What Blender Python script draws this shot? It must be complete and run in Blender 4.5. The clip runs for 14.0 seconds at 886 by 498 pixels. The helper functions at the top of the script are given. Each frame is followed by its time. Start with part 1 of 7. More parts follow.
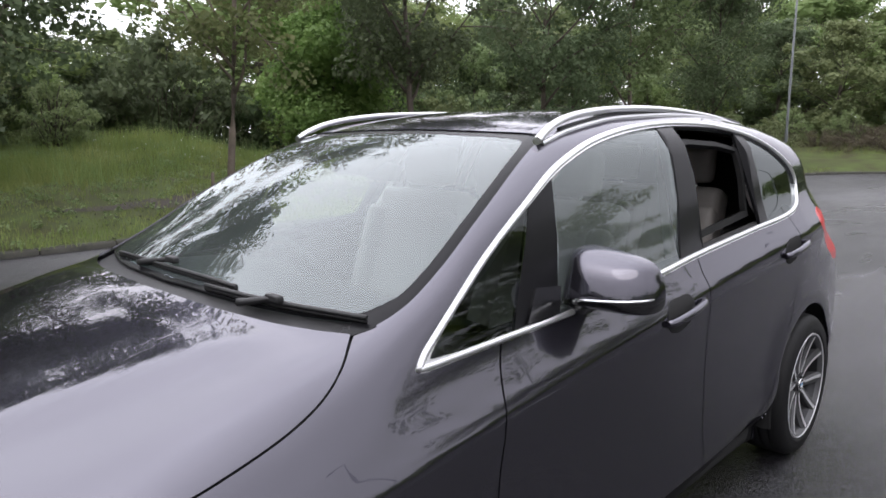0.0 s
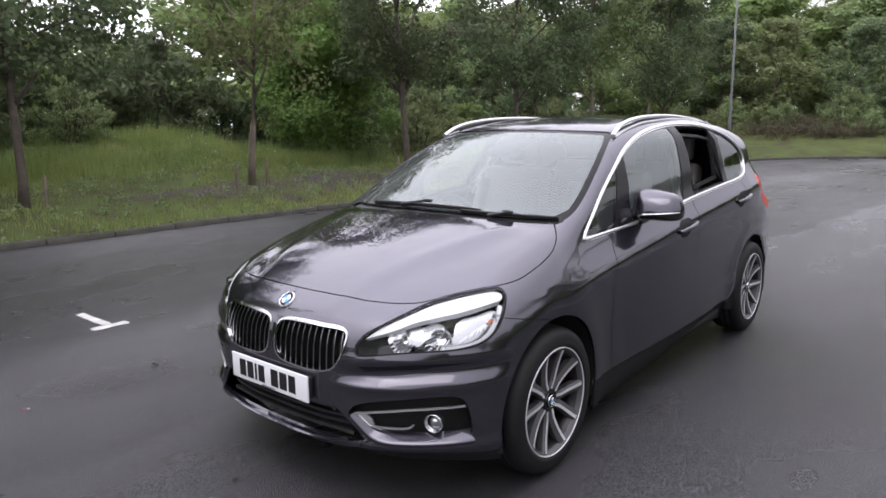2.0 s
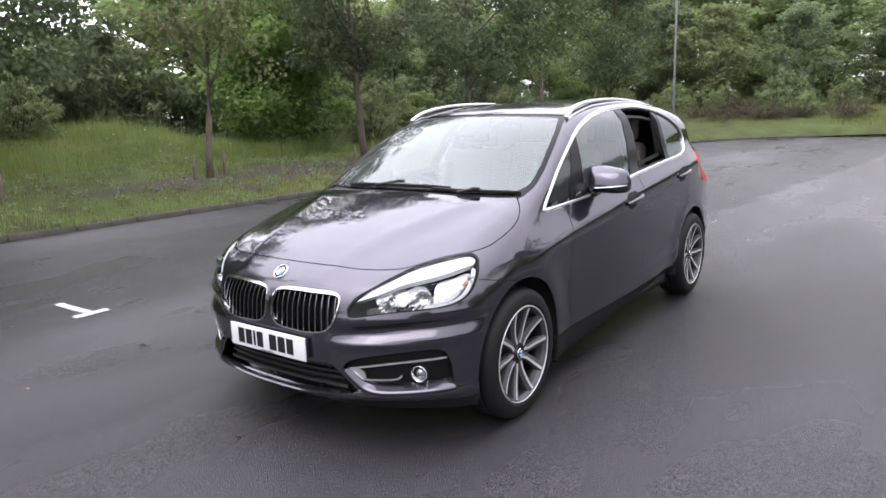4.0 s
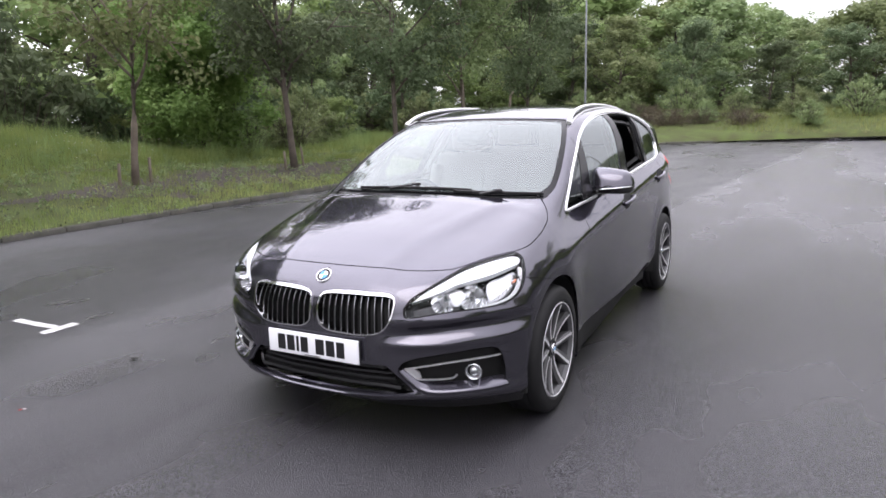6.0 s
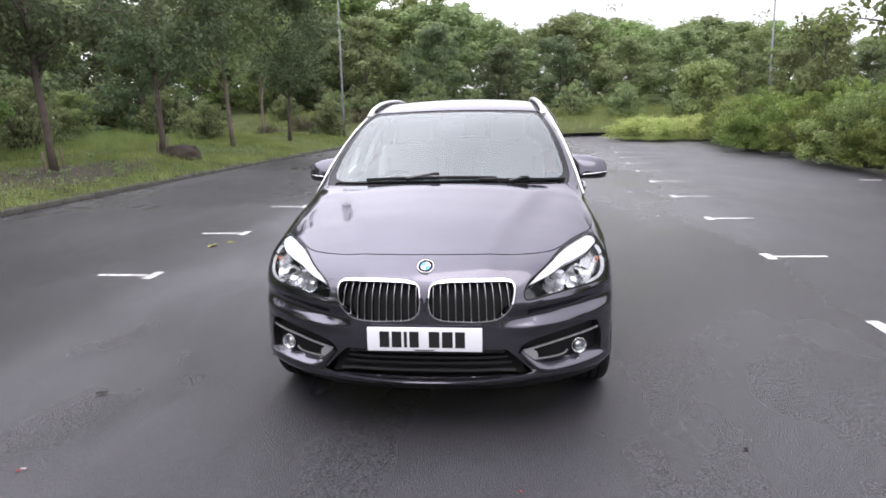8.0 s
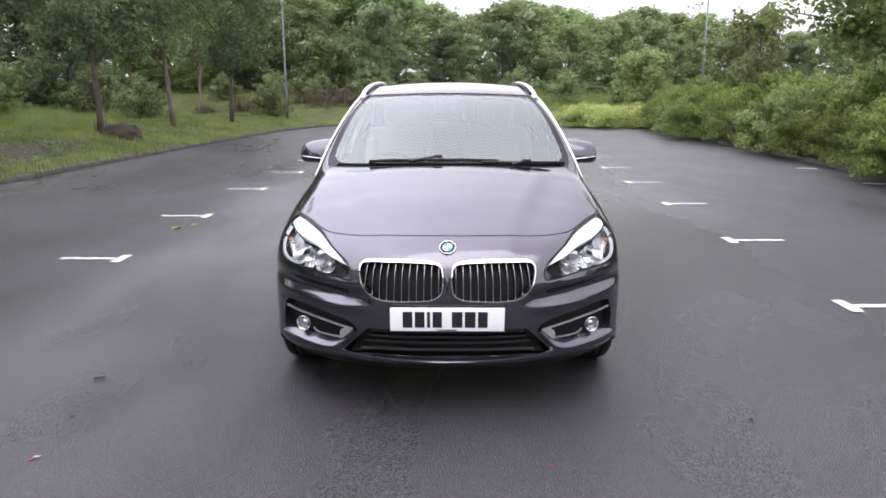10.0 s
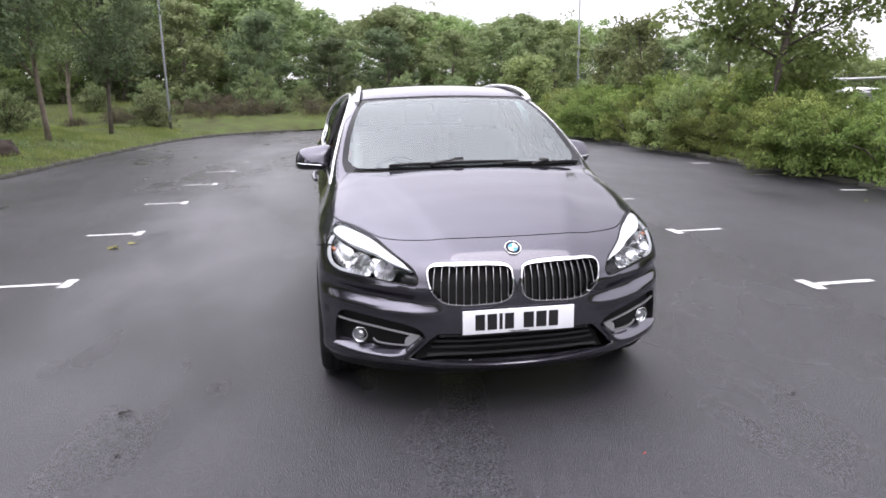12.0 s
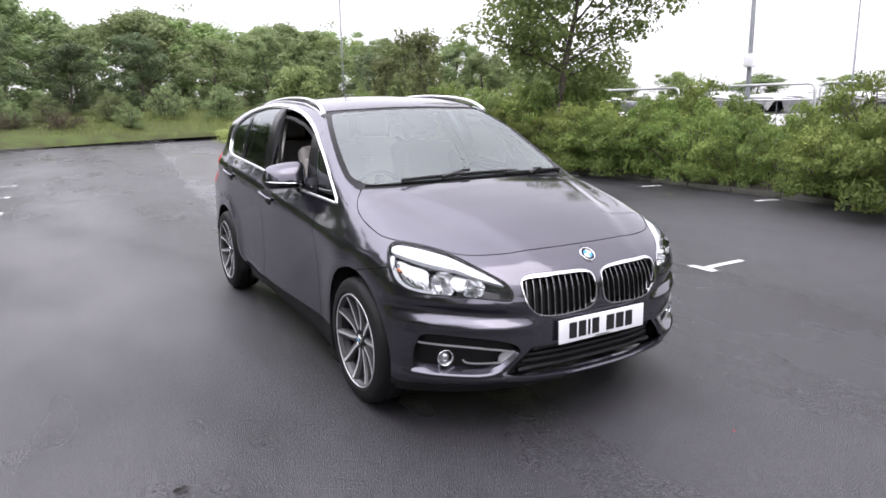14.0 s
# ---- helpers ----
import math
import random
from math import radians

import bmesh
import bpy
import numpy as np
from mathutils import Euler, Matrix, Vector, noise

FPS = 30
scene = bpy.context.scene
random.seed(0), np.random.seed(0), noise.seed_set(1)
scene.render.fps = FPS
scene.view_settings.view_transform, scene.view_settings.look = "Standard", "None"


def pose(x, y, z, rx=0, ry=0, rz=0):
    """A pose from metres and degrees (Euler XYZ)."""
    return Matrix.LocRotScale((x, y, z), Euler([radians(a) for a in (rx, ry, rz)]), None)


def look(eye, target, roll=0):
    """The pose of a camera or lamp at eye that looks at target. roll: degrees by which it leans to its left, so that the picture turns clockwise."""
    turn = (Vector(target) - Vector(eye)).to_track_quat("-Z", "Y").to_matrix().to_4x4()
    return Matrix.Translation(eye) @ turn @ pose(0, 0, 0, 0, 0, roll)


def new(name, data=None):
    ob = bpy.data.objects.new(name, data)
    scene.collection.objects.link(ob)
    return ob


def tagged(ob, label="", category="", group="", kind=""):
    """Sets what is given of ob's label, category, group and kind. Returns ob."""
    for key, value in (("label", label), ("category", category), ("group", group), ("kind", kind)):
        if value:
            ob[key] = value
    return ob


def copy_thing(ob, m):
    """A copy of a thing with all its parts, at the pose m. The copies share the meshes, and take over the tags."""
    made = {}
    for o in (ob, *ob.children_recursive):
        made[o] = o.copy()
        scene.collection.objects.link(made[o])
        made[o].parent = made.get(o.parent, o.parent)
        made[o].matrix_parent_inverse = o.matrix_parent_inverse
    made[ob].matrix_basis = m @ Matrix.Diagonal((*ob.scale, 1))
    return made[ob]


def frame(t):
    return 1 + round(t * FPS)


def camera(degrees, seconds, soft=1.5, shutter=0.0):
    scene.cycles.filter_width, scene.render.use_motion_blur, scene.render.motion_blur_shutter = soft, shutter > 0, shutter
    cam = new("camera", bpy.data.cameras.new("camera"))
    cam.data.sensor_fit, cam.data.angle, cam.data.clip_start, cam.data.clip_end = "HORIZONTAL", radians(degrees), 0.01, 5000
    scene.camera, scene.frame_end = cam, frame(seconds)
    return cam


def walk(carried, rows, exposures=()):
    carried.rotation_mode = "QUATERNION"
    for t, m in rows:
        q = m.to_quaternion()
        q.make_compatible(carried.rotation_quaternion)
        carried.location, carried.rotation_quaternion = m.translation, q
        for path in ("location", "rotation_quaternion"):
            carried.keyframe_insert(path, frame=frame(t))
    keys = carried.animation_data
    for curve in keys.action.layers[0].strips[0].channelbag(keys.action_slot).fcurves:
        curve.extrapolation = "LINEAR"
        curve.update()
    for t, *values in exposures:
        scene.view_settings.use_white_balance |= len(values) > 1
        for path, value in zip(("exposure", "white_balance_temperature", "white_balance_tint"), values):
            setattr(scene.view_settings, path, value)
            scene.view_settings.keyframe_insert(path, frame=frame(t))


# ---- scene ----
cam = camera(65.3, 14.0, soft=1.65)
PATH = [
    (0, (1.814, -1.988, 1.479), (0.414, -0.547, 1.140), -0.1),
    (0.5, (2.009, -2.525, 1.504), (0.623, -1.076, 1.152), -0.2),
    (1, (2.182, -3.092, 1.523), (0.835, -1.615, 1.135), -1.6),
    (1.5, (2.292, -3.517, 1.512), (0.951, -2.030, 1.139), -1.2),
    (2, (2.371, -3.894, 1.529), (1.076, -2.365, 1.167), -0.7),
    (2.5, (2.429, -4.171, 1.530), (1.224, -2.581, 1.120), -1.3),
    (2.7, (2.456, -4.231, 1.536), (1.267, -2.627, 1.135), -1.2),
    (4.8, (2.522, -4.260, 1.505), (1.341, -2.649, 1.111), -2.3),
    (5, (2.506, -4.281, 1.520), (1.339, -2.660, 1.131), -2.3),
    (5.5, (2.346, -4.453, 1.528), (1.286, -2.749, 1.183), -1.2),
    (6, (2.011, -4.645, 1.522), (1.054, -2.890, 1.135), -1.6),
    (6.5, (1.574, -4.821, 1.512), (0.788, -2.991, 1.089), -3.5),
    (7, (1.141, -5.032, 1.502), (0.573, -3.120, 1.093), -2.5),
    (7.5, (0.758, -5.139, 1.492), (0.387, -3.180, 1.077), -1.6),
    (8, (0.400, -5.187, 1.509), (0.193, -3.203, 1.101), -1.2),
    (8.5, (0.098, -5.261, 1.515), (0.036, -3.271, 1.093), -0.9),
    (11, (-0.074, -5.238, 1.499), (-0.065, -3.255, 1.040), 0.6),
    (11.5, (-0.474, -5.256, 1.510), (-0.341, -3.273, 1.071), -0.3),
    (12, (-0.829, -5.150, 1.486), (-0.502, -3.189, 1.047), -0.9),
    (12.5, (-1.234, -5.042, 1.496), (-0.740, -3.114, 1.069), -0.9),
    (13, (-1.618, -4.949, 1.526), (-0.921, -3.085, 1.092), -1.4),
    (13.5, (-1.890, -4.762, 1.514), (-1.019, -2.972, 1.080), -1.8),
    (14, (-2.179, -4.556, 1.513), (-1.186, -2.829, 1.091), -1.2),
]
walk(cam, [(t, look(eye, target, roll)) for t, eye, target, roll in PATH],
     exposures=[(0, -0.08, 6500, 14), (0.5, -0.13, 6500, 14), (1.0, -0.20, 6500, 15), (1.5, -0.15, 6500, 16), (2.0, -0.08, 6500, 17), (2.7, 0.07, 6500, 17), (4.8, 0.38, 6500, 17), (6.0, 0.34, 6500, 17), (7.0, 0.29, 6500, 17), (14.0, 0.36, 6500, 17)])


# ---- world and light: a bright, even overcast sky ----
world = bpy.data.worlds.new("overcast_sky")
scene.world = world
world.use_nodes = True
wn, wl = world.node_tree.nodes, world.node_tree.links
wn.clear()
sky = wn.new("ShaderNodeTexSky")
sky.sky_type = "NISHITA"
sky.sun_disc = False
sky.sun_elevation, sky.sun_rotation = radians(55), radians(200)
sky.air_density, sky.dust_density, sky.ozone_density = 1.0, 1.5, 1.0
grey = wn.new("ShaderNodeHueSaturation")
grey.inputs["Saturation"].default_value = 0.12
cloud_map = wn.new("ShaderNodeTexCoord")
cloud = wn.new("ShaderNodeTexNoise")
cloud.inputs["Scale"].default_value, cloud.inputs["Detail"].default_value = 2.2, 5
ramp = wn.new("ShaderNodeMapRange")
ramp.inputs["To Min"].default_value, ramp.inputs["To Max"].default_value = 0.75, 1.25
mul = wn.new("ShaderNodeVectorMath")
mul.operation = "SCALE"
bg = wn.new("ShaderNodeBackground")
bg.inputs["Strength"].default_value = 0.15
out = wn.new("ShaderNodeOutputWorld")
wl.new(sky.outputs["Color"], grey.inputs["Color"])
veil = wn.new("ShaderNodeMix")
veil.data_type = "RGBA"
veil.inputs[0].default_value = 0.75
veil.inputs[7].default_value = (8.6, 8.75, 9.4, 1)
wl.new(grey.outputs["Color"], veil.inputs[6])
wl.new(cloud_map.outputs["Generated"], cloud.inputs["Vector"])
wl.new(cloud.outputs["Fac"], ramp.inputs["Value"])
# an overcast sky is about three times brighter overhead than at the horizon
split = wn.new("ShaderNodeSeparateXYZ")
dome = wn.new("ShaderNodeMapRange")
for key, value in zip(("From Min", "From Max", "To Min", "To Max"), (0.0, 1.0, 0.95, 2.05)):
    dome.inputs[key].default_value = value
both = wn.new("ShaderNodeMath")
both.operation = "MULTIPLY"
wl.new(cloud_map.outputs["Generated"], split.inputs[0])
wl.new(split.outputs["Z"], dome.inputs["Value"])
wl.new(dome.outputs["Result"], both.inputs[0])
wl.new(ramp.outputs["Result"], both.inputs[1])
wl.new(veil.outputs[2], mul.inputs[0])
# the cloud is thinnest, and brightest, over the wood
thin = wn.new("ShaderNodeVectorMath")
thin.operation = "DOT_PRODUCT"
thin.inputs[1].default_value = (-0.74, 0.30, 0.60)
glow = wn.new("ShaderNodeMapRange")
for key, value in zip(("From Min", "From Max", "To Min", "To Max"), (0.20, 1.0, 0.88, 1.74)):
    glow.inputs[key].default_value = value
uneven = wn.new("ShaderNodeMath")
uneven.operation = "MULTIPLY"
wl.new(cloud_map.outputs["Generated"], thin.inputs[0])
wl.new(thin.outputs["Value"], glow.inputs["Value"])
wl.new(both.outputs[0], uneven.inputs[0])
wl.new(glow.outputs["Result"], uneven.inputs[1])
wl.new(uneven.outputs[0], mul.inputs["Scale"])
wl.new(mul.outputs["Vector"], bg.inputs["Color"])
wl.new(bg.outputs["Background"], out.inputs["Surface"])

sun_data = bpy.data.lights.new("sun", "SUN")
sun_data.energy, sun_data.angle, sun_data.color = 0.9, radians(40), (1.0, 0.98, 0.95)
sun = new("sun", sun_data)
sun.matrix_world = look((4, -10, 18), (0, 0, 0))
scene.view_settings.exposure = 0.0


# ---- materials ----
def material(name, colour=(0.5, 0.5, 0.5), rough=0.5, metal=0.0, coat=0.0, vary=0.0, scale=8.0, bump=0.0, bump_scale=60.0, rough_vary=0.0, second=None, spec=0.5):
    """A principled surface with variation at two scales."""
    m = bpy.data.materials.new(name)
    m.use_nodes = True
    n, l = m.node_tree.nodes, m.node_tree.links
    b = n["Principled BSDF"]
    b.inputs["Base Color"].default_value = (*colour, 1)
    b.inputs["Roughness"].default_value, b.inputs["Metallic"].default_value = rough, metal
    b.inputs["Coat Weight"].default_value, b.inputs["Coat Roughness"].default_value = coat, 0.02
    b.inputs["Specular IOR Level"].default_value = spec
    tc = n.new("ShaderNodeTexCoord")
    if vary or second:
        big, fine = n.new("ShaderNodeTexNoise"), n.new("ShaderNodeTexNoise")
        big.inputs["Scale"].default_value, big.inputs["Detail"].default_value = scale, 6
        fine.inputs["Scale"].default_value, fine.inputs["Detail"].default_value = scale * 9, 3
        l.new(tc.outputs["Object"], big.inputs["Vector"]), l.new(tc.outputs["Object"], fine.inputs["Vector"])
        add = n.new("ShaderNodeMath"); add.operation = "MULTIPLY_ADD"; add.inputs[1].default_value = 0.45
        l.new(fine.outputs["Fac"], add.inputs[0]), l.new(big.outputs["Fac"], add.inputs[2])
        rng = n.new("ShaderNodeMapRange")
        rng.inputs["From Min"].default_value, rng.inputs["From Max"].default_value = 0.4, 1.05
        l.new(add.outputs[0], rng.inputs["Value"])
        mix = n.new("ShaderNodeMix"); mix.data_type = "RGBA"
        dark = second or tuple(c * (1 - vary) for c in colour)
        light = colour if second else tuple(min(c * (1 + vary), 1) for c in colour)
        mix.inputs[6].default_value, mix.inputs[7].default_value = (*dark, 1), (*light, 1)
        l.new(rng.outputs["Result"], mix.inputs[0]), l.new(mix.outputs[2], b.inputs["Base Color"])
        if rough_vary:
            rr = n.new("ShaderNodeMapRange")
            rr.inputs["From Min"].default_value, rr.inputs["From Max"].default_value = 0.35, 0.65
            rr.inputs["To Min"].default_value, rr.inputs["To Max"].default_value = max(rough - rough_vary, 0.02), min(rough + rough_vary, 1)
            l.new(big.outputs["Fac"], rr.inputs["Value"]), l.new(rr.outputs["Result"], b.inputs["Roughness"])
    if bump:
        bn, bb = n.new("ShaderNodeTexNoise"), n.new("ShaderNodeBump")
        bn.inputs["Scale"].default_value, bn.inputs["Detail"].default_value = bump_scale, 4
        bb.inputs["Strength"].default_value, bb.inputs["Distance"].default_value = bump, 0.01
        l.new(tc.outputs["Object"], bn.inputs["Vector"])
        l.new(bn.outputs["Fac"], bb.inputs["Height"]), l.new(bb.outputs["Normal"], b.inputs["Normal"])
    return m


def leaf_material(name, a, b_, c, through_light=0.4, rough=0.6):
    """Foliage: each leaf takes its own tone, some light passes through it."""
    m = bpy.data.materials.new(name)
    m.use_nodes = True
    n, l = m.node_tree.nodes, m.node_tree.links
    p = n["Principled BSDF"]
    geo, info = n.new("ShaderNodeNewGeometry"), n.new("ShaderNodeObjectInfo")
    ramp = n.new("ShaderNodeValToRGB")
    e = ramp.color_ramp.elements
    e[0].color, e[1].color = (*a, 1), (*c, 1)
    e.new(0.55).color = (*b_, 1)
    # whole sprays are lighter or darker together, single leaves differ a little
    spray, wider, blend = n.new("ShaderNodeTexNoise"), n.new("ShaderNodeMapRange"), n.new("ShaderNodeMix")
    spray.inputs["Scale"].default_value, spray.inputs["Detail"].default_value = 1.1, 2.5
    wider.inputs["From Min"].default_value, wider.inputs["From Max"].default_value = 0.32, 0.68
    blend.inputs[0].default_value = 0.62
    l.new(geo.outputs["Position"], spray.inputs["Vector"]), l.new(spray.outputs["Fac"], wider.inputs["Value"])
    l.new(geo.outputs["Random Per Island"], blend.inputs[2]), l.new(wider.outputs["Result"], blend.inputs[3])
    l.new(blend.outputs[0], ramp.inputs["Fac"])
    hs = n.new("ShaderNodeHueSaturation")
    mr, mh = n.new("ShaderNodeMapRange"), n.new("ShaderNodeMapRange")
    mr.inputs["To Min"].default_value, mr.inputs["To Max"].default_value = 0.8, 1.2
    mh.inputs["To Min"].default_value, mh.inputs["To Max"].default_value = 0.48, 0.515
    l.new(info.outputs["Random"], mr.inputs["Value"]), l.new(info.outputs["Random"], mh.inputs["Value"])
    l.new(mr.outputs["Result"], hs.inputs["Value"]), l.new(mh.outputs["Result"], hs.inputs["Hue"])
    l.new(ramp.outputs["Color"], hs.inputs["Color"])
    l.new(hs.outputs["Color"], p.inputs["Base Color"])
    p.inputs["Roughness"].default_value = rough
    p.inputs["Specular IOR Level"].default_value = 0.2
    tr, mx = n.new("ShaderNodeBsdfTranslucent"), n.new("ShaderNodeMixShader")
    mx.inputs[0].default_value = through_light
    l.new(hs.outputs["Color"], tr.inputs["Color"])
    l.new(p.outputs["BSDF"], mx.inputs[1]), l.new(tr.outputs["BSDF"], mx.inputs[2])
    l.new(mx.outputs["Shader"], n["Material Output"].inputs["Surface"])
    return m


def glass(name, tint=(0.8, 0.85, 0.83), ior=1.5, mist=0.0):
    """A thin pane: clear to light, with mirror gloss that grows at a slant."""
    m = bpy.data.materials.new(name)
    m.use_nodes = True
    n, l = m.node_tree.nodes, m.node_tree.links
    n.remove(n["Principled BSDF"])
    t, g, f, x = n.new("ShaderNodeBsdfTransparent"), n.new("ShaderNodeBsdfGlossy"), n.new("ShaderNodeFresnel"), n.new("ShaderNodeMixShader")
    t.inputs["Color"].default_value = (*tint, 1)
    g.inputs["Roughness"].default_value = 0.015
    g.inputs["Color"].default_value = (0.92, 0.975, 0.975, 1)
    f.inputs["IOR"].default_value = ior
    l.new(f.outputs["Fac"], x.inputs[0]), l.new(t.outputs["BSDF"], x.inputs[1]), l.new(g.outputs["BSDF"], x.inputs[2])
    last = x.outputs["Shader"]
    if mist:
        # a breath of condensation that scatters daylight
        d, y, w, r = n.new("ShaderNodeBsdfDiffuse"), n.new("ShaderNodeMixShader"), n.new("ShaderNodeTexNoise"), n.new("ShaderNodeMapRange")
        d.inputs["Color"].default_value = (0.68, 0.77, 0.77, 1)
        w.inputs["Scale"].default_value = 2.5
        r.inputs["To Min"].default_value, r.inputs["To Max"].default_value = mist * 0.6, mist * 1.4
        l.new(w.outputs["Fac"], r.inputs["Value"]), l.new(r.outputs["Result"], y.inputs[0])
        l.new(t.outputs["BSDF"], y.inputs[1]), l.new(d.outputs["BSDF"], y.inputs[2])
        l.new(y.outputs["Shader"], x.inputs[1])
    l.new(last, n["Material Output"].inputs["Surface"])
    return m


def wet_asphalt():
    m = bpy.data.materials.new("wet_asphalt")
    m.use_nodes = True
    n, l = m.node_tree.nodes, m.node_tree.links
    p = n["Principled BSDF"]
    geo = n.new("ShaderNodeNewGeometry")
    stretch = n.new("ShaderNodeMapping")
    stretch.inputs["Scale"].default_value = (1.0, 0.45, 1.0)
    l.new(geo.outputs["Position"], stretch.inputs["Vector"])

    def noise_at(scale, detail, src):
        t = n.new("ShaderNodeTexNoise")
        t.inputs["Scale"].default_value, t.inputs["Detail"].default_value = scale, detail
        l.new(src, t.inputs["Vector"])
        return t.outputs["Fac"]

    def ramp_at(value, lo, hi, a, b_):
        r = n.new("ShaderNodeMapRange")
        for k, v in zip(("From Min", "From Max", "To Min", "To Max"), (lo, hi, a, b_)):
            r.inputs[k].default_value = v
        l.new(value, r.inputs["Value"])
        return r.outputs["Result"]

    patches = noise_at(0.35, 2.5, stretch.outputs["Vector"])
    damp = noise_at(1.7, 2, stretch.outputs["Vector"])
    stones = n.new("ShaderNodeTexVoronoi")
    stones.inputs["Scale"].default_value = 165
    l.new(geo.outputs["Position"], stones.inputs["Vector"])
    grit = noise_at(260, 2, geo.outputs["Position"])
    tone = n.new("ShaderNodeMix"); tone.data_type = "RGBA"
    tone.inputs[6].default_value, tone.inputs[7].default_value = (0.0105, 0.0101, 0.0116, 1), (0.0235, 0.0226, 0.0257, 1)
    l.new(ramp_at(patches, 0.35, 0.68, 0, 1), tone.inputs[0])
    # paler base colour that stands in for sky sheen on the wet surface
    sheen_tone = n.new("ShaderNodeMix"); sheen_tone.data_type = "RGBA"
    sheen_tone.inputs[7].default_value = (0.052, 0.0495, 0.0575, 1)
    l.new(tone.outputs[2], sheen_tone.inputs[6])
    speck = n.new("ShaderNodeMix"); speck.data_type = "RGBA"; speck.blend_type = "MULTIPLY"
    speck.inputs[0].default_value = 0.95
    l.new(sheen_tone.outputs[2], speck.inputs[6])
    grey_v = n.new("ShaderNodeCombineColor")
    sv = ramp_at(stones.outputs["Color"], 0, 1, 0.1, 2.7)
    for k in ("Red", "Green", "Blue"):
        l.new(sv, grey_v.inputs[k])
    l.new(grey_v.outputs["Color"], speck.inputs[7])
    l.new(speck.outputs[2], p.inputs["Base Color"])
    mixr = n.new("ShaderNodeMath"); mixr.operation = "MULTIPLY_ADD"; mixr.inputs[1].default_value = 0.5
    l.new(damp, mixr.inputs[0]), l.new(patches, mixr.inputs[2])
    # the lane beside the bays was laid later: a smoother, shinier strip with a wavering joint
    xyz = n.new("ShaderNodeSeparateXYZ")
    l.new(geo.outputs["Position"], xyz.inputs[0])
    lean = n.new("ShaderNodeMath"); lean.operation = "MULTIPLY_ADD"; lean.inputs[1].default_value, lean.inputs[2].default_value = -0.10, 0.62
    l.new(xyz.outputs["Y"], lean.inputs[0])
    off = n.new("ShaderNodeMath")
    l.new(xyz.outputs["X"], off.inputs[0]), l.new(lean.outputs[0], off.inputs[1])
    wave = n.new("ShaderNodeMath"); wave.operation = "MULTIPLY_ADD"; wave.inputs[1].default_value = 0.5
    l.new(noise_at(0.8, 1, geo.outputs["Position"]), wave.inputs[0]), l.new(off.outputs[0], wave.inputs[2])
    lane = n.new("ShaderNodeMath"); lane.operation = "MULTIPLY"
    l.new(ramp_at(wave.outputs[0], 0.14, 0.30, 0, 1), lane.inputs[0]), l.new(ramp_at(xyz.outputs["X"], 2.3, 3.6, 1, 0.25), lane.inputs[1])
    # sky sheen painted in as paler colour: that lane, the strip beside the car
    strip = n.new("ShaderNodeMath"); strip.operation = "MULTIPLY"
    l.new(ramp_at(xyz.outputs["X"], -3.3, -2.5, 0, 0.55), strip.inputs[0]), l.new(ramp_at(xyz.outputs["X"], -1.7, -0.9, 1, 0), strip.inputs[1])
    # noise breaks the strip's painted sheen into patches
    worn = n.new("ShaderNodeMath"); worn.operation = "MULTIPLY"
    l.new(strip.outputs[0], worn.inputs[0]), l.new(ramp_at(noise_at(0.9, 2, stretch.outputs["Vector"]), 0.35, 0.62, 0.2, 1), worn.inputs[1])
    # the lane's painted sheen grows with distance along y
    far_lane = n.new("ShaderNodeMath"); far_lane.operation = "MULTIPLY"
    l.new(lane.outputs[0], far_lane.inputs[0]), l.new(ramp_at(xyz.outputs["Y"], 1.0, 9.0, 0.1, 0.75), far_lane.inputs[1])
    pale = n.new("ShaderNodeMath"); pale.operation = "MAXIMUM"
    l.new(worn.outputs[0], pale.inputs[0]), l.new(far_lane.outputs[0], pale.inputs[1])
    l.new(pale.outputs[0], sheen_tone.inputs[0])
    drier = n.new("ShaderNodeMath"); drier.operation = "MULTIPLY_ADD"; drier.inputs[1].default_value = -0.10
    l.new(lane.outputs[0], drier.inputs[0])
    l.new(ramp_at(mixr.outputs[0], 0.55, 0.95, 0.22, 0.44), drier.inputs[2])
    bays = n.new("ShaderNodeMath")
    l.new(drier.outputs[0], bays.inputs[0]), l.new(ramp_at(xyz.outputs["X"], 2.6, 4.0, 0.0, 0.16), bays.inputs[1])
    l.new(bays.outputs[0], p.inputs["Roughness"])
    l.new(ramp_at(pale.outputs[0], 0.0, 0.75, 0.50, 1.0), p.inputs["Specular IOR Level"])
    h = n.new("ShaderNodeMath"); h.operation = "MULTIPLY_ADD"; h.inputs[1].default_value = 0.5
    l.new(grit, h.inputs[0]), l.new(stones.outputs["Distance"], h.inputs[2])
    b = n.new("ShaderNodeBump")
    b.inputs["Strength"].default_value, b.inputs["Distance"].default_value = 0.8, 0.0048
    l.new(h.outputs[0], b.inputs["Height"]), l.new(b.outputs["Normal"], p.inputs["Normal"])
    return m


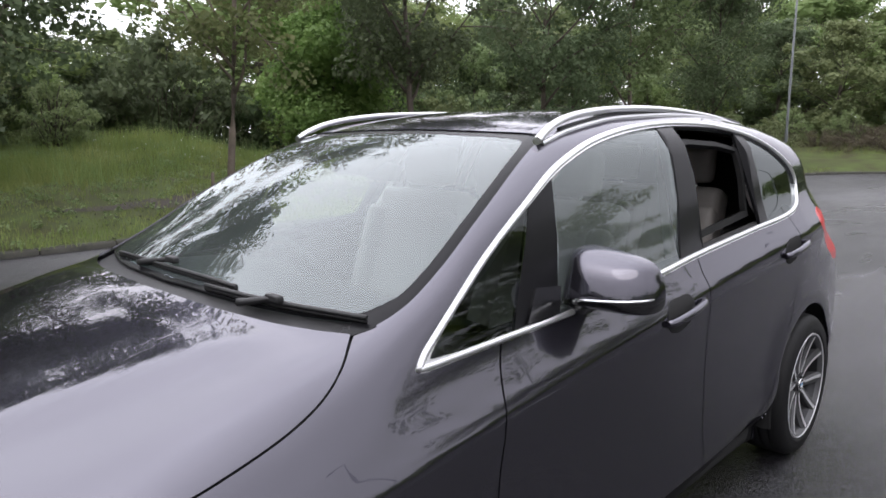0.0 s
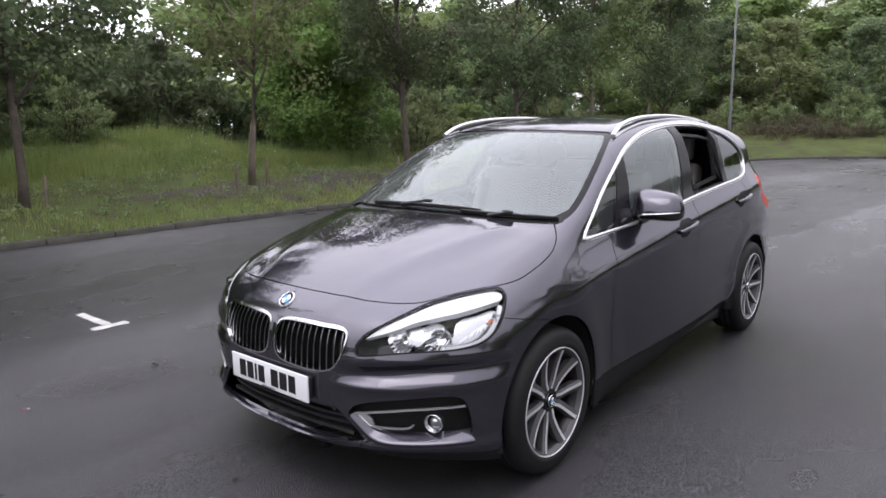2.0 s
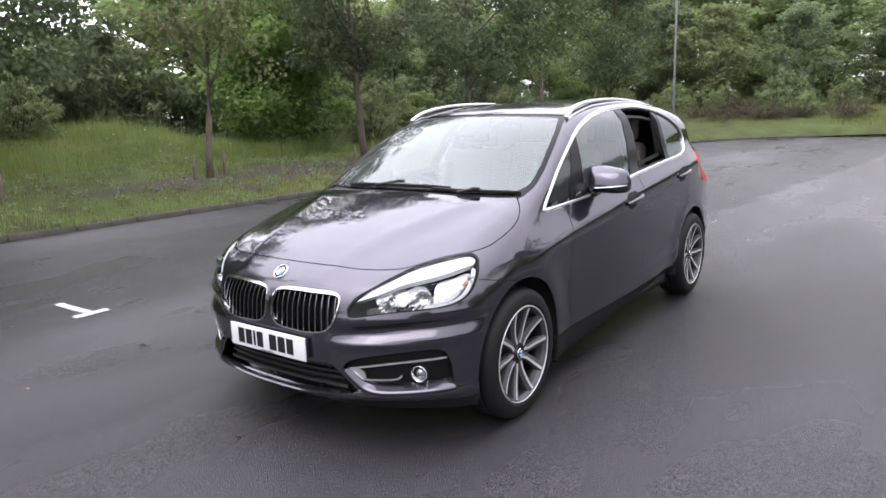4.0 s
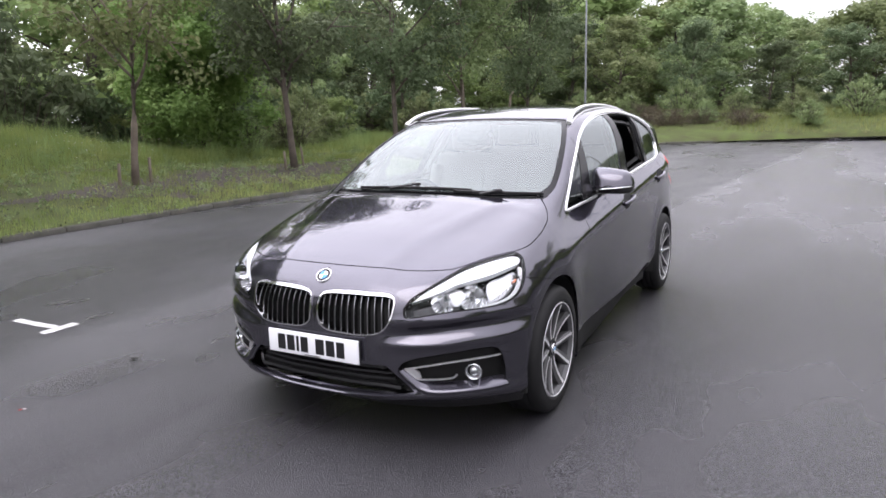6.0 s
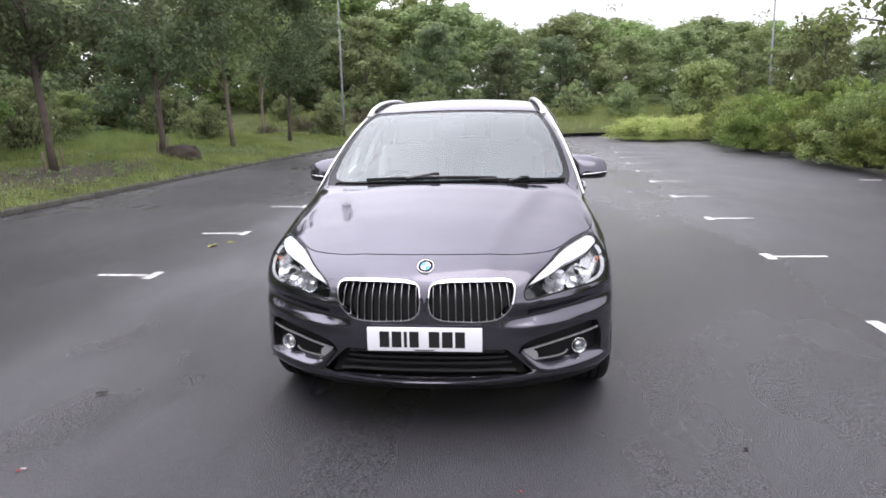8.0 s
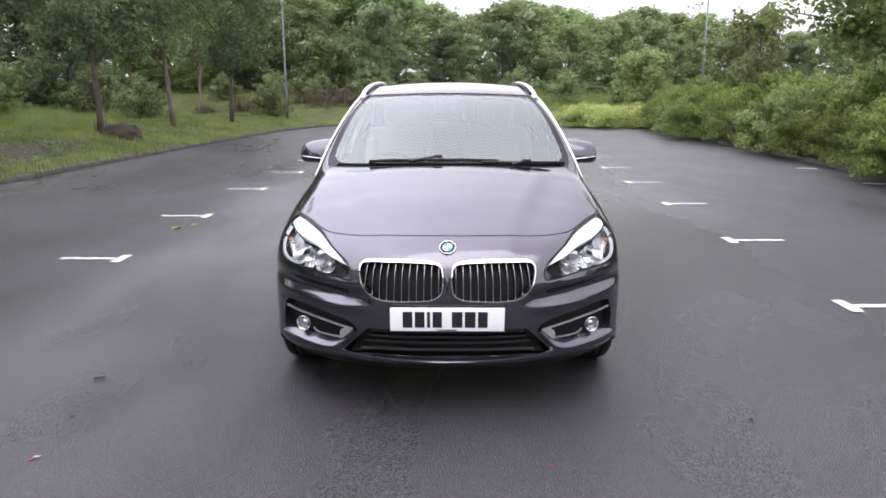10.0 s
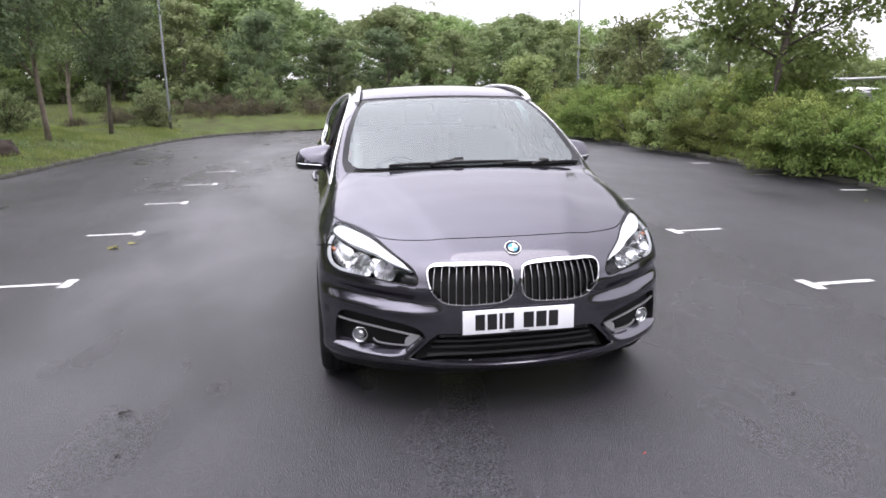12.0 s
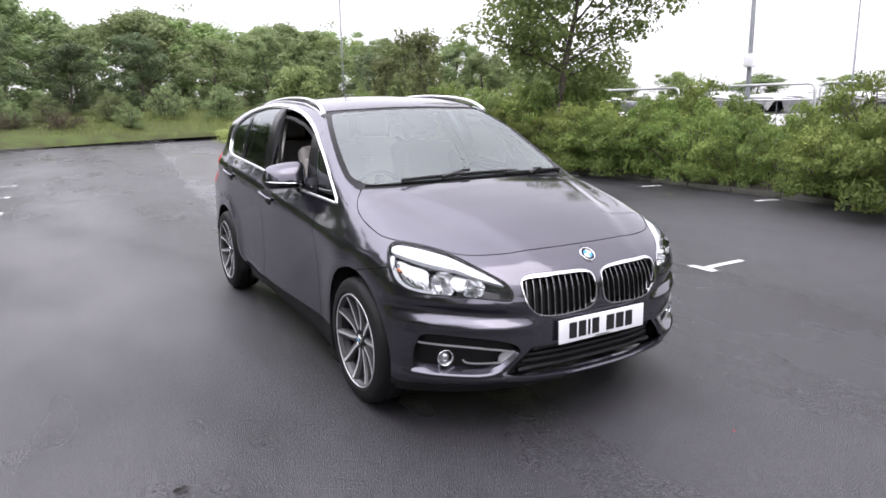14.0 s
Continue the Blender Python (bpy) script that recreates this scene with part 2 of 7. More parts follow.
def wet_paint(name, base):
    """The same lacquer with beads and runs of rain on it."""
    m = base.copy()
    m.name = name
    n, l = m.node_tree.nodes, m.node_tree.links
    p = n["Principled BSDF"]
    geo = n.new("ShaderNodeNewGeometry")
    beads, where, runs = n.new("ShaderNodeTexVoronoi"), n.new("ShaderNodeTexNoise"), n.new("ShaderNodeTexNoise")
    beads.inputs["Scale"].default_value = 75
    where.inputs["Scale"].default_value, where.inputs["Detail"].default_value = 4.5, 5
    stretch = n.new("ShaderNodeMapping")
    stretch.inputs["Scale"].default_value = (34, 4.5, 4.5)
    runs.inputs["Scale"].default_value, runs.inputs["Detail"].default_value = 1.0, 3
    l.new(geo.outputs["Position"], beads.inputs["Vector"]), l.new(geo.outputs["Position"], where.inputs["Vector"])
    l.new(geo.outputs["Position"], stretch.inputs["Vector"]), l.new(stretch.outputs["Vector"], runs.inputs["Vector"])

    def ramp_at(value, lo, hi, a, b_):
        r = n.new("ShaderNodeMapRange")
        for k, v in zip(("From Min", "From Max", "To Min", "To Max"), (lo, hi, a, b_)):
            r.inputs[k].default_value = v
        l.new(value, r.inputs["Value"])
        return r.outputs["Result"]

    def times(a, b_):
        r = n.new("ShaderNodeMath")
        r.operation = "MULTIPLY"
        l.new(a, r.inputs[0]), l.new(b_, r.inputs[1])
        return r.outputs[0]

    drop = times(ramp_at(beads.outputs["Distance"], 0.1, 0.42, 0.4, 0), ramp_at(where.outputs["Fac"], 0.46, 0.66, 0, 1))
    sheet_water = times(ramp_at(runs.outputs["Fac"], 0.52, 0.62, 0, 1), ramp_at(where.outputs["Fac"], 0.47, 0.60, 0, 1.0))
    total = n.new("ShaderNodeMath")
    l.new(drop, total.inputs[0]), l.new(sheet_water, total.inputs[1])
    b = n.new("ShaderNodeBump")
    b.inputs["Strength"].default_value, b.inputs["Distance"].default_value = 0.18, 0.0012
    l.new(total.outputs[0], b.inputs["Height"]), l.new(b.outputs["Normal"], p.inputs["Coat Normal"])
    return m


ASPHALT = wet_asphalt()
PAINT = material("metallic_grey_paint", (0.075, 0.072, 0.091), rough=0.20, metal=0.9, coat=1.0)
PAINT.node_tree.nodes["Principled BSDF"].inputs["Coat IOR"].default_value = 1.6
PAINT.node_tree.nodes["Principled BSDF"].inputs["Specular Tint"].default_value = (0.42, 0.41, 0.46, 1)
BONNET_PAINT = wet_paint("rain_wet_paint", PAINT)
POST_BLACK = material("satin_black", (0.012, 0.012, 0.013), rough=0.22, spec=0.12)
PRINT_BLACK = material("printed_glass_border", (0.008, 0.008, 0.009), rough=0.25, spec=0.12)
POCKET_BLACK = material("matt_black_plastic", (0.007, 0.007, 0.007), rough=0.6, spec=0.2, vary=0.2, scale=25)
BOWL = material("bright_lamp_bowl", (0.93, 0.93, 0.94), rough=0.10, metal=1.0)
TRIM_BRIGHT = material("satin_aluminium", (0.86, 0.86, 0.87), rough=0.3, metal=0.9)
BOWL_GREY = material("shaded_lamp_bowl", (0.60, 0.60, 0.61), rough=0.22, metal=0.9)
ALLOY_GREY = material("painted_grey_alloy", (0.085, 0.085, 0.088), rough=0.4, metal=0.4)
BAR_METAL = material("dark_satin_metal", (0.30, 0.30, 0.31), rough=0.3, metal=1.0)
CHROME = material("satin_chrome", (0.78, 0.78, 0.79), rough=0.12, metal=1.0)
MATT_CHROME = material("brushed_aluminium", (0.72, 0.72, 0.74), rough=0.28, metal=1.0)
BLACK_PLASTIC = material("black_plastic", (0.018, 0.018, 0.019), rough=0.5, vary=0.15, scale=20, bump=0.08, bump_scale=300)
GLOSS_BLACK = material("gloss_black", (0.012, 0.012, 0.013), rough=0.12, coat=0.6)
RUBBER = material("tyre_rubber", (0.011, 0.011, 0.0115), rough=0.6, spec=0.25, vary=0.25, scale=12, bump=0.1, bump_scale=120)
FELT = material("dark_lining", (0.012, 0.012, 0.012), rough=0.9, vary=0.2, scale=15)
ALLOY = material("machined_alloy", (0.74, 0.74, 0.755), rough=0.36, metal=0.5, vary=0.04, scale=20)
ALLOY_DARK = material("grey_alloy", (0.035, 0.035, 0.037), rough=0.35, metal=0.8)
DISC_METAL = material("brake_steel", (0.15, 0.145, 0.14), rough=0.45, metal=1.0, vary=0.15, scale=10)
SCREEN = glass("clear_glass", (0.54, 0.66, 0.64), 1.78, 0.06)
SIDE_GLASS = glass("side_glass", (0.60, 0.66, 0.64), 1.8, 0.07)
CORNER_GLASS = glass("corner_glass", (0.22, 0.24, 0.235), 1.55)
DARK_GLASS = glass("smoked_glass", (0.10, 0.11, 0.11), 1.7)
LENS = glass("lamp_lens", (0.95, 0.96, 0.97), 1.25)
REFLECTOR = material("lamp_reflector", (0.86, 0.87, 0.88), rough=0.1, metal=1.0)
LAMP_WHITE = material("white_lamp_brow", (0.82, 0.83, 0.85), rough=0.3)
AMBER = material("amber_lens", (0.55, 0.17, 0.07), rough=0.2, coat=0.5)
RED_LENS = material("red_lens", (0.66, 0.035, 0.04), rough=0.3, coat=0.25)
PLATE_WHITE = material("plate_white", (0.80, 0.81, 0.84), rough=0.3, vary=0.03, scale=12)
PLATE_INK = material("plate_black", (0.012, 0.012, 0.013), rough=0.4)
BADGE_BLUE = material("badge_blue", (0.06, 0.30, 0.62), rough=0.2, coat=0.6)
WHITE_ENAMEL = material("white_enamel", (0.82, 0.83, 0.84), rough=0.25, coat=0.5)
LEATHER = material("oyster_leather", (0.32, 0.295, 0.275), rough=0.5, vary=0.08, scale=10, bump=0.15, bump_scale=90)
TRIM_LIGHT = material("light_headlining", (0.72, 0.71, 0.69), rough=0.9, vary=0.05, scale=20)
DASH = material("dark_dashboard", (0.03, 0.03, 0.032), rough=0.6, vary=0.15, scale=20, bump=0.1, bump_scale=200)
ROAD_PAINT = material("worn_white_paint", (0.66, 0.66, 0.65), rough=0.55, vary=0.0, scale=9, second=(0.24, 0.24, 0.24), bump=0.2, bump_scale=70)
KERB = material("weathered_concrete", (0.085, 0.080, 0.068), rough=0.9, scale=3, second=(0.026, 0.030, 0.020), bump=0.5, bump_scale=35)
TURF = material("rough_turf", (0.088, 0.125, 0.038), rough=0.95, scale=1.6, second=(0.050, 0.042, 0.028), bump=0.9, bump_scale=18, spec=0.08)
SOIL = material("dark_soil", (0.055, 0.042, 0.032), rough=0.95, scale=3, second=(0.025, 0.02, 0.016), bump=0.8, bump_scale=30)
BARK = material("grey_brown_bark", (0.25, 0.205, 0.165), rough=0.9, scale=5, second=(0.11, 0.09, 0.07), bump=0.9, bump_scale=28)
DARK_BARK = material("dark_bark", (0.145, 0.118, 0.095), rough=0.9, scale=5, second=(0.05, 0.042, 0.034), bump=0.9, bump_scale=28)
STEEL = material("galvanised_steel", (0.17, 0.18, 0.19), rough=0.6, metal=0.3, vary=0.1, scale=4)
GALVANISED = material("bright_galvanised_tube", (0.55, 0.56, 0.57), rough=0.4, metal=0.5, vary=0.08, scale=6)
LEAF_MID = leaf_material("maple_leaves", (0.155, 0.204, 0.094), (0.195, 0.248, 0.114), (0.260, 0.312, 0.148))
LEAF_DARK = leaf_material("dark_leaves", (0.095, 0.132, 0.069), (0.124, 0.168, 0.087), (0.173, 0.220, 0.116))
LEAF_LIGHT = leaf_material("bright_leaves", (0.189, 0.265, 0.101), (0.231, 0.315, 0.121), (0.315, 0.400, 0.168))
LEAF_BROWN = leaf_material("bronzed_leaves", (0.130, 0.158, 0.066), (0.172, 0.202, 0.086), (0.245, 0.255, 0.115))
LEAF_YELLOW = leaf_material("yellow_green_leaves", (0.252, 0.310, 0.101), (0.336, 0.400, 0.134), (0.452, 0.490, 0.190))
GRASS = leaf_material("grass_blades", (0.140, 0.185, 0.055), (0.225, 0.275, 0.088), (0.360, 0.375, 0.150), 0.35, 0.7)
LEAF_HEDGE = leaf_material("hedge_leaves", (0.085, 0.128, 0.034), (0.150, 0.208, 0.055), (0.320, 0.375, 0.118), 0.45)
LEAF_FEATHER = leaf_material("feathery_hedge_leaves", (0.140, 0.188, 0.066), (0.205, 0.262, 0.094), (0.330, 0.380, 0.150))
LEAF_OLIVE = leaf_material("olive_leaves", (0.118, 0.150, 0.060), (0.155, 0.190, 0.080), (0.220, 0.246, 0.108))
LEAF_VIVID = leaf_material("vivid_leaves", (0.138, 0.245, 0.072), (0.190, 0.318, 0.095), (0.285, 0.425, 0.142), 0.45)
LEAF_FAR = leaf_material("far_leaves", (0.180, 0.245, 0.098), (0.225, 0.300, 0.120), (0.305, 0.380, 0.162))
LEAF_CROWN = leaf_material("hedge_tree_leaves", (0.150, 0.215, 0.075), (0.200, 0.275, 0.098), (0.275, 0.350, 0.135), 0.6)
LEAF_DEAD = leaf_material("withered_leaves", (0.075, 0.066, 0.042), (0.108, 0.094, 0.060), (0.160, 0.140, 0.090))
PETAL = material("white_petals", (0.75, 0.75, 0.72), rough=0.6)
WHITE_CAR = material("white_car_paint", (0.78, 0.78, 0.78), rough=0.3, coat=1.0, vary=0.03, scale=5)


# ---- building tools ----
def mesh_from(name, verts, faces, mat=None, smooth=True, normals=None):
    me = bpy.data.meshes.new(name)
    me.from_pydata([tuple(map(float, v)) for v in verts], [], [tuple(map(int, f)) for f in faces])
    me.update()
    if smooth:
        me.shade_smooth()
    if normals is not None:
        me.normals_split_custom_set_from_vertices([tuple(map(float, v)) for v in normals])
    if mat:
        me.materials.append(mat)
    return me


def adopt(ob, parent):
    if parent:
        ob.parent = parent
    return ob


def part(name, data, mat=None, parent=None, label=""):
    """Links a bmesh or mesh as one object under its thing."""
    if isinstance(data, bmesh.types.BMesh):
        me = bpy.data.meshes.new(name)
        data.normal_update()
        data.to_mesh(me)
        data.free()
        data = me
    if mat and not data.materials:
        data.materials.append(mat)
    ob = adopt(new(name, data), parent)
    return tagged(ob, label) if label else ob


def thing(name, label, category, group="", at=None, kind=""):
    ob = new(name)
    ob.empty_display_size = 0.1
    if at is not None:
        ob.matrix_world = at
    return tagged(ob, label, category, group, kind)


def box(size, centre=(0, 0, 0), bevel=0.0, segments=2):
    bm = bmesh.new()
    bmesh.ops.create_cube(bm, size=1, matrix=Matrix.Translation(centre) @ Matrix.Diagonal((*size, 1)))
    if bevel:
        bmesh.ops.bevel(bm, geom=bm.edges[:], offset=bevel, segments=segments, affect="EDGES", profile=0.6)
    for f in bm.faces:
        f.smooth = bevel > 0
    return bm


def tube(points, radius, sides=8, closed=False):
    """A round bar along points; radius is a number or one per point."""
    pts = [Vector(p) for p in points]
    n = len(pts)
    rad = [float(r) for r in ([radius] * n if isinstance(radius, (int, float)) else radius)]
    bm = bmesh.new()
    rings = []
    up = Vector((0.03, 0.02, 1)).normalized()
    for i, p in enumerate(pts):
        a, b = pts[i - 1] if i or closed else p, pts[(i + 1) % n] if i < n - 1 or closed else p
        d = (b - a).normalized()
        u = d.cross(up)
        u = u.normalized() if u.length > 0.05 else d.cross(Vector((1, 0, 0))).normalized()
        w = u.cross(d)
        rings.append([bm.verts.new(p + rad[i] * (math.cos(k * math.tau / sides) * u + math.sin(k * math.tau / sides) * w)) for k in range(sides)])
    for i in range(n if closed else n - 1):
        r, q = rings[i], rings[(i + 1) % n]
        for k in range(sides):
            bm.faces.new((r[k], r[(k + 1) % sides], q[(k + 1) % sides], q[k])).smooth = True
    if not closed:
        bm.faces.new(rings[0][::-1]), bm.faces.new(rings[-1])
    bmesh.ops.recalc_face_normals(bm, faces=bm.faces[:])
    return bm


def lathe(profile, steps=48, axis="X"):
    """Turns (axial, radius) pairs round an axis."""
    bm = bmesh.new()
    rings = []
    for k in range(steps):
        a = k * math.tau / steps
        c, s = math.cos(a), math.sin(a)
        row = []
        for h, r in profile:
            row.append(bm.verts.new((h, r * c, r * s) if axis == "X" else (r * c, h, r * s) if axis == "Y" else (r * c, r * s, h)))
        rings.append(row)
    for k in range(steps):
        a, b = rings[k], rings[(k + 1) % steps]
        for i in range(len(profile) - 1):
            bm.faces.new((a[i], a[i + 1], b[i + 1], b[i])).smooth = True
    bmesh.ops.remove_doubles(bm, verts=bm.verts[:], dist=1e-5)
    bmesh.ops.recalc_face_normals(bm, faces=bm.faces[:])
    return bm


def join(*bms):
    out_bm = bmesh.new()
    for b in bms:
        me = bpy.data.meshes.new("tmp")
        b.to_mesh(me)
        b.free()
        out_bm.from_mesh(me)
        bpy.data.meshes.remove(me)
    return out_bm


def moved(bm, m):
    bmesh.ops.transform(bm, matrix=m, verts=bm.verts[:])
    return bm


def rounded(points, step=0.012, closed=True, smooth=True):
    """A smooth line through 2D points; a point given twice is a sharp corner."""
    pts = [np.array(p, float) for p in points]
    corner, keep = [], []
    for i, p in enumerate(pts):
        if keep and np.allclose(p, keep[-1]):
            corner[-1] = True
        else:
            keep.append(p), corner.append(False)
    n = len(keep)
    if not closed:
        corner[0] = corner[-1] = True
    tang = []
    for i in range(n):
        a, b = keep[i - 1] if (closed or i) else keep[i], keep[(i + 1) % n] if (closed or i < n - 1) else keep[i]
        tang.append((b - a) / 2)
    res = []
    for i in range(n if closed else n - 1):
        j = (i + 1) % n
        p, q = keep[i], keep[j]
        d = np.linalg.norm(q - p)
        ta = (q - p) if corner[i] or not smooth else tang[i] * d / max(np.linalg.norm(tang[i]), 1e-9)
        tb = (q - p) if corner[j] or not smooth else tang[j] * d / max(np.linalg.norm(tang[j]), 1e-9)
        k = max(1, int(math.ceil(d / step)))
        for u in np.arange(k) / k:
            res.append((2 * u**3 - 3 * u**2 + 1) * p + (u**3 - 2 * u**2 + u) * ta + (-2 * u**3 + 3 * u**2) * q + (u**3 - u**2) * tb)
    if not closed:
        res.append(keep[-1])
    return np.array(res)


def stroke(line, half):
    """The band round an open 2D line."""
    d = np.gradient(line, axis=0)
    d /= np.linalg.norm(d, axis=1)[:, None] + 1e-12
    nrm = np.stack([-d[:, 1], d[:, 0]], 1) * half
    return np.vstack([line + nrm, (line - nrm)[::-1]])


def inside(poly, p):
    """Which points lie in a polygon."""
    x, y = p[:, 0], p[:, 1]
    res = np.zeros(len(p), bool)
    a, b = poly, np.roll(poly, -1, 0)
    for (x0, y0), (x1, y1) in zip(a, b):
        if y0 == y1:
            continue
        cross = ((y0 > y) != (y1 > y)) & (x < (x1 - x0) * (y - y0) / (y1 - y0) + x0)
        res ^= cross
    return res


def curve(knots):
    """A smooth curve through (position, value) knots, flat-ended outside."""
    p = np.array([k[0] for k in knots], float)
    v = np.array([k[1] for k in knots], float)
    d = np.diff(v) / np.diff(p)
    m = np.concatenate([[d[0]], (d[:-1] * np.diff(p)[1:] + d[1:] * np.diff(p)[:-1]) / (p[2:] - p[:-2]), [d[-1]]])

    def at(q):
        q = np.clip(np.asarray(q, float), p[0], p[-1])
        i = np.clip(np.searchsorted(p, q) - 1, 0, len(p) - 2)
        h = p[i + 1] - p[i]
        u = (q - p[i]) / h
        return ((2 * u**3 - 3 * u**2 + 1) * v[i] + (u**3 - 2 * u**2 + u) * h * m[i]
                + (-2 * u**3 + 3 * u**2) * v[i + 1] + (u**3 - u**2) * h * m[i + 1])
    return at


# longitudinal profile on the centre line, its sideways crown, plan width, nose and tail profiles
TOP_LINE = curve([(-2.3, 0.76), (-2.15, 0.835), (-2.08, 0.868), (-1.95, 0.912), (-1.6, 1.005), (-1.3, 1.068), (-1.19, 1.094), (-1.0, 1.19),
                  (-0.7, 1.343), (-0.4, 1.467), (-0.3, 1.500), (0.0, 1.553), (0.4, 1.574), (1.0, 1.566), (1.5, 1.505), (1.9, 1.410), (2.3, 1.2)])
CROWN = curve([(-2.2, 0.10), (-1.7, 0.13), (-1.25, 0.09), (-1.05, 0.15), (-0.4, 0.09), (0.3, 0.095), (2.0, 0.13)])
WIDTH = curve([(-2.3, 0.84), (-1.9, 0.905), (-1.7, 0.912), (-1.335, 0.910), (-0.8, 0.893), (0.0, 0.9), (0.6, 0.903), (1.3, 0.906), (1.7, 0.898), (1.9, 0.875), (2.2, 0.82)])
# inward offset against height over the shoulder crease
FLANK = curve([(-0.80, 0.10), (-0.72, 0.045), (-0.64, 0.022), (-0.52, 0.028), (-0.35, 0.026), (-0.12, 0.008), (-0.03, 0.0), (0.01, 0.004),
               (0.06, 0.034), (0.12, 0.070), (0.30, 0.125), (0.44, 0.188), (0.56, 0.272), (0.7, 0.42)])
NOSE = curve([(0.1, -1.98), (0.2, -2.11), (0.25, -2.185), (0.275, -2.212), (0.34, -2.222), (0.5, -2.228), (0.6, -2.222), (0.72, -2.20), (0.80, -2.155), (0.86, -2.085), (0.95, -1.95), (1.2, -1.5)])
TAIL = curve([(0.15, 1.93), (0.3, 2.04), (0.5, 2.09), (0.85, 2.075), (1.05, 2.01), (1.15, 1.95), (1.36, 1.84), (1.5, 1.7)])
BLEND_TS = curve([(-2.2, 0.16), (-1.3, 0.16), (-1.0, 0.07), (-0.3, 0.09), (0.5, 0.13), (2.0, 0.16)])


AXLES = (-1.405, 1.345)


def smax(a, b, k):
    h = np.maximum(k - np.abs(a - b), 0) / k
    return np.maximum(a, b) + h * h * k / 4


def crease(y):
    return 0.938 + 0.112 * y - 0.012 * np.maximum(y, 0)**2


def bump(d, w):
    return np.exp(-(d / w)**2)


def body(x, y, z):
    """Negative inside the car's outer skin."""
    x = np.abs(x)
    rise = z - crease(np.maximum(y, -1.75))
    fade = 1 / (1 + np.exp((y + 1.30) * 14))
    inset = FLANK(rise)
    soft_front = 0.05 * np.clip(rise + 0.2, 0, 1)**1.0 + 0.22 * np.clip(rise + 0.02, 0, 1)
    inset = inset * (1 - fade) + np.minimum(np.maximum(soft_front, FLANK(np.minimum(rise, -0.4))), 0.4) * fade
    arch = np.zeros_like(y)
    for yc in AXLES:
        arch = arch + 0.012 * bump(np.hypot(y - yc, z - 0.33) - 0.405, 0.09)
    inset = inset + 0.06 * np.maximum(y - 1.2, 0)**1.2 * np.clip((z - 0.7) / 0.3, 0, 1)
    # the hatch draws in above the rear lamps
    inset = inset + 0.26 * np.maximum(y - 1.42, 0) * np.clip((z - 0.90) / 0.2, 0, 1)
    side = x - (WIDTH(y) - inset + arch)
    # two faint ridges that spread over the bonnet from the grille to the screen pillars
    ridge = 0.30 + 0.30 * np.clip((y + 2.1) / 0.95, 0, 1)
    hood = np.clip((-1.2 - y) / 0.15, 0, 1)
    top = z - (TOP_LINE(y) - CROWN(y) * x * x + (0.009 * np.tanh((ridge - x) / 0.040) + 0.007 * bump(x - ridge, 0.06)) * hood)
    # bumper: flutes between lamp and fog pocket
    n = NOSE(z) + 0.55 * np.power(np.maximum(x, 1e-4), 2.9)
    q = np.maximum(x - 0.45, 0)
    corner = np.clip((x - 0.33) / 0.16, 0, 1)
    n = n + (0.026 * bump(z - (0.570 + 0.10 * q), 0.030) - 0.012 * bump(z - (0.628 + 0.06 * q), 0.022)
             - 0.014 * bump(z - (0.525 + 0.05 * q), 0.022) - 0.016 * bump(z - 0.285, 0.030)) * corner
    nose = n - y
    tail = y - (TAIL(z) - 0.17 * x**2.8)
    f = smax(side, nose, 0.10)
    f = smax(f, tail, 0.13)
    k = BLEND_TS(y)
    return smax(smax(f, top, k), 0.14 - z, 0.05)


def strike(origin, way, depth=0.0, reach=3.0):
    """How far along each ray the skin (or its inner offset by depth) is first met."""
    n = 90
    t = np.linspace(0, reach, n)
    prev = np.zeros(len(origin))
    done = np.zeros(len(origin), bool)
    lo = np.zeros(len(origin)); hi = np.full(len(origin), reach)
    for i in range(1, n):
        p = origin + way * t[i]
        inside = body(p[:, 0], p[:, 1], p[:, 2]) < -depth
        fresh = inside & ~done
        lo[fresh], hi[fresh] = t[i - 1], t[i]
        done |= inside
    for _ in range(22):
        mid = (lo + hi) / 2
        p = origin + way * mid[:, None]
        inside = body(p[:, 0], p[:, 1], p[:, 2]) < -depth
        hi = np.where(inside, mid, hi); lo = np.where(inside, lo, mid)
    return (lo + hi) / 2, done


FRONT, BACK = -1.2, 1.5


def flank(s, z, depth=0.0):
    """Side domain: s runs round the car in plan from the nose (-2.771) to the tail (3.071)."""
    s, z = np.asarray(s, float), np.asarray(z, float)
    f = np.clip(FRONT - s, 0, np.pi / 2); b = np.clip(s - BACK, 0, np.pi / 2)
    dx = np.where(f > 0, np.cos(f), np.cos(b)); dy = np.where(f > 0, -np.sin(f), np.sin(b))
    cy = np.clip(s, FRONT, BACK)
    way = np.stack([-dx, -dy, 0 * dx], 1)
    origin = np.stack([dx * 1.6, cy + dy * 1.6, z], 1)
    t, ok = strike(origin, way, depth, 1.6)
    return origin + way * t[:, None]


def over(x, y, depth=0.0):
    """Top domain: straight down on plan coordinates."""
    x, y = np.asarray(x, float), np.asarray(y, float)
    origin = np.stack([x, y, 0 * x + 1.8], 1)
    way = np.tile([0, 0, -1.0], (len(x), 1))
    t, ok = strike(origin, way, depth, 1.6)
    return origin + way * t[:, None]


def to_flank(x, y):
    x, y = np.asarray(x, float), np.asarray(y, float)
    s = np.where(y < FRONT, FRONT - np.arctan2(FRONT - y, x), y)
    return np.where(y > BACK, BACK + np.arctan2(y - BACK, x), s)


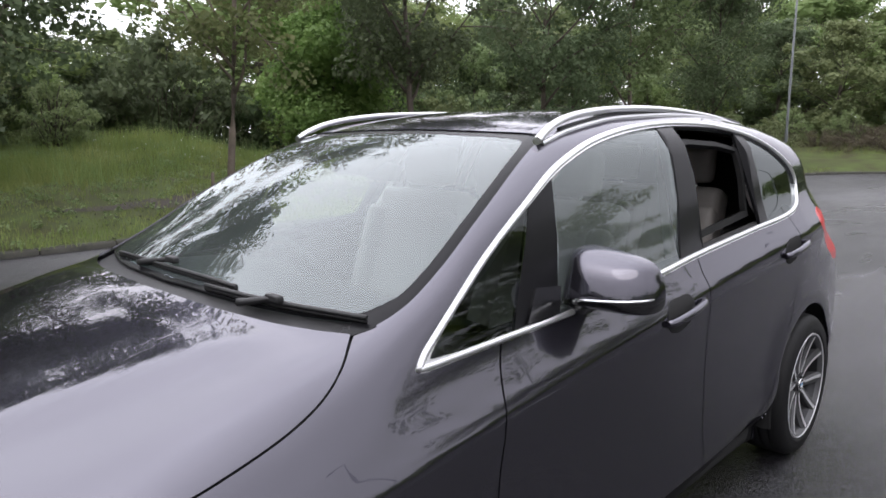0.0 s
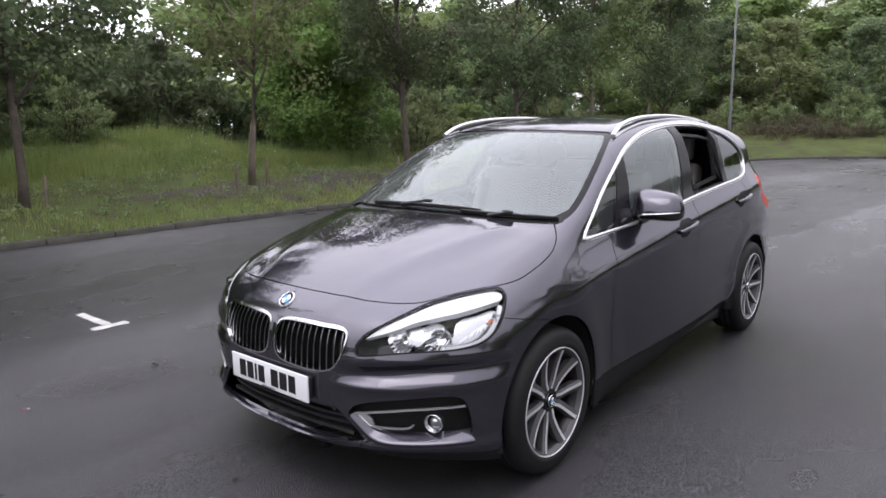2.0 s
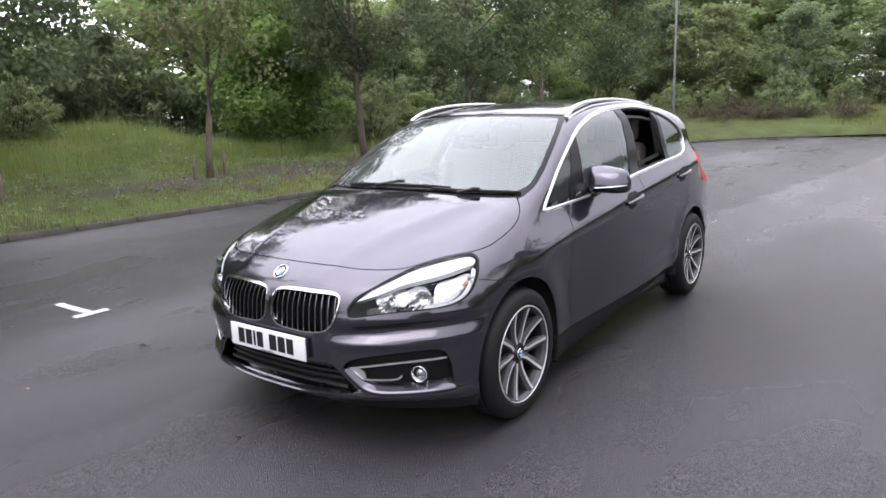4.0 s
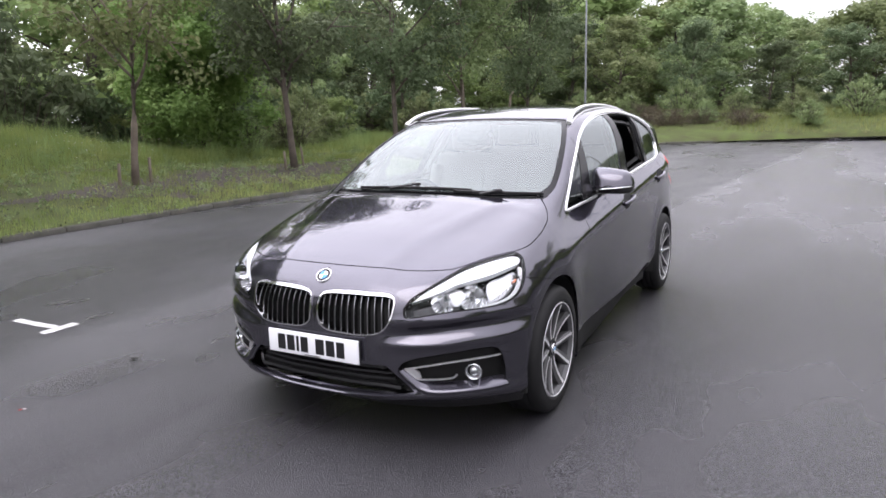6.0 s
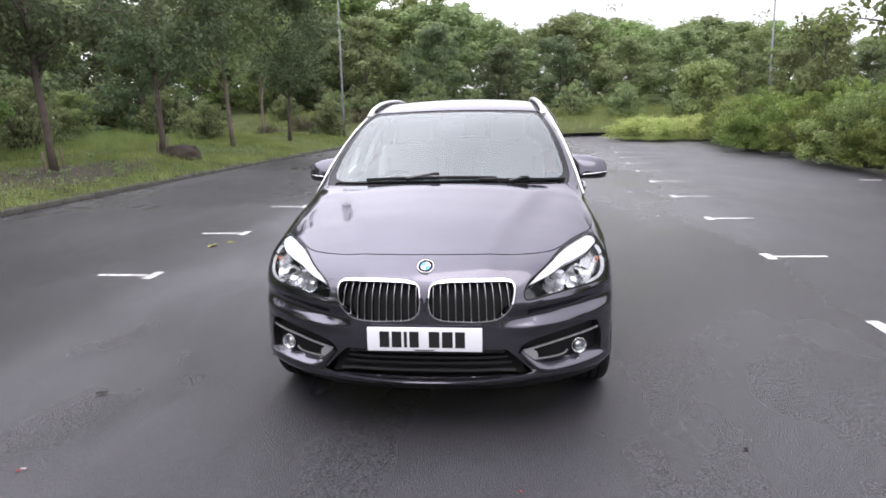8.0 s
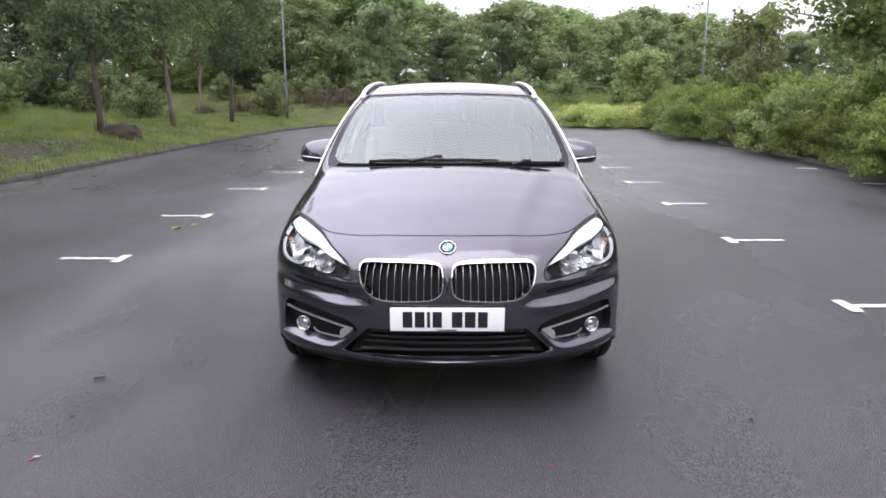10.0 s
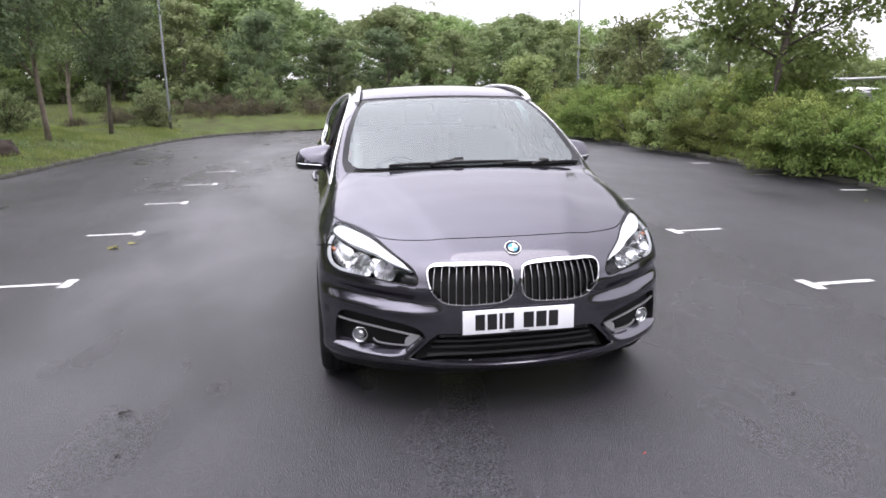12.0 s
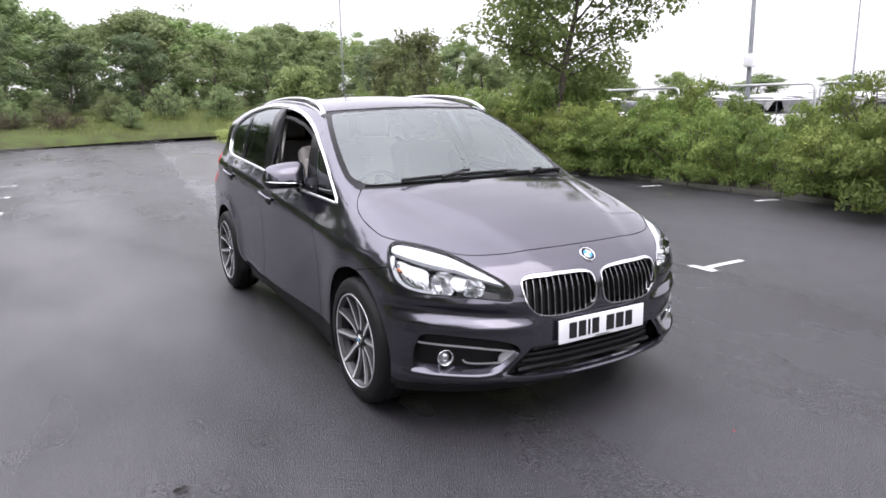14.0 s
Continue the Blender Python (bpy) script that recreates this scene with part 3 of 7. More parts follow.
# ---- the ground: one wet asphalt sheet, kerbs, verges ----
bm = bmesh.new()
bmesh.ops.create_grid(bm, x_segments=40, y_segments=40, size=400)
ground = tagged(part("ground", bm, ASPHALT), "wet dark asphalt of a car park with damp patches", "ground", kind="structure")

LEFT_EDGE = curve([(-40, -7.4), (8, -7.3), (12, -7.1), (16, -6.85), (20, -6.5), (23, -6.0), (25.5, -5.0), (27.4, -3.3), (28.5, -1.2)])
RIGHT_EDGE = curve([(-30, 6.9), (0, 7.25), (3, 7.4), (8, 7.7), (14, 7.9), (20, 8.0), (24, 8.0)])
END_EDGE = 28.5


def turf_height(x, y):
    """Height of the grass behind the kerbs."""
    hump = 0.66 * np.exp(-(((x + 14.8) / 2.6)**2 + ((y - 5.0) / 3.4)**2)) + 0.5 * np.exp(-(((x + 17) / 4)**2 + ((y - 0) / 5)**2))
    return hump + 0.035 * np.sin(x * 1.7 + y) * np.sin(y * 1.3 - x * 0.6)


def left_height(x, y):
    d = np.clip(LEFT_EDGE(y) - x - 0.12, 0, 60)
    return 0.080 + 0.38 * (1 - np.exp(-d / 1.6)) + turf_height(x, y) * np.clip(d / 2, 0, 1) + 0.02 * np.clip(d - 8, 0, 30)


def sheet(name, label, rows, cols, fn, mat):
    v = [fn(i / (rows - 1), j / (cols - 1)) for i in range(rows) for j in range(cols)]
    f = [(i * cols + j, i * cols + j + 1, (i + 1) * cols + j + 1, (i + 1) * cols + j) for i in range(rows - 1) for j in range(cols - 1)]
    me = mesh_from(name, v, f, mat)
    bm = bmesh.new()
    bm.from_mesh(me)
    bmesh.ops.recalc_face_normals(bm, faces=bm.faces[:])
    if sum(f_.normal.z for f_ in bm.faces) < 0:
        bmesh.ops.reverse_faces(bm, faces=bm.faces[:])
    bm.to_mesh(me)
    bm.free()
    return tagged(new(name, me), label, "verge", kind="structure")


def left_fn(a, b):
    y = -40 + 68.4 * a
    x = float(LEFT_EDGE(y)) - 0.118 - 50 * b**2
    return x, y, float(left_height(np.float64(x), np.float64(y)))


def end_fn(a, b):
    x = -60 + 90 * a
    y = END_EDGE + 1.0 * math.sin(x * 0.2) + 60 * b**2
    return x, y, 0.10 + 0.35 * (1 - math.exp(-(y - END_EDGE) / 3)) + 2.5 * b


def right_fn(a, b):
    y = -30 + 54 * a
    x = float(RIGHT_EDGE(y)) + 0.14 + 3.6 * b
    return x, y, 0.11 + 0.45 * math.sin(min(b * 1.6, 1) * math.pi / 2) + 0.03 * math.sin(y * 2.1 + b * 9)


sheet("verge_left", "rough grass verge with bare patches and a weedy hump", 150, 60, left_fn, TURF)
sheet("verge_far", "far grass verge along the wood", 60, 20, end_fn, TURF)
sheet("verge_right", "planted bank beside the car park", 90, 10, right_fn, SOIL)


def kerb_run(name, label, edge, y0, y1, side):
    """Kerb stones end to end along an edge."""
    run = thing(name, label, "kerb", kind="structure")
    y, k = y0, 0
    rng = random.Random(5)
    while y < y1:
        ln = 0.91
        x0, x1 = float(edge(y)), float(edge(y + ln))
        stone = box((0.13, math.hypot(ln, x1 - x0) - 0.012, 0.22), (0, 0, 0), 0.02, 1)
        ob = part("kerb_stone", stone, KERB, run)
        ob.matrix_basis = pose((x0 + x1) / 2 - side * 0.065, y + ln / 2, -0.025 + rng.uniform(-0.008, 0.008), 0, rng.uniform(-1, 1), math.degrees(math.atan2(-(x1 - x0), ln)) + rng.uniform(-0.4, 0.4))
        y += ln
    return run


kerb_run("kerb_left", "low weathered concrete kerb, partly overgrown", LEFT_EDGE, -14, 28.2, 1)
kerb_run("kerb_right", "low weathered concrete kerb under the hedge", RIGHT_EDGE, -10, 24, -1)


# ---- the car: one skin, cut into panels ----
from mathutils.geometry import delaunay_2d_cdt

car = thing("car", "dark grey metallic compact hatchback with silver roof rails, wet and parked", "car")


def skin_normal(p):
    e = 1e-3
    g = [(body(p[:, 0] + (e if k == 0 else 0), p[:, 1] + (e if k == 1 else 0), p[:, 2] + (e if k == 2 else 0))
          - body(p[:, 0] - (e if k == 0 else 0), p[:, 1] - (e if k == 1 else 0), p[:, 2] - (e if k == 2 else 0))) for k in range(3)]
    g = np.stack(g, 1)
    return g / (np.linalg.norm(g, axis=1)[:, None] + 1e-12)


# edge between upper panels (bonnet, screen, roof) and flanks, in plan
SEAM_PLAN = rounded([(0, -2.068), (0.12, -2.066), (0.3, -2.05), (0.47, -2.002), (0.570, -1.95), (0.620, -1.90), (0.682, -1.81), (0.731, -1.735), (0.777, -1.655),
                     (0.803, -1.57), (0.81, -1.47), (0.806, -1.36), (0.79, -1.265), (0.757, -1.19), (0.700, -1.118)], 0.015, False)
SCREEN_PLAN = rounded([(0.700, -1.118), (0.722, -1.07), (0.733, -1.00), (0.729, -0.93), (0.712, -0.81), (0.668, -0.61), (0.575, -0.29)], 0.015, False)
ROOF_PLAN = rounded([(0.575, -0.29), (0.578, 0.0), (0.575, 0.5), (0.575, 1.0), (0.565, 1.4), (0.52, 1.70), (0.38, 1.86), (0.0, 1.91)], 0.02, False)
RIM_PLAN = np.vstack([SEAM_PLAN, SCREEN_PLAN[1:], ROOF_PLAN[1:]])
RIM_SPACE = over(RIM_PLAN[:, 0], RIM_PLAN[:, 1])
RIM_FLANK = np.stack([to_flank(RIM_SPACE[:, 0], RIM_SPACE[:, 1]), RIM_SPACE[:, 2]], 1)
HOOD_N = len(SEAM_PLAN)

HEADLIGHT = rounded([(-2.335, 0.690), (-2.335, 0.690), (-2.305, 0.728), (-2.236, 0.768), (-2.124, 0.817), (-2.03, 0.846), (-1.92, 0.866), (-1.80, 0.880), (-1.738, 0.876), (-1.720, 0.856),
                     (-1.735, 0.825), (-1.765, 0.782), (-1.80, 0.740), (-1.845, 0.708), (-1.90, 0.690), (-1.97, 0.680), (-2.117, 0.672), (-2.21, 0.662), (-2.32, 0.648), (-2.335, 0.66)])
RIM_ORDER = np.argsort(RIM_FLANK[:, 0])


def under_rim(poly, gap):
    """Keeps an outline below the edge of the upper panels."""
    lim = np.interp(poly[:, 0], RIM_FLANK[RIM_ORDER, 0], RIM_FLANK[RIM_ORDER, 1]) - gap
    return np.stack([poly[:, 0], np.minimum(poly[:, 1], lim)], 1)


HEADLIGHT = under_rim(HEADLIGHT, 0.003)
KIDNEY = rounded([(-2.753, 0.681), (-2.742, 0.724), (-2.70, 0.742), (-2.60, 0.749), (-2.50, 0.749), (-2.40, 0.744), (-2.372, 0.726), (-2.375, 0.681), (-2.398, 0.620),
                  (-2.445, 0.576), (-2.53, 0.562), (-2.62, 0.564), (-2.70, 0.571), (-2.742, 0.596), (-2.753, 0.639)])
INTAKE = rounded([(-2.9, 0.432), (-2.9, 0.432), (-2.43, 0.430), (-2.415, 0.427), (-2.37, 0.385), (-2.298, 0.312), (-2.298, 0.312), (-2.356, 0.300), (-2.607, 0.285), (-2.772, 0.280), (-2.9, 0.280), (-2.9, 0.280)])
FOG_POCKET = rounded([(-2.365, 0.418), (-2.365, 0.418), (-2.34, 0.448), (-2.269, 0.472), (-2.127, 0.493), (-1.99, 0.503), (-1.945, 0.492), (-1.925, 0.462), (-1.908, 0.388), (-1.908, 0.318),
                      (-1.908, 0.318), (-2.138, 0.312), (-2.225, 0.312), (-2.275, 0.332)])
GLAZING = rounded([(-1.04, 0.990), (-1.04, 0.990), (-1.005, 1.026), (-0.761, 1.190), (-0.464, 1.345), (-0.326, 1.402), (-0.145, 1.455), (0.058, 1.491), (0.266, 1.511), (0.487, 1.519), (0.74, 1.510), (0.97, 1.470),
                   (1.14, 1.400), (1.25, 1.31), (1.262, 1.235), (1.20, 1.165), (1.06, 1.131), (0.72, 1.104), (0.231, 1.064), (-0.03, 1.036), (-0.513, 0.998), (-0.785, 0.985), (-0.99, 0.979), (-1.03, 0.981)])


def shrink(poly, d):
    """Moves an outline inward; d may differ from point to point."""
    t = np.roll(poly, -1, 0) - np.roll(poly, 1, 0)
    t /= np.linalg.norm(t, axis=1)[:, None] + 1e-12
    area = np.sum(poly[:, 0] * np.roll(poly[:, 1], -1) - np.roll(poly[:, 0], -1) * poly[:, 1])
    nrm = np.stack([-t[:, 1], t[:, 0]], 1) * (1 if area > 0 else -1)
    return poly + nrm * np.reshape(d, (-1, 1))


PANES = shrink(GLAZING, np.interp(GLAZING[:, 0], [-1.04, -0.98, -0.9], [0.030, 0.021, 0.0175]))
PANES = PANES[PANES[:, 0] > -0.995]
# strips across the glazing: divider posts between the panes
POSTS = {"mirror_post": np.array([(-0.735, 0.95), (-0.55, 0.95), (-0.375, 1.42), (-0.46, 1.42)]),
         "centre_post": np.array([(0.11, 1.0), (0.275, 1.0), (0.435, 1.55), (0.325, 1.55)]),
         "rear_post": np.array([(0.79, 1.1), (0.86, 1.1), (0.93, 1.5), (0.86, 1.5)])}
TAIL_LAMP = rounded([(1.37, 1.112), (1.60, 1.115), (2.02, 1.06), (2.25, 1.03), (2.25, 0.87), (2.02, 0.85), (1.74, 0.875), (1.54, 0.985)])
ARCHES = [np.array([(yc + 0.392 * math.cos(a), 0.325 + 0.388 * math.sin(a)) for a in np.linspace(0, math.tau, 72, endpoint=False)]) for yc in AXLES]
ARCHES[0] = np.stack([to_flank(np.full(72, 0.89), ARCHES[0][:, 0]), ARCHES[0][:, 1]], 1)

DOOR_FRONT = rounded([(-0.765, 0.985), (-0.80, 0.93), (-0.835, 0.84), (-0.845, 0.67), (-0.83, 0.50), (-0.815, 0.305)], 0.02, False)
DOOR_MID = rounded([(0.235, 1.080), (0.215, 1.0), (0.235, 0.80), (0.27, 0.60), (0.29, 0.305)], 0.02, False)
DOOR_REAR = rounded([(1.05, 1.172), (1.08, 1.05), (1.115, 0.90), (1.11, 0.75), (1.04, 0.62), (0.95, 0.48), (0.86, 0.38), (0.72, 0.306)], 0.02, False)
SILL_LINE = rounded([(-1.03, 0.300), (-0.815, 0.305), (0.29, 0.305), (0.72, 0.306), (0.92, 0.318)], 0.02, False)
BUMPER_SEAM = rounded([(-1.762, 0.778), (-1.65, 0.752), (-1.47, 0.712)], 0.02, False)
LINES = [DOOR_FRONT, DOOR_MID, DOOR_REAR, SILL_LINE, BUMPER_SEAM]


def below(line, p):
    """Points with their s before the line's s at that height."""
    o = np.argsort(line[:, 1])
    return p[:, 0] < np.interp(p[:, 1], line[o, 1], line[o, 0])


def triangulate(outlines, grid):
    """A plane mesh in which every outline is an edge."""
    pts, edges = [], []
    for poly, closed in outlines:
        k = len(pts)
        pts += [tuple(q) for q in poly]
        edges += [(k + i, k + i + 1) for i in range(len(poly) - 1)] + ([(k + len(poly) - 1, k)] if closed else [])
    fixed = np.array(pts)
    keep = []
    cell = {}
    for q in fixed:
        cell.setdefault((int(q[0] // 0.03), int(q[1] // 0.03)), []).append(q)
    for g in grid:
        a, b = int(g[0] // 0.03), int(g[1] // 0.03)
        near = [q for i in (a - 1, a, a + 1) for j in (b - 1, b, b + 1) for q in cell.get((i, j), ())]
        if not near or np.min(np.sum((np.array(near) - g)**2, 1)) > 0.008**2:
            keep.append(g)
    pts += [tuple(g) for g in keep]
    v, e, f, *_ = delaunay_2d_cdt([Vector(q) for q in pts], edges, [], 0, 1e-5)
    return np.array([tuple(q) for q in v]), np.array([tuple(t) for t in f])


def cut_panel(name, plane, tris, place, mat, parent, mirror=0, thick=0.012, label="", depth=0.0, rim=True, weld=False):
    """Lifts some triangles of a plane mesh on to the skin as one panel with a folded rim. mirror: 1 left, -1 right, 0 both halves in one."""
    used, inv = np.unique(tris.ravel(), return_inverse=True)
    t = inv.reshape(-1, 3)
    p = place[used].copy()
    nrm = skin_normal(p)
    if depth:
        p = p - nrm * depth
    a, b, c = p[t[:, 0]], p[t[:, 1]], p[t[:, 2]]
    flip = np.einsum("ij,ij->i", np.cross(b - a, c - a), nrm[t[:, 0]]) < 0
    t[flip] = t[flip][:, ::-1]
    verts, norms, faces = [p], [nrm], [t]
    if rim:
        count = {}
        for tri in t:
            for i in range(3):
                u, w = int(tri[i]), int(tri[(i + 1) % 3])
                count[(u, w)] = count.get((u, w), 0) + 1
        border = [(u, w) for (u, w) in count if (w, u) not in count]
        if weld:
            border = [(u, w) for u, w in border if not (p[u, 0] < 2e-3 and p[w, 0] < 2e-3)]
        if border:
            ids = sorted({i for e in border for i in e})
            pos = {i: k for k, i in enumerate(ids)}
            n0 = len(p)
            outer, inner = p[ids], p[ids] - nrm[ids] * thick
            verts += [outer, inner]
            norms += [np.zeros_like(outer), np.zeros_like(inner)]
            m = len(ids)
            for u, w in border:
                faces.append(np.array([[n0 + pos[w], n0 + pos[u], n0 + m + pos[u]], [n0 + pos[w], n0 + m + pos[u], n0 + m + pos[w]]]))
    v, nn, f = np.vstack(verts), np.vstack(norms), np.vstack(faces)
    if mirror <= 0:
        flipx = np.array([-1, 1, 1])
        mv, mn, mf = v * flipx, nn * flipx, f[:, ::-1]
        if mirror == 0:
            f = np.vstack([f, mf + len(v)])
            v, nn = np.vstack([v, mv]), np.vstack([nn, mn])
        else:
            v, nn, f = mv, mn, mf
    return part(name, mesh_from(name, v, f, mat, True, nn), None, parent, label)


# flank mesh
above = np.vstack([RIM_FLANK, [(3.2, 1.37), (3.2, 2.0), (-2.9, 2.0), (-2.9, RIM_FLANK[0, 1])]])
seams = [stroke(q, 0.0028 if k < 4 else 0.0016) for k, q in enumerate(LINES)]
hood_gap = stroke(RIM_FLANK[:HOOD_N + 4], 0.0018)
gs, gz = np.meshgrid(np.concatenate([np.arange(-2.771, -1.2, 0.022), np.arange(-1.2, 3.08, 0.032)]), np.arange(0.165, 1.56, 0.022))
grid = np.stack([gs.ravel() + 0.0004 * np.sin(37 * gz.ravel()), gz.ravel()], 1)
grid = grid[~inside(above, grid)]
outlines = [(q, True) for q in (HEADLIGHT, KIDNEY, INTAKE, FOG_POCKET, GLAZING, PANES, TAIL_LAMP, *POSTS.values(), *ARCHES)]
outlines += [(RIM_FLANK, False), (np.array([(-2.771, 0.165), (3.071, 0.165)]), False), (np.array([(-2.771, 0.165), (-2.771, 0.85)]), False), (np.array([(-1.5, 0.165), (-1.5, 0.4)]), False), (np.array([(-2.771, 0.253), (-1.66, 0.253), (-1.66, 0.165)]), False)]
outlines += [(q, True) for q in (*seams, hood_gap)]
flat, tri = triangulate(outlines, grid)
mid = flat[tri].mean(1)
tri, mid = tri[(mid[:, 0] > -2.7712) & (mid[:, 1] > 0.165)], mid[(mid[:, 0] > -2.7712) & (mid[:, 1] > 0.165)]
space = flank(flat[:, 0], flat[:, 1])
region = np.full(len(tri), "side_frame", dtype=object)
s_, z_ = mid[:, 0], mid[:, 1]
lower = z_ < np.interp(s_, GLAZING[np.argsort(GLAZING[:, 0]), 0], 0 * GLAZING[:, 0]) + crease(s_) + 0.3
f_a, f_b, f_c = below(DOOR_FRONT, mid), below(DOOR_MID, mid), below(DOOR_REAR, mid)
belt = np.interp(s_, [-1.04, -0.99, -0.513, 0.231, 1.0, 1.16, 1.245], [0.99, 0.979, 1.005, 1.078, 1.163, 1.185, 1.235])
low = z_ < belt
region[low & f_a] = "front_wing"
region[low & ~f_a & f_b] = "front_door"
region[low & ~f_b & f_c] = "rear_door"
region[~f_c & (s_ > 0.6) & (low | (s_ > 1.25))] = "rear_quarter"
region[(z_ < np.interp(s_, SILL_LINE[:, 0], SILL_LINE[:, 1])) & (s_ > -1.03) & (s_ < 0.95)] = "sill"
seam_z = np.interp(s_, BUMPER_SEAM[:, 0], BUMPER_SEAM[:, 1])
region[(s_ < -1.3) & (z_ < seam_z) & ((s_ < -1.46) | (z_ < 0.3))] = "front_bumper"
region[s_ < -1.762] = "front_bumper"
region[(s_ < -1.66) & (z_ < 0.253)] = "valance"
region[(s_ > 1.5) & (z_ < 0.72)] = "rear_bumper"
region[(s_ > 2.3) & (z_ > 0.72)] = "tailgate"
region[inside(GLAZING, mid)] = "window_trim"
panes = inside(PANES, mid)
ahead = s_ < np.interp(z_, [0.95, 1.42], [-0.735, -0.46])
region[panes & ~ahead] = "front_pane"
region[panes & ahead] = "corner_pane"
region[panes & (s_ > np.interp(z_, [1.0, 1.55], [0.275, 0.435]))] = "rear_pane"
region[panes & (s_ > np.interp(z_, [1.1, 1.5], [0.86, 0.93]))] = "quarter_pane"
for name, q in POSTS.items():
    region[panes & inside(q, mid)] = name
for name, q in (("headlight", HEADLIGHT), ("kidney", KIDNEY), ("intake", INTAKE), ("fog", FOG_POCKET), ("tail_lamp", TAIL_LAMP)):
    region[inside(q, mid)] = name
for q in seams[:4] + [hood_gap] + ARCHES:
    region[inside(q, mid)] = "gap"
region[inside(seams[4], mid) & ~inside(HEADLIGHT, mid)] = "gap"
region[inside(above, mid)] = "gap"


def flank_part(name, region_name, mat, mirror, label="", **kw):
    return cut_panel(name, flat, tri[region == region_name], space, mat, car, mirror, label=label, **kw)


flank_part("front_bumper", "front_bumper", PAINT, 0, "grey painted bumper with fluted corners", weld=True)
flank_part("valance", "valance", BLACK_PLASTIC, 0, "black plastic lower edge", weld=True, depth=0.008)
flank_part("rear_bumper", "rear_bumper", PAINT, 0, weld=True)
flank_part("tailgate", "tailgate", PAINT, 0, weld=True)
for side in (1, -1):
    for name in ("front_wing", "rear_quarter", "side_frame"):
        flank_part(name, name, PAINT, side)
    flank_part("sill", "sill", POCKET_BLACK, side, "black sill trim", depth=0.006)
    flank_part("front_door", "front_door", PAINT, side)
    flank_part("rear_door", "rear_door", PAINT, side)
    flank_part("window_trim", "window_trim", CHROME, side, "polished metal trim round the side windows", thick=0.02)
    for name in ("mirror_post", "centre_post", "rear_post"):
        flank_part("window_post", name, POST_BLACK, side, "gloss black post", depth=0.004)
    flank_part("window_pane", "corner_pane", CORNER_GLASS, side, depth=0.007, rim=False)
    flank_part("window_pane", "quarter_pane", DARK_GLASS, side, depth=0.007, rim=False)
    # the rear window is down on one side, the front one on the other
    if side == 1:
        flank_part("window_pane", "front_pane", SIDE_GLASS, side, depth=0.007, rim=False)
    else:
        flank_part("window_pane", "rear_pane", DARK_GLASS, side, "dark tinted pane", depth=0.007, rim=False)
    flank_part("tail_lamp", "tail_lamp", RED_LENS, side, "red tail lamp")
    # dark lining behind the joints
    for q in LINES:
        wide = stroke(q, 0.014)
        m = len(q)
        quads = np.array([(i, i + 1, 2 * m - 2 - i) for i in range(m - 1)] + [(i, 2 * m - 2 - i, 2 * m - 1 - i) for i in range(m - 1)])
        cut_panel("joint_lining", wide, quads, flank(wide[:, 0], wide[:, 1]), FELT, car, side, depth=0.011, rim=False)

# upper panels
top_poly = np.vstack([RIM_PLAN, [(0, 1.91), (0, -2.068)]])
COWL = rounded([(0, -1.255), (0.3, -1.235), (0.5, -1.195), (0.62, -1.155), (0.700, -1.118)], 0.015, False)
SCREEN_LOW = rounded([(0, -1.185), (0.3, -1.165), (0.5, -1.125), (0.64, -1.08), (0.692, -0.995), (0.692, -0.91), (0.668, -0.765), (0.622, -0.56), (0.560, -0.372), (0.535, -0.350), (0.3, -0.362), (0, -0.370)], 0.015, False)
SCREEN_TOP = rounded([(0, -0.330), (0.3, -0.322), (0.575, -0.29)], 0.015, False)
ROOF_BACK = rounded([(0, 1.55), (0.3, 1.53), (0.55, 1.45)], 0.02, False)
gx, gy = np.meshgrid(np.concatenate([np.arange(0.0, 0.5, 0.03), np.arange(0.5, 0.85, 0.018)]), np.arange(-2.1, 1.93, 0.03))
grid = np.stack([gx.ravel(), gy.ravel()], 1)
grid = grid[inside(top_poly + 1e-6, grid) | (grid[:, 0] < 1e-6)]
grid = grid[(grid[:, 1] > -2.06) & (grid[:, 1] < 1.90)]
hood_line = stroke(SEAM_PLAN, 0.0018)
flat_t, tri_t = triangulate([(RIM_PLAN, False), (COWL, False), (SCREEN_LOW, False), (COWL[COWL[:, 0] < 0.672] + [0, 0.055], False), (SCREEN_TOP, False), (ROOF_BACK, False), (hood_line, True), (np.array([(0, -2.068), (0, 1.91)]), False)], grid)
mid_t = flat_t[tri_t].mean(1)
ok = inside(top_poly, mid_t) & (mid_t[:, 0] > 0)
tri_t, mid_t = tri_t[ok], mid_t[ok]
space_t = over(flat_t[:, 0], flat_t[:, 1])
cowl_y = np.interp(mid_t[:, 0], COWL[:, 0], COWL[:, 1])
top_y = np.interp(mid_t[:, 0], SCREEN_TOP[:, 0], SCREEN_TOP[:, 1])
reg_t = np.full(len(tri_t), "roof", dtype=object)
reg_t[mid_t[:, 1] < top_y] = "screen_border"
reg_t[inside(np.vstack([SCREEN_LOW, [(-0.1, -0.370), (-0.1, -1.185)]]), mid_t)] = "screen"
reg_t[mid_t[:, 1] < cowl_y] = "bonnet"
reg_t[(mid_t[:, 1] > cowl_y) & (mid_t[:, 1] < cowl_y + 0.055) & (mid_t[:, 0] < 0.67) & (reg_t != "screen")] = "cowl"
reg_t[mid_t[:, 1] > np.interp(mid_t[:, 0], ROOF_BACK[:, 0], ROOF_BACK[:, 1])] = "spoiler"
reg_t[inside(hood_line, mid_t)] = "gap"


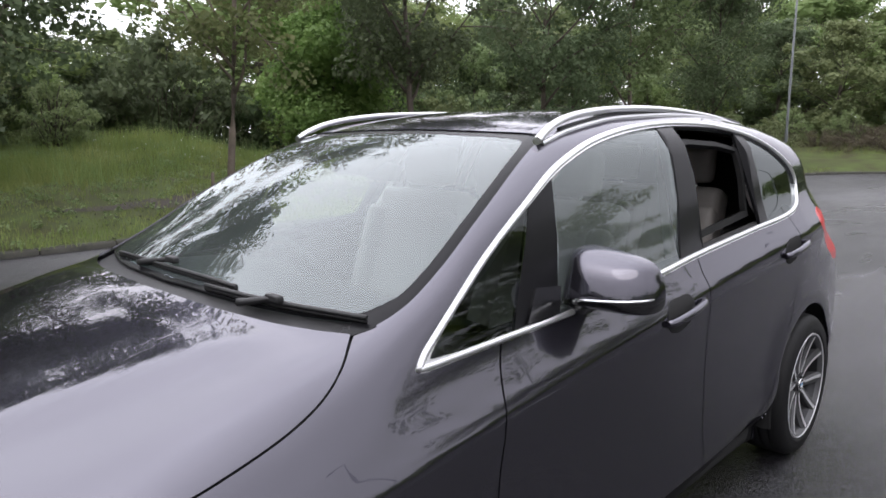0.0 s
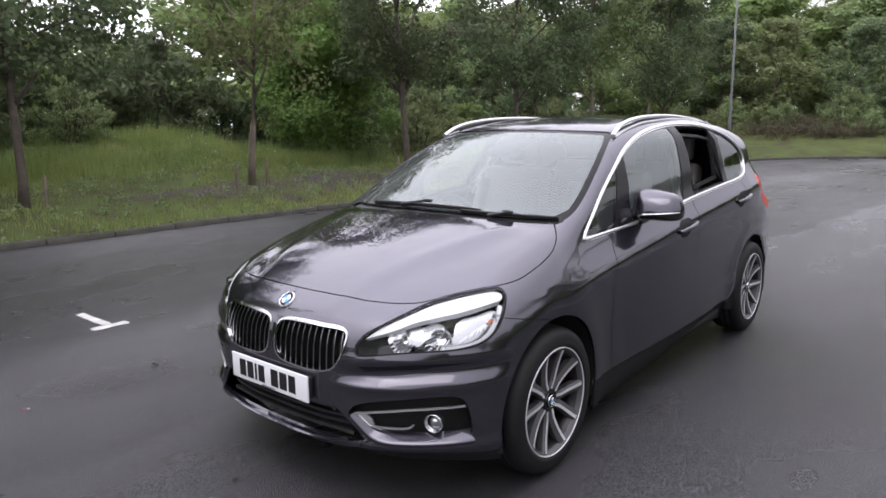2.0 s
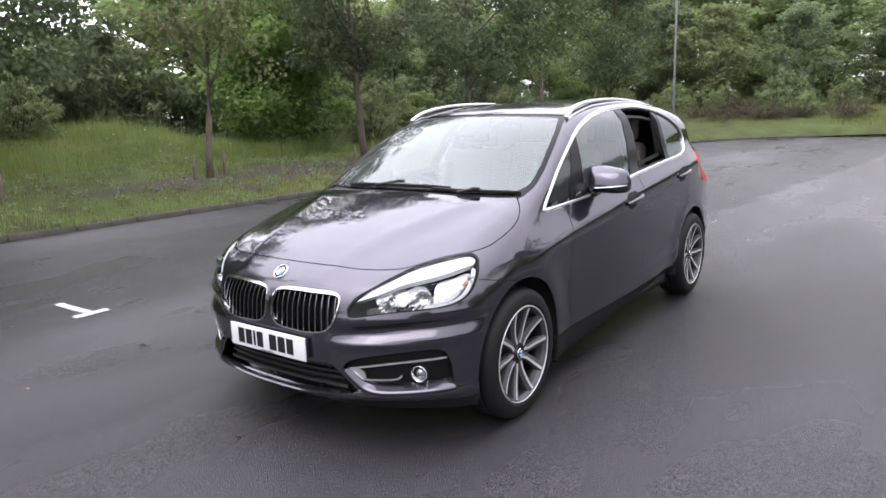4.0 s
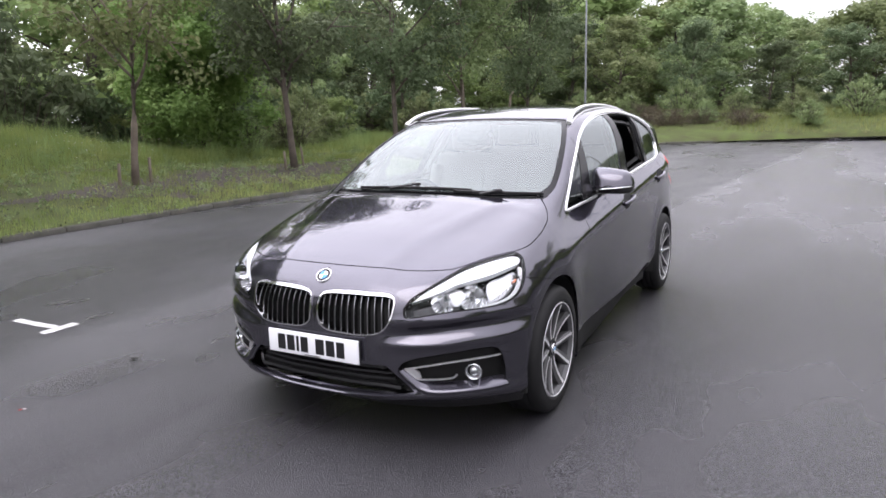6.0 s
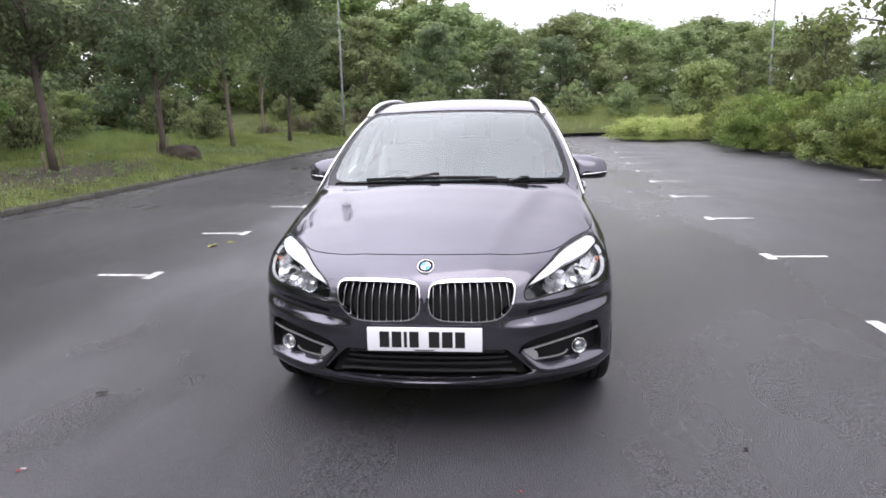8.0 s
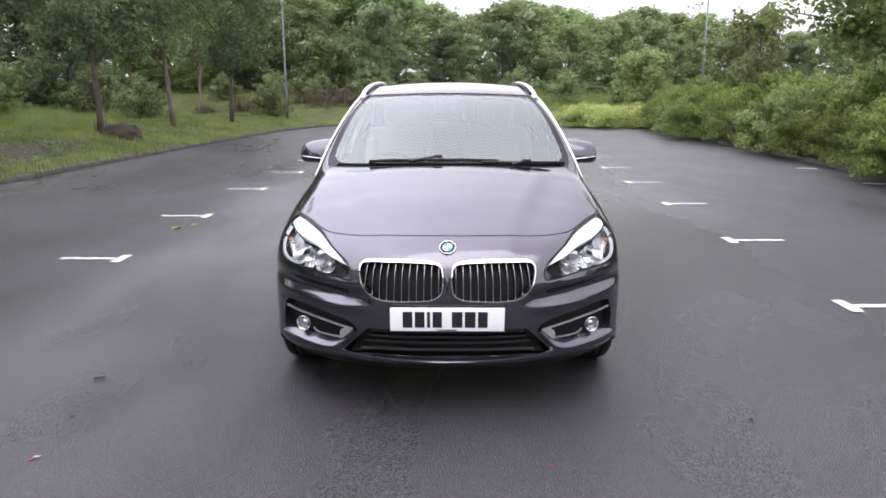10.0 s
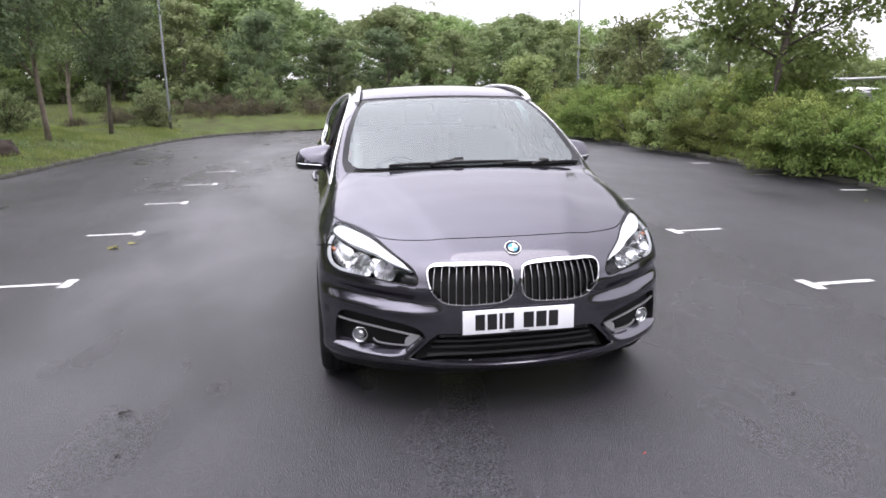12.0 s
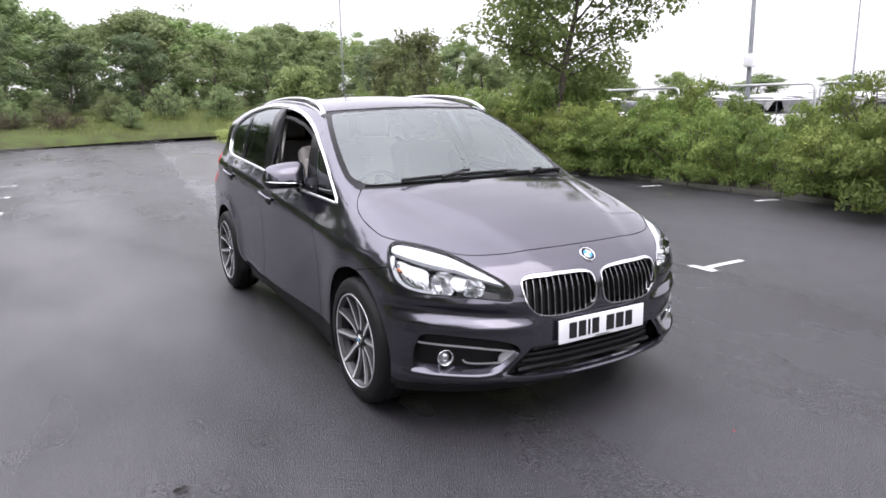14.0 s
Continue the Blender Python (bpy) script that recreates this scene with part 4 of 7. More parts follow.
def top_part(name, region_name, mat, label="", **kw):
    return cut_panel(name, flat_t, tri_t[reg_t == region_name], space_t, mat, car, 0, label=label, weld=True, **kw)


bonnet = top_part("bonnet", "bonnet", BONNET_PAINT, "wet bonnet with raindrops and streaks")
top_part("roof", "roof", BONNET_PAINT, "wet roof panel")
top_part("rear_spoiler", "spoiler", PAINT)
top_part("windscreen", "screen", SCREEN, "clear windscreen reflecting the sky", depth=0.004, rim=False)
top_part("screen_border", "screen_border", PRINT_BLACK, "black printed border of the windscreen", depth=0.004, thick=0.01)
top_part("scuttle", "cowl", BLACK_PLASTIC, "black plastic scuttle under the wipers", depth=0.016)
for side in (1, -1):
    wide = stroke(RIM_PLAN[:HOOD_N + 3], 0.014)
    m = HOOD_N + 3
    quads = np.array([(i, i + 1, 2 * m - 2 - i) for i in range(m - 1)] + [(i, 2 * m - 2 - i, 2 * m - 1 - i) for i in range(m - 1)])
    wide[:, 0] = np.abs(wide[:, 0])
    cut_panel("joint_lining", wide, quads, over(wide[:, 0], wide[:, 1]), FELT, car, side, depth=0.012, rim=False)


# ---- the car's fittings ----
def patch(name, outline, mat, side, parent=None, depth=0.0, thick=0.01, holes=(), step=0.022, label="", rim=True, domain=flank, weld=False):
    """A piece of the skin inside an outline, set in (or, with a negative depth, proud) as its own part."""
    lo, hi = outline.min(0), outline.max(0)
    a, b = np.meshgrid(np.arange(lo[0] + step / 2, hi[0], step), np.arange(lo[1] + step / 2, hi[1], step))
    g = np.stack([a.ravel(), b.ravel()], 1)
    g = g[inside(outline, g)] if len(g) else g
    v, t = triangulate([(outline, True)] + [(h, True) for h in holes], g)
    c = v[t].mean(1)
    keep = inside(outline, c)
    for h in holes:
        keep &= ~inside(h, c)
    return cut_panel(name, v, t[keep], domain(v[:, 0], v[:, 1]), mat, parent or car, side, thick, label, depth, rim, weld)


def on_skin(s, z, out_by=0.0, side=1):
    """Place and outward direction of one point of the flank."""
    p = flank(np.array([s]), np.array([z]))
    nrm = skin_normal(p)
    p = p + nrm * out_by
    return Vector((p[0, 0] * side, p[0, 1], p[0, 2])), Vector((nrm[0, 0] * side, nrm[0, 1], nrm[0, 2]))


def aim(p, nrm):
    """A pose at p whose x axis points along nrm."""
    return Matrix.Translation(p) @ nrm.to_track_quat("X", "Z").to_matrix().to_4x4()


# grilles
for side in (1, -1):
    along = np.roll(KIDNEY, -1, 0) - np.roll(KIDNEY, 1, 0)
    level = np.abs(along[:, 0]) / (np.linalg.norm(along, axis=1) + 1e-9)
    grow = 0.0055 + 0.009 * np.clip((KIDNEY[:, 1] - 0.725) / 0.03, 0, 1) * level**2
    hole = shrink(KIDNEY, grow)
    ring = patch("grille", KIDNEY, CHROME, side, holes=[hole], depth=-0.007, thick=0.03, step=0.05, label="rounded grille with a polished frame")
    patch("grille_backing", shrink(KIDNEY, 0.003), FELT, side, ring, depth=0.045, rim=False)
    for k in range(11):
        sx = -2.732 + k * 0.0332
        zs = hole[np.abs(hole[:, 0] - sx) < 0.02]
        if len(zs) < 2:
            continue
        z0, z1 = zs[:, 1].min() - 0.004, zs[:, 1].max() + 0.004
        bar = np.array([(sx - 0.0016, z0), (sx + 0.0016, z0)] + [(sx + 0.0016, z0 + (z1 - z0) * i / 5) for i in range(1, 5)] + [(sx + 0.0016, z1), (sx - 0.0016, z1)]
                       + [(sx - 0.0016, z1 - (z1 - z0) * i / 5) for i in range(1, 5)])
        fin = patch("grille_bar", bar, BAR_METAL, side, ring, depth=0.012, thick=0.0, step=0.05, rim=False)
        patch("bar_flank", bar, GLOSS_BLACK, side, ring, depth=0.0135, thick=0.03, step=0.05)

# lower intake with its slats and parking sensors
patch("intake_backing", np.clip(INTAKE, [-2.771, 0], [0, 1]), FELT, 0, depth=0.075, rim=False, weld=True)
for z0 in (0.316, 0.345, 0.374, 0.402):
    reach = np.interp(z0, [0.30, 0.39, 0.43], [-2.33, -2.39, -2.43]) - 0.025
    slat = rounded([(-2.771, z0), (-2.771, z0), (reach, z0), (reach, z0), (reach, z0 + 0.011), (reach, z0 + 0.011), (-2.771, z0 + 0.011), (-2.771, z0 + 0.011)], 0.03)
    patch("intake_slat", slat, BLACK_PLASTIC, 0, depth=0.035, thick=0.03, step=0.08, weld=True)
for side in (1, -1):
    p, nrm = on_skin(-2.435, 0.418, -0.012, side)
    part("parking_sensor", moved(lathe([(-0.03, 0.0), (-0.03, 0.011), (0.0, 0.011), (0.002, 0.008), (0.002, 0.0)], 20), aim(p, nrm)), BLACK_PLASTIC, car)

# fog lamp pockets
for side in (1, -1):
    pocket = patch("fog_pocket", shrink(FOG_POCKET, 0.002), POCKET_BLACK, side, depth=0.034, thick=-0.032, label="black recessed fog lamp pocket")
    upper = rounded([(-2.338, 0.414), (-2.24, 0.431), (-2.13, 0.445), (-2.02, 0.453), (-1.93, 0.458)], 0.02, False)
    patch("pocket_trim", stroke(upper, 0.0034), TRIM_BRIGHT, side, pocket, depth=0.004, thick=0.010, step=0.05, label="bright trim strip")
    lower_l = rounded([(-2.338, 0.412), (-2.338, 0.412), (-2.285, 0.364), (-2.285, 0.364), (-2.20, 0.362), (-2.135, 0.367), (-2.118, 0.382)], 0.015, False)
    patch("pocket_trim", stroke(lower_l, 0.0030), TRIM_BRIGHT, side, pocket, depth=0.010, thick=0.007, step=0.05)
    tip = np.array([(-2.333, 0.413), (-2.286, 0.366), (-2.268, 0.372), (-2.275, 0.398), (-2.30, 0.417)])
    patch("pocket_tip", tip, TRIM_BRIGHT, side, pocket, depth=0.012, thick=0.01, step=0.02)
    p, nrm = on_skin(-2.045, 0.386, -0.02, side)
    nrm = (nrm + Vector((-0.25 * side, -0.6, 0))).normalized()
    m = aim(p, nrm)
    lamp = part("fog_lamp", moved(lathe([(-0.05, 0.030), (0.006, 0.039), (0.010, 0.037), (0.006, 0.033), (-0.012, 0.026), (-0.024, 0.014), (-0.026, 0.0)], 32), m), REFLECTOR, pocket, "round fog lamp with a bright reflector")
    part("fog_lens", moved(lathe([(0.0, 0.034), (0.009, 0.028), (0.014, 0.016), (0.0155, 0.0)], 28), m), LENS, lamp)
    part("fog_bulb", moved(lathe([(-0.02, 0.024), (-0.006, 0.020), (0.002, 0.012), (0.004, 0.0)], 24), m), MATT_CHROME, lamp)

# painted ledge that rises into each fog lamp pocket
for side in (1, -1):
    low_l = rounded([(-2.362, 0.408), (-2.32, 0.360), (-2.275, 0.320), (-2.225, 0.306), (-2.138, 0.304), (-2.0, 0.307), (-1.900, 0.312)], 0.015, False)
    high_l = rounded([(-2.330, 0.420), (-2.288, 0.376), (-2.252, 0.353), (-2.205, 0.345), (-2.13, 0.343), (-2.0, 0.346), (-1.905, 0.352)], 0.015, False)
    bm, rows = bmesh.new(), []
    for u, out_by in ((-0.25, -0.002), (0.0, 0.010), (0.15, 0.011), (0.35, 0.004), (1.0, -0.030)):
        line = []
        for k in range(28):
            a = low_l[int(k / 27 * (len(low_l) - 1))] * (1 - u) + high_l[int(k / 27 * (len(high_l) - 1))] * u
            line.append(bm.verts.new(on_skin(a[0], a[1], out_by, side)[0]))
        rows.append(line)
    for r, q in zip(rows, rows[1:]):
        for k in range(27):
            bm.faces.new((r[k], r[k + 1], q[k + 1], q[k])).smooth = True
    bmesh.ops.recalc_face_normals(bm, faces=bm.faces[:])
    part("bumper_lip", bm, PAINT, car, "painted ledge of the bumper corner")

# painted lip along the foot of the lower intake
lip = rounded([(-2.771, 0.250), (-2.771, 0.250), (-2.60, 0.254), (-2.42, 0.268), (-2.31, 0.290), (-2.31, 0.290), (-2.32, 0.306), (-2.32, 0.306), (-2.42, 0.289), (-2.60, 0.277), (-2.771, 0.273), (-2.771, 0.273)], 0.03)
patch("bumper_lip", lip, PAINT, 0, depth=-0.010, thick=0.035, step=0.05, weld=True, label="painted lip under the intake")

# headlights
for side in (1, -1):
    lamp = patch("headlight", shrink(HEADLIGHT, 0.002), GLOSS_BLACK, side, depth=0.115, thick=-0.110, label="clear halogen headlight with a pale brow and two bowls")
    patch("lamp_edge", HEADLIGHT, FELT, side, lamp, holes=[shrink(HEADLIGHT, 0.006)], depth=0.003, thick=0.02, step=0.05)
    brow = rounded([(-2.30, 0.717), (-2.30, 0.717), (-2.236, 0.760), (-2.124, 0.809), (-2.03, 0.838), (-1.92, 0.858), (-1.80, 0.871), (-1.748, 0.866), (-1.735, 0.855), (-1.758, 0.840), (-1.78, 0.838), (-1.856, 0.827),
                    (-1.95, 0.811), (-2.03, 0.798), (-2.112, 0.781), (-2.186, 0.753)])
    brow = under_rim(brow, 0.008)
    patch("lamp_brow", brow, LAMP_WHITE, side, lamp, depth=0.012, thick=0.03, label="pale upper light band")
    for sx, zc, r in ((-2.168, 0.717, 0.053), (-2.028, 0.727, 0.066)):
        p, nrm = on_skin(sx, zc, -0.036, side)
        nrm = Vector((0.22 * side, -1, 0.02)).normalized()
        m = aim(p, nrm)
        bowl = part("lamp_bowl", moved(lathe([(-0.060, 0.0), (-0.058, r * 0.3), (-0.046, r * 0.58), (-0.024, r * 0.82), (0.006, r * 1.0)], 12), m), BOWL, lamp, "round chrome reflector bowl")
        part("bulb", moved(lathe([(-0.055, 0.008), (-0.03, 0.008), (-0.022, 0.006), (-0.020, 0.0)], 20), m), MATT_CHROME, bowl)
        for k in range(9):
            a = math.pi * (1.08 + 0.84 * k / 8)
            rib = [(-0.046, r * 0.52 * math.cos(a), r * 0.52 * math.sin(a)), (-0.02, r * 0.85 * math.cos(a), r * 0.85 * math.sin(a)), (0.002, r * 0.97 * math.cos(a), r * 0.97 * math.sin(a))]
            part("bowl_rib", moved(tube(rib, 0.0032, 5), m), BOWL, bowl)
    bridge = rounded([(-2.150, 0.772), (-2.118, 0.700), (-2.090, 0.704), (-2.075, 0.778)], 0.02)
    patch("lamp_bridge", bridge, BOWL_GREY, side, lamp, depth=0.055, thick=0.02, label="silver bridge between the bowls")
    wing_cup = rounded([(-1.975, 0.690), (-1.90, 0.703), (-1.845, 0.722), (-1.80, 0.758), (-1.764, 0.816), (-1.79, 0.829), (-1.86, 0.818), (-1.945, 0.800), (-1.968, 0.735)])
    patch("indicator_bowl", wing_cup, BOWL_GREY, side, lamp, depth=0.050, thick=0.03, label="faceted silver indicator bowl")
    for k in range(13):
        s0 = -1.955 + k * 0.0118
        z0, z1 = 0.702 + 0.0048 * k, 0.722 + 0.0062 * k
        facet = np.array([(s0, z0), (s0 + 0.005, z0 + 0.002), (s0 + 0.017, z1 + 0.002), (s0 + 0.012, z1)])
        patch("bowl_facet", facet, BOWL if k % 3 else MATT_CHROME, side, lamp, depth=0.040 + 0.004 * (k % 2), thick=0.01, step=0.03)
    patch("indicator_bulb", rounded([(-1.825, 0.780), (-1.812, 0.788), (-1.800, 0.790), (-1.798, 0.783), (-1.810, 0.775), (-1.821, 0.772)]), AMBER, side, lamp, depth=0.030, thick=0.02, label="amber indicator bulb")
    ring_line = rounded([(-2.0, 0.686), (-1.955, 0.690), (-1.89, 0.700), (-1.835, 0.727), (-1.790, 0.778), (-1.758, 0.826)], 0.015, False)
    patch("light_ring", stroke(ring_line, 0.0085), LAMP_WHITE, side, lamp, depth=0.014, thick=0.012, step=0.05, label="pale light guide")
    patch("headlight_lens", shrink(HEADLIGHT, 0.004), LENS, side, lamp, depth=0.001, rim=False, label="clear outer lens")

# number plate, badge
plate = part("number_plate", box((0.522, 0.008, 0.112), (0, -2.247, 0.489), 0.003, 2), PLATE_WHITE, car, "white number plate")
part("plate_holder", box((0.50, 0.04, 0.09), (0, -2.224, 0.489), 0.004, 2), BLACK_PLASTIC, car)
x = -0.203
for w in (0.044, 0.044, 0.014, 0.042, 0.0, 0.048, 0.048, 0.044):
    if w:
        part("plate_character", box((w, 0.002, 0.074), (x + w / 2, -2.2518, 0.489)), PLATE_INK, plate)
        x += w + 0.0115
    else:
        x += 0.034
part("plate_imprint", box((0.09, 0.002, 0.004), (0.0, -2.2516, 0.4395)), PLATE_INK, plate)


def roundel(parent, m, r):
    disc = part("badge", moved(lathe([(-0.006, r), (0.0, r), (0.004, r * 0.95), (0.005, r * 0.90), (0.003, r * 0.86)], 36), m), CHROME, parent, "round blue and white badge")
    part("badge_ring", moved(lathe([(0.003, r * 0.87), (0.004, r * 0.58)], 36), m), POST_BLACK, disc)
    for k in range(4):
        bm = bmesh.new()
        c = bm.verts.new((0.005, 0, 0))
        arc = [bm.verts.new((0.0045, r * 0.58 * math.cos(a), r * 0.58 * math.sin(a))) for a in np.linspace(k * math.pi / 2, (k + 1) * math.pi / 2, 9)]
        for i in range(8):
            bm.faces.new((c, arc[i], arc[i + 1]))
        part("badge_quarter", moved(bm, m), BADGE_BLUE if k % 2 else WHITE_ENAMEL, disc)
    return disc


p, nrm = on_skin(-2.7705, 0.797, 0.003)
roundel(car, aim(p, nrm), 0.040)


# wheels
def build_wheel():
    """A wheel whose outer face looks along +x, centred on its hub face."""
    wheel = part("wheel", lathe([(-0.20, 0.232), (-0.19, 0.236), (-0.17, 0.226), (-0.10, 0.205), (-0.03, 0.212), (-0.012, 0.224), (-0.003, 0.2305), (0.002, 0.2365)], 72), ALLOY_GREY, None, "two-tone alloy wheel")
    part("rim_lip", lathe([(0.002, 0.2365), (0.006, 0.2385), (0.005, 0.2425), (-0.003, 0.2435), (-0.010, 0.240)], 72), ALLOY, wheel, "thin bright machined rim edge")
    part("rim_barrel", lathe([(-0.195, 0.229), (-0.16, 0.222), (-0.10, 0.202), (-0.04, 0.206), (-0.016, 0.2185)], 64), ALLOY_DARK, wheel)
    prof = [(-0.205, 0.237), (-0.212, 0.262), (-0.212, 0.295), (-0.20, 0.318), (-0.18, 0.327)]
    for k in range(4):
        c = -0.163 + k * 0.043
        prof += [(c - 0.013, 0.329), (c + 0.013, 0.3295), (c + 0.016, 0.3215), (c + 0.024, 0.3215), (c + 0.027, 0.329)] if k < 3 else [(c - 0.013, 0.3285), (c + 0.004, 0.326)]
    prof += [(-0.012, 0.318), (0.002, 0.302), (0.008, 0.281), (0.0075, 0.264), (0.009, 0.260), (0.006, 0.249), (-0.003, 0.243)]
    tyre = part("tyre", lathe(prof, 96), RUBBER, wheel, "black low-profile tyre")
    for k in range(5):
        for sgn in (-1, 1):
            # one arm of a split spoke: bright machined face on grey sides
            n = 9
            base = math.radians(72 * k + 90)
            edge_l, edge_r, depth_x = [], [], []
            for i in range(n):
                u = i / (n - 1)
                r = 0.040 + (0.2275 - 0.040) * u
                off = sgn * (0.0135 + 0.014 * u + 0.060 * max(u - 0.22, 0)**1.15)
                half = 0.0205 + 0.004 * u**3
                a = base + off / r if r > 0.05 else base + off / 0.05
                tx = -0.030 + 0.012 * u + 0.018 * u**3
                edge_l.append((r, a - half / r)), edge_r.append((r, a + half / r)), depth_x.append(tx)
            bm, sides_bm = bmesh.new(), bmesh.new()
            def ring_at(b, i, k_in):
                (r1, a1), (r2, a2) = edge_l[i], edge_r[i]
                k1, k2 = (k_in, k_in * 3.2) if sgn < 0 else (k_in * 3.2, k_in)
                f1, f2 = a1 + (a2 - a1) * k1, a2 - (a2 - a1) * k2
                return [(r1 * math.cos(f1), r1 * math.sin(f1)), (r2 * math.cos(f2), r2 * math.sin(f2))]
            top = [[bm.verts.new((depth_x[i], q[0], q[1])) for j, q in enumerate(ring_at(bm, i, 0.16))] for i in range(n)]
            for i in range(n - 1):
                bm.faces.new((top[i][0], top[i][1], top[i + 1][1], top[i + 1][0])).smooth = True
            bmesh.ops.recalc_face_normals(bm, faces=bm.faces[:])
            if sum(f.normal.x for f in bm.faces) < 0:
                bmesh.ops.reverse_faces(bm, faces=bm.faces[:])
            arm = part("spoke", bm, ALLOY, wheel)
            rows = []
            for i in range(n):
                t_, o_ = ring_at(None, i, 0.16), ring_at(None, i, 0.0)
                x0 = depth_x[i]
                rows.append([sides_bm.verts.new(v) for v in ((x0 - 0.040, *o_[0]), (x0 - 0.010, *o_[0]), (x0 - 0.0005, *t_[0]), (x0 - 0.0005, *t_[1]), (x0 - 0.010, *o_[1]), (x0 - 0.040, *o_[1]))])
            for i in range(n - 1):
                for j in range(5):
                    sides_bm.faces.new((rows[i][j], rows[i][j + 1], rows[i + 1][j + 1], rows[i + 1][j]))
            bmesh.ops.recalc_face_normals(sides_bm, faces=sides_bm.faces[:])
            part("spoke_side", sides_bm, ALLOY_GREY, arm)
    part("wheel_hub", lathe([(-0.07, 0.062), (-0.035, 0.060), (-0.028, 0.050), (-0.026, 0.036), (-0.03, 0.034)], 40), ALLOY_DARK, wheel)
    for k in range(5):
        a = math.radians(72 * k + 126)
        bolt = moved(lathe([(-0.04, 0.010), (-0.030, 0.010), (-0.027, 0.007), (-0.027, 0.0)], 6), Matrix.Translation((0, 0.049 * math.cos(a), 0.049 * math.sin(a))))
        part("wheel_bolt", bolt, ALLOY_DARK, wheel)
    roundel(wheel, pose(-0.022, 0, 0, 0, 0, 0), 0.028)
    part("brake_disc", lathe([(-0.09, 0.0), (-0.09, 0.150), (-0.115, 0.150), (-0.115, 0.0)], 48), DISC_METAL, wheel)
    cal = box((0.07, 0.19, 0.075), (-0.10, 0.0, 0.135), 0.015, 2)
    part("brake_caliper", moved(cal, pose(0, 0, 0, 70)), ALLOY_DARK, wheel)
    return wheel


first_wheel = build_wheel()
first_wheel.parent = car
WHEEL_X = 0.898
first_wheel.matrix_basis = pose(WHEEL_X, AXLES[0], 0.3295, 38)
for sx, sy, turn in ((1, AXLES[1], 31), (-1, AXLES[0], 42), (-1, AXLES[1], 50)):
    w = copy_thing(first_wheel, pose(sx * WHEEL_X, sy, 0.3295, turn, 0, 0 if sx > 0 else 180))
    w.parent = car

# wheel wells and the floor under the car
for side in (1, -1):
    for yc in AXLES:
        bm = bmesh.new()
        angles = np.linspace(math.radians(-14), math.radians(194), 28)
        rows = [[bm.verts.new((side * x_, yc + r_ * math.cos(a), 0.325 + r_ * math.sin(a))) for x_, r_ in ((0.882, 0.388), (0.872, 0.394), (0.60, 0.398), (0.58, 0.20), (0.58, 0.0))] for a in angles]
        for i in range(len(rows) - 1):
            for j in range(4):
                bm.faces.new((rows[i][j], rows[i][j + 1], rows[i + 1][j + 1], rows[i + 1][j])).smooth = True
        bmesh.ops.remove_doubles(bm, verts=bm.verts[:], dist=1e-4)
        part("wheel_well", bm, FELT, car)
part("underbody", join(box((1.14, 3.9, 0.20), (0, -0.05, 0.30), 0.05), box((1.66, 1.75, 0.16), (0, 0.0, 0.275), 0.03), box((0.8, 0.4, 0.3), (0, -1.86, 0.42), 0.05)), FELT, car)

# roof rails
for side in (1, -1):
    line = rounded([(-0.352, 1.474), (-0.30, 1.503), (-0.22, 1.532), (-0.08, 1.557), (0.15, 1.576), (0.5, 1.583), (0.85, 1.570), (1.08, 1.549), (1.25, 1.516), (1.38, 1.478)], 0.03, False)
    xs = np.interp(line[:, 0], [-0.36, -0.2, 0.1, 0.5, 0.9, 1.4], [0.603, 0.583, 0.558, 0.540, 0.536, 0.545])
    bm = bmesh.new()
    rows = []
    for (y_, z_r), x_ in zip(line, xs):
        rows.append([bm.verts.new((side * (x_ + 0.016 * math.cos(a)), y_, z_r - 0.020 + 0.012 * math.sin(a))) for a in np.linspace(0, math.tau, 10, endpoint=False)])
    for r, q in zip(rows, rows[1:]):
        for k in range(10):
            bm.faces.new((r[k], r[(k + 1) % 10], q[(k + 1) % 10], q[k])).smooth = True
    bm.faces.new(rows[0]), bm.faces.new(rows[-1])
    bmesh.ops.recalc_face_normals(bm, faces=bm.faces[:])
    rail = part("roof_rail", bm, MATT_CHROME, car, "satin silver roof rail")
    foot = over(np.interp(np.linspace(-0.33, 1.38, 60), [-0.36, -0.2, 0.1, 0.5, 0.9, 1.4], [0.606, 0.588, 0.564, 0.548, 0.544, 0.552]), np.linspace(-0.33, 1.38, 60))
    part("rail_foot", tube([(side * q[0], q[1], q[2] - 0.002) for q in foot], 0.010, 8), MATT_CHROME, rail)
    part("rail_shadow_strip", tube([(side * (q[0] - 0.008), q[1], q[2] + 0.010) for q in foot[4:-4]], 0.008, 6), BLACK_PLASTIC, rail)

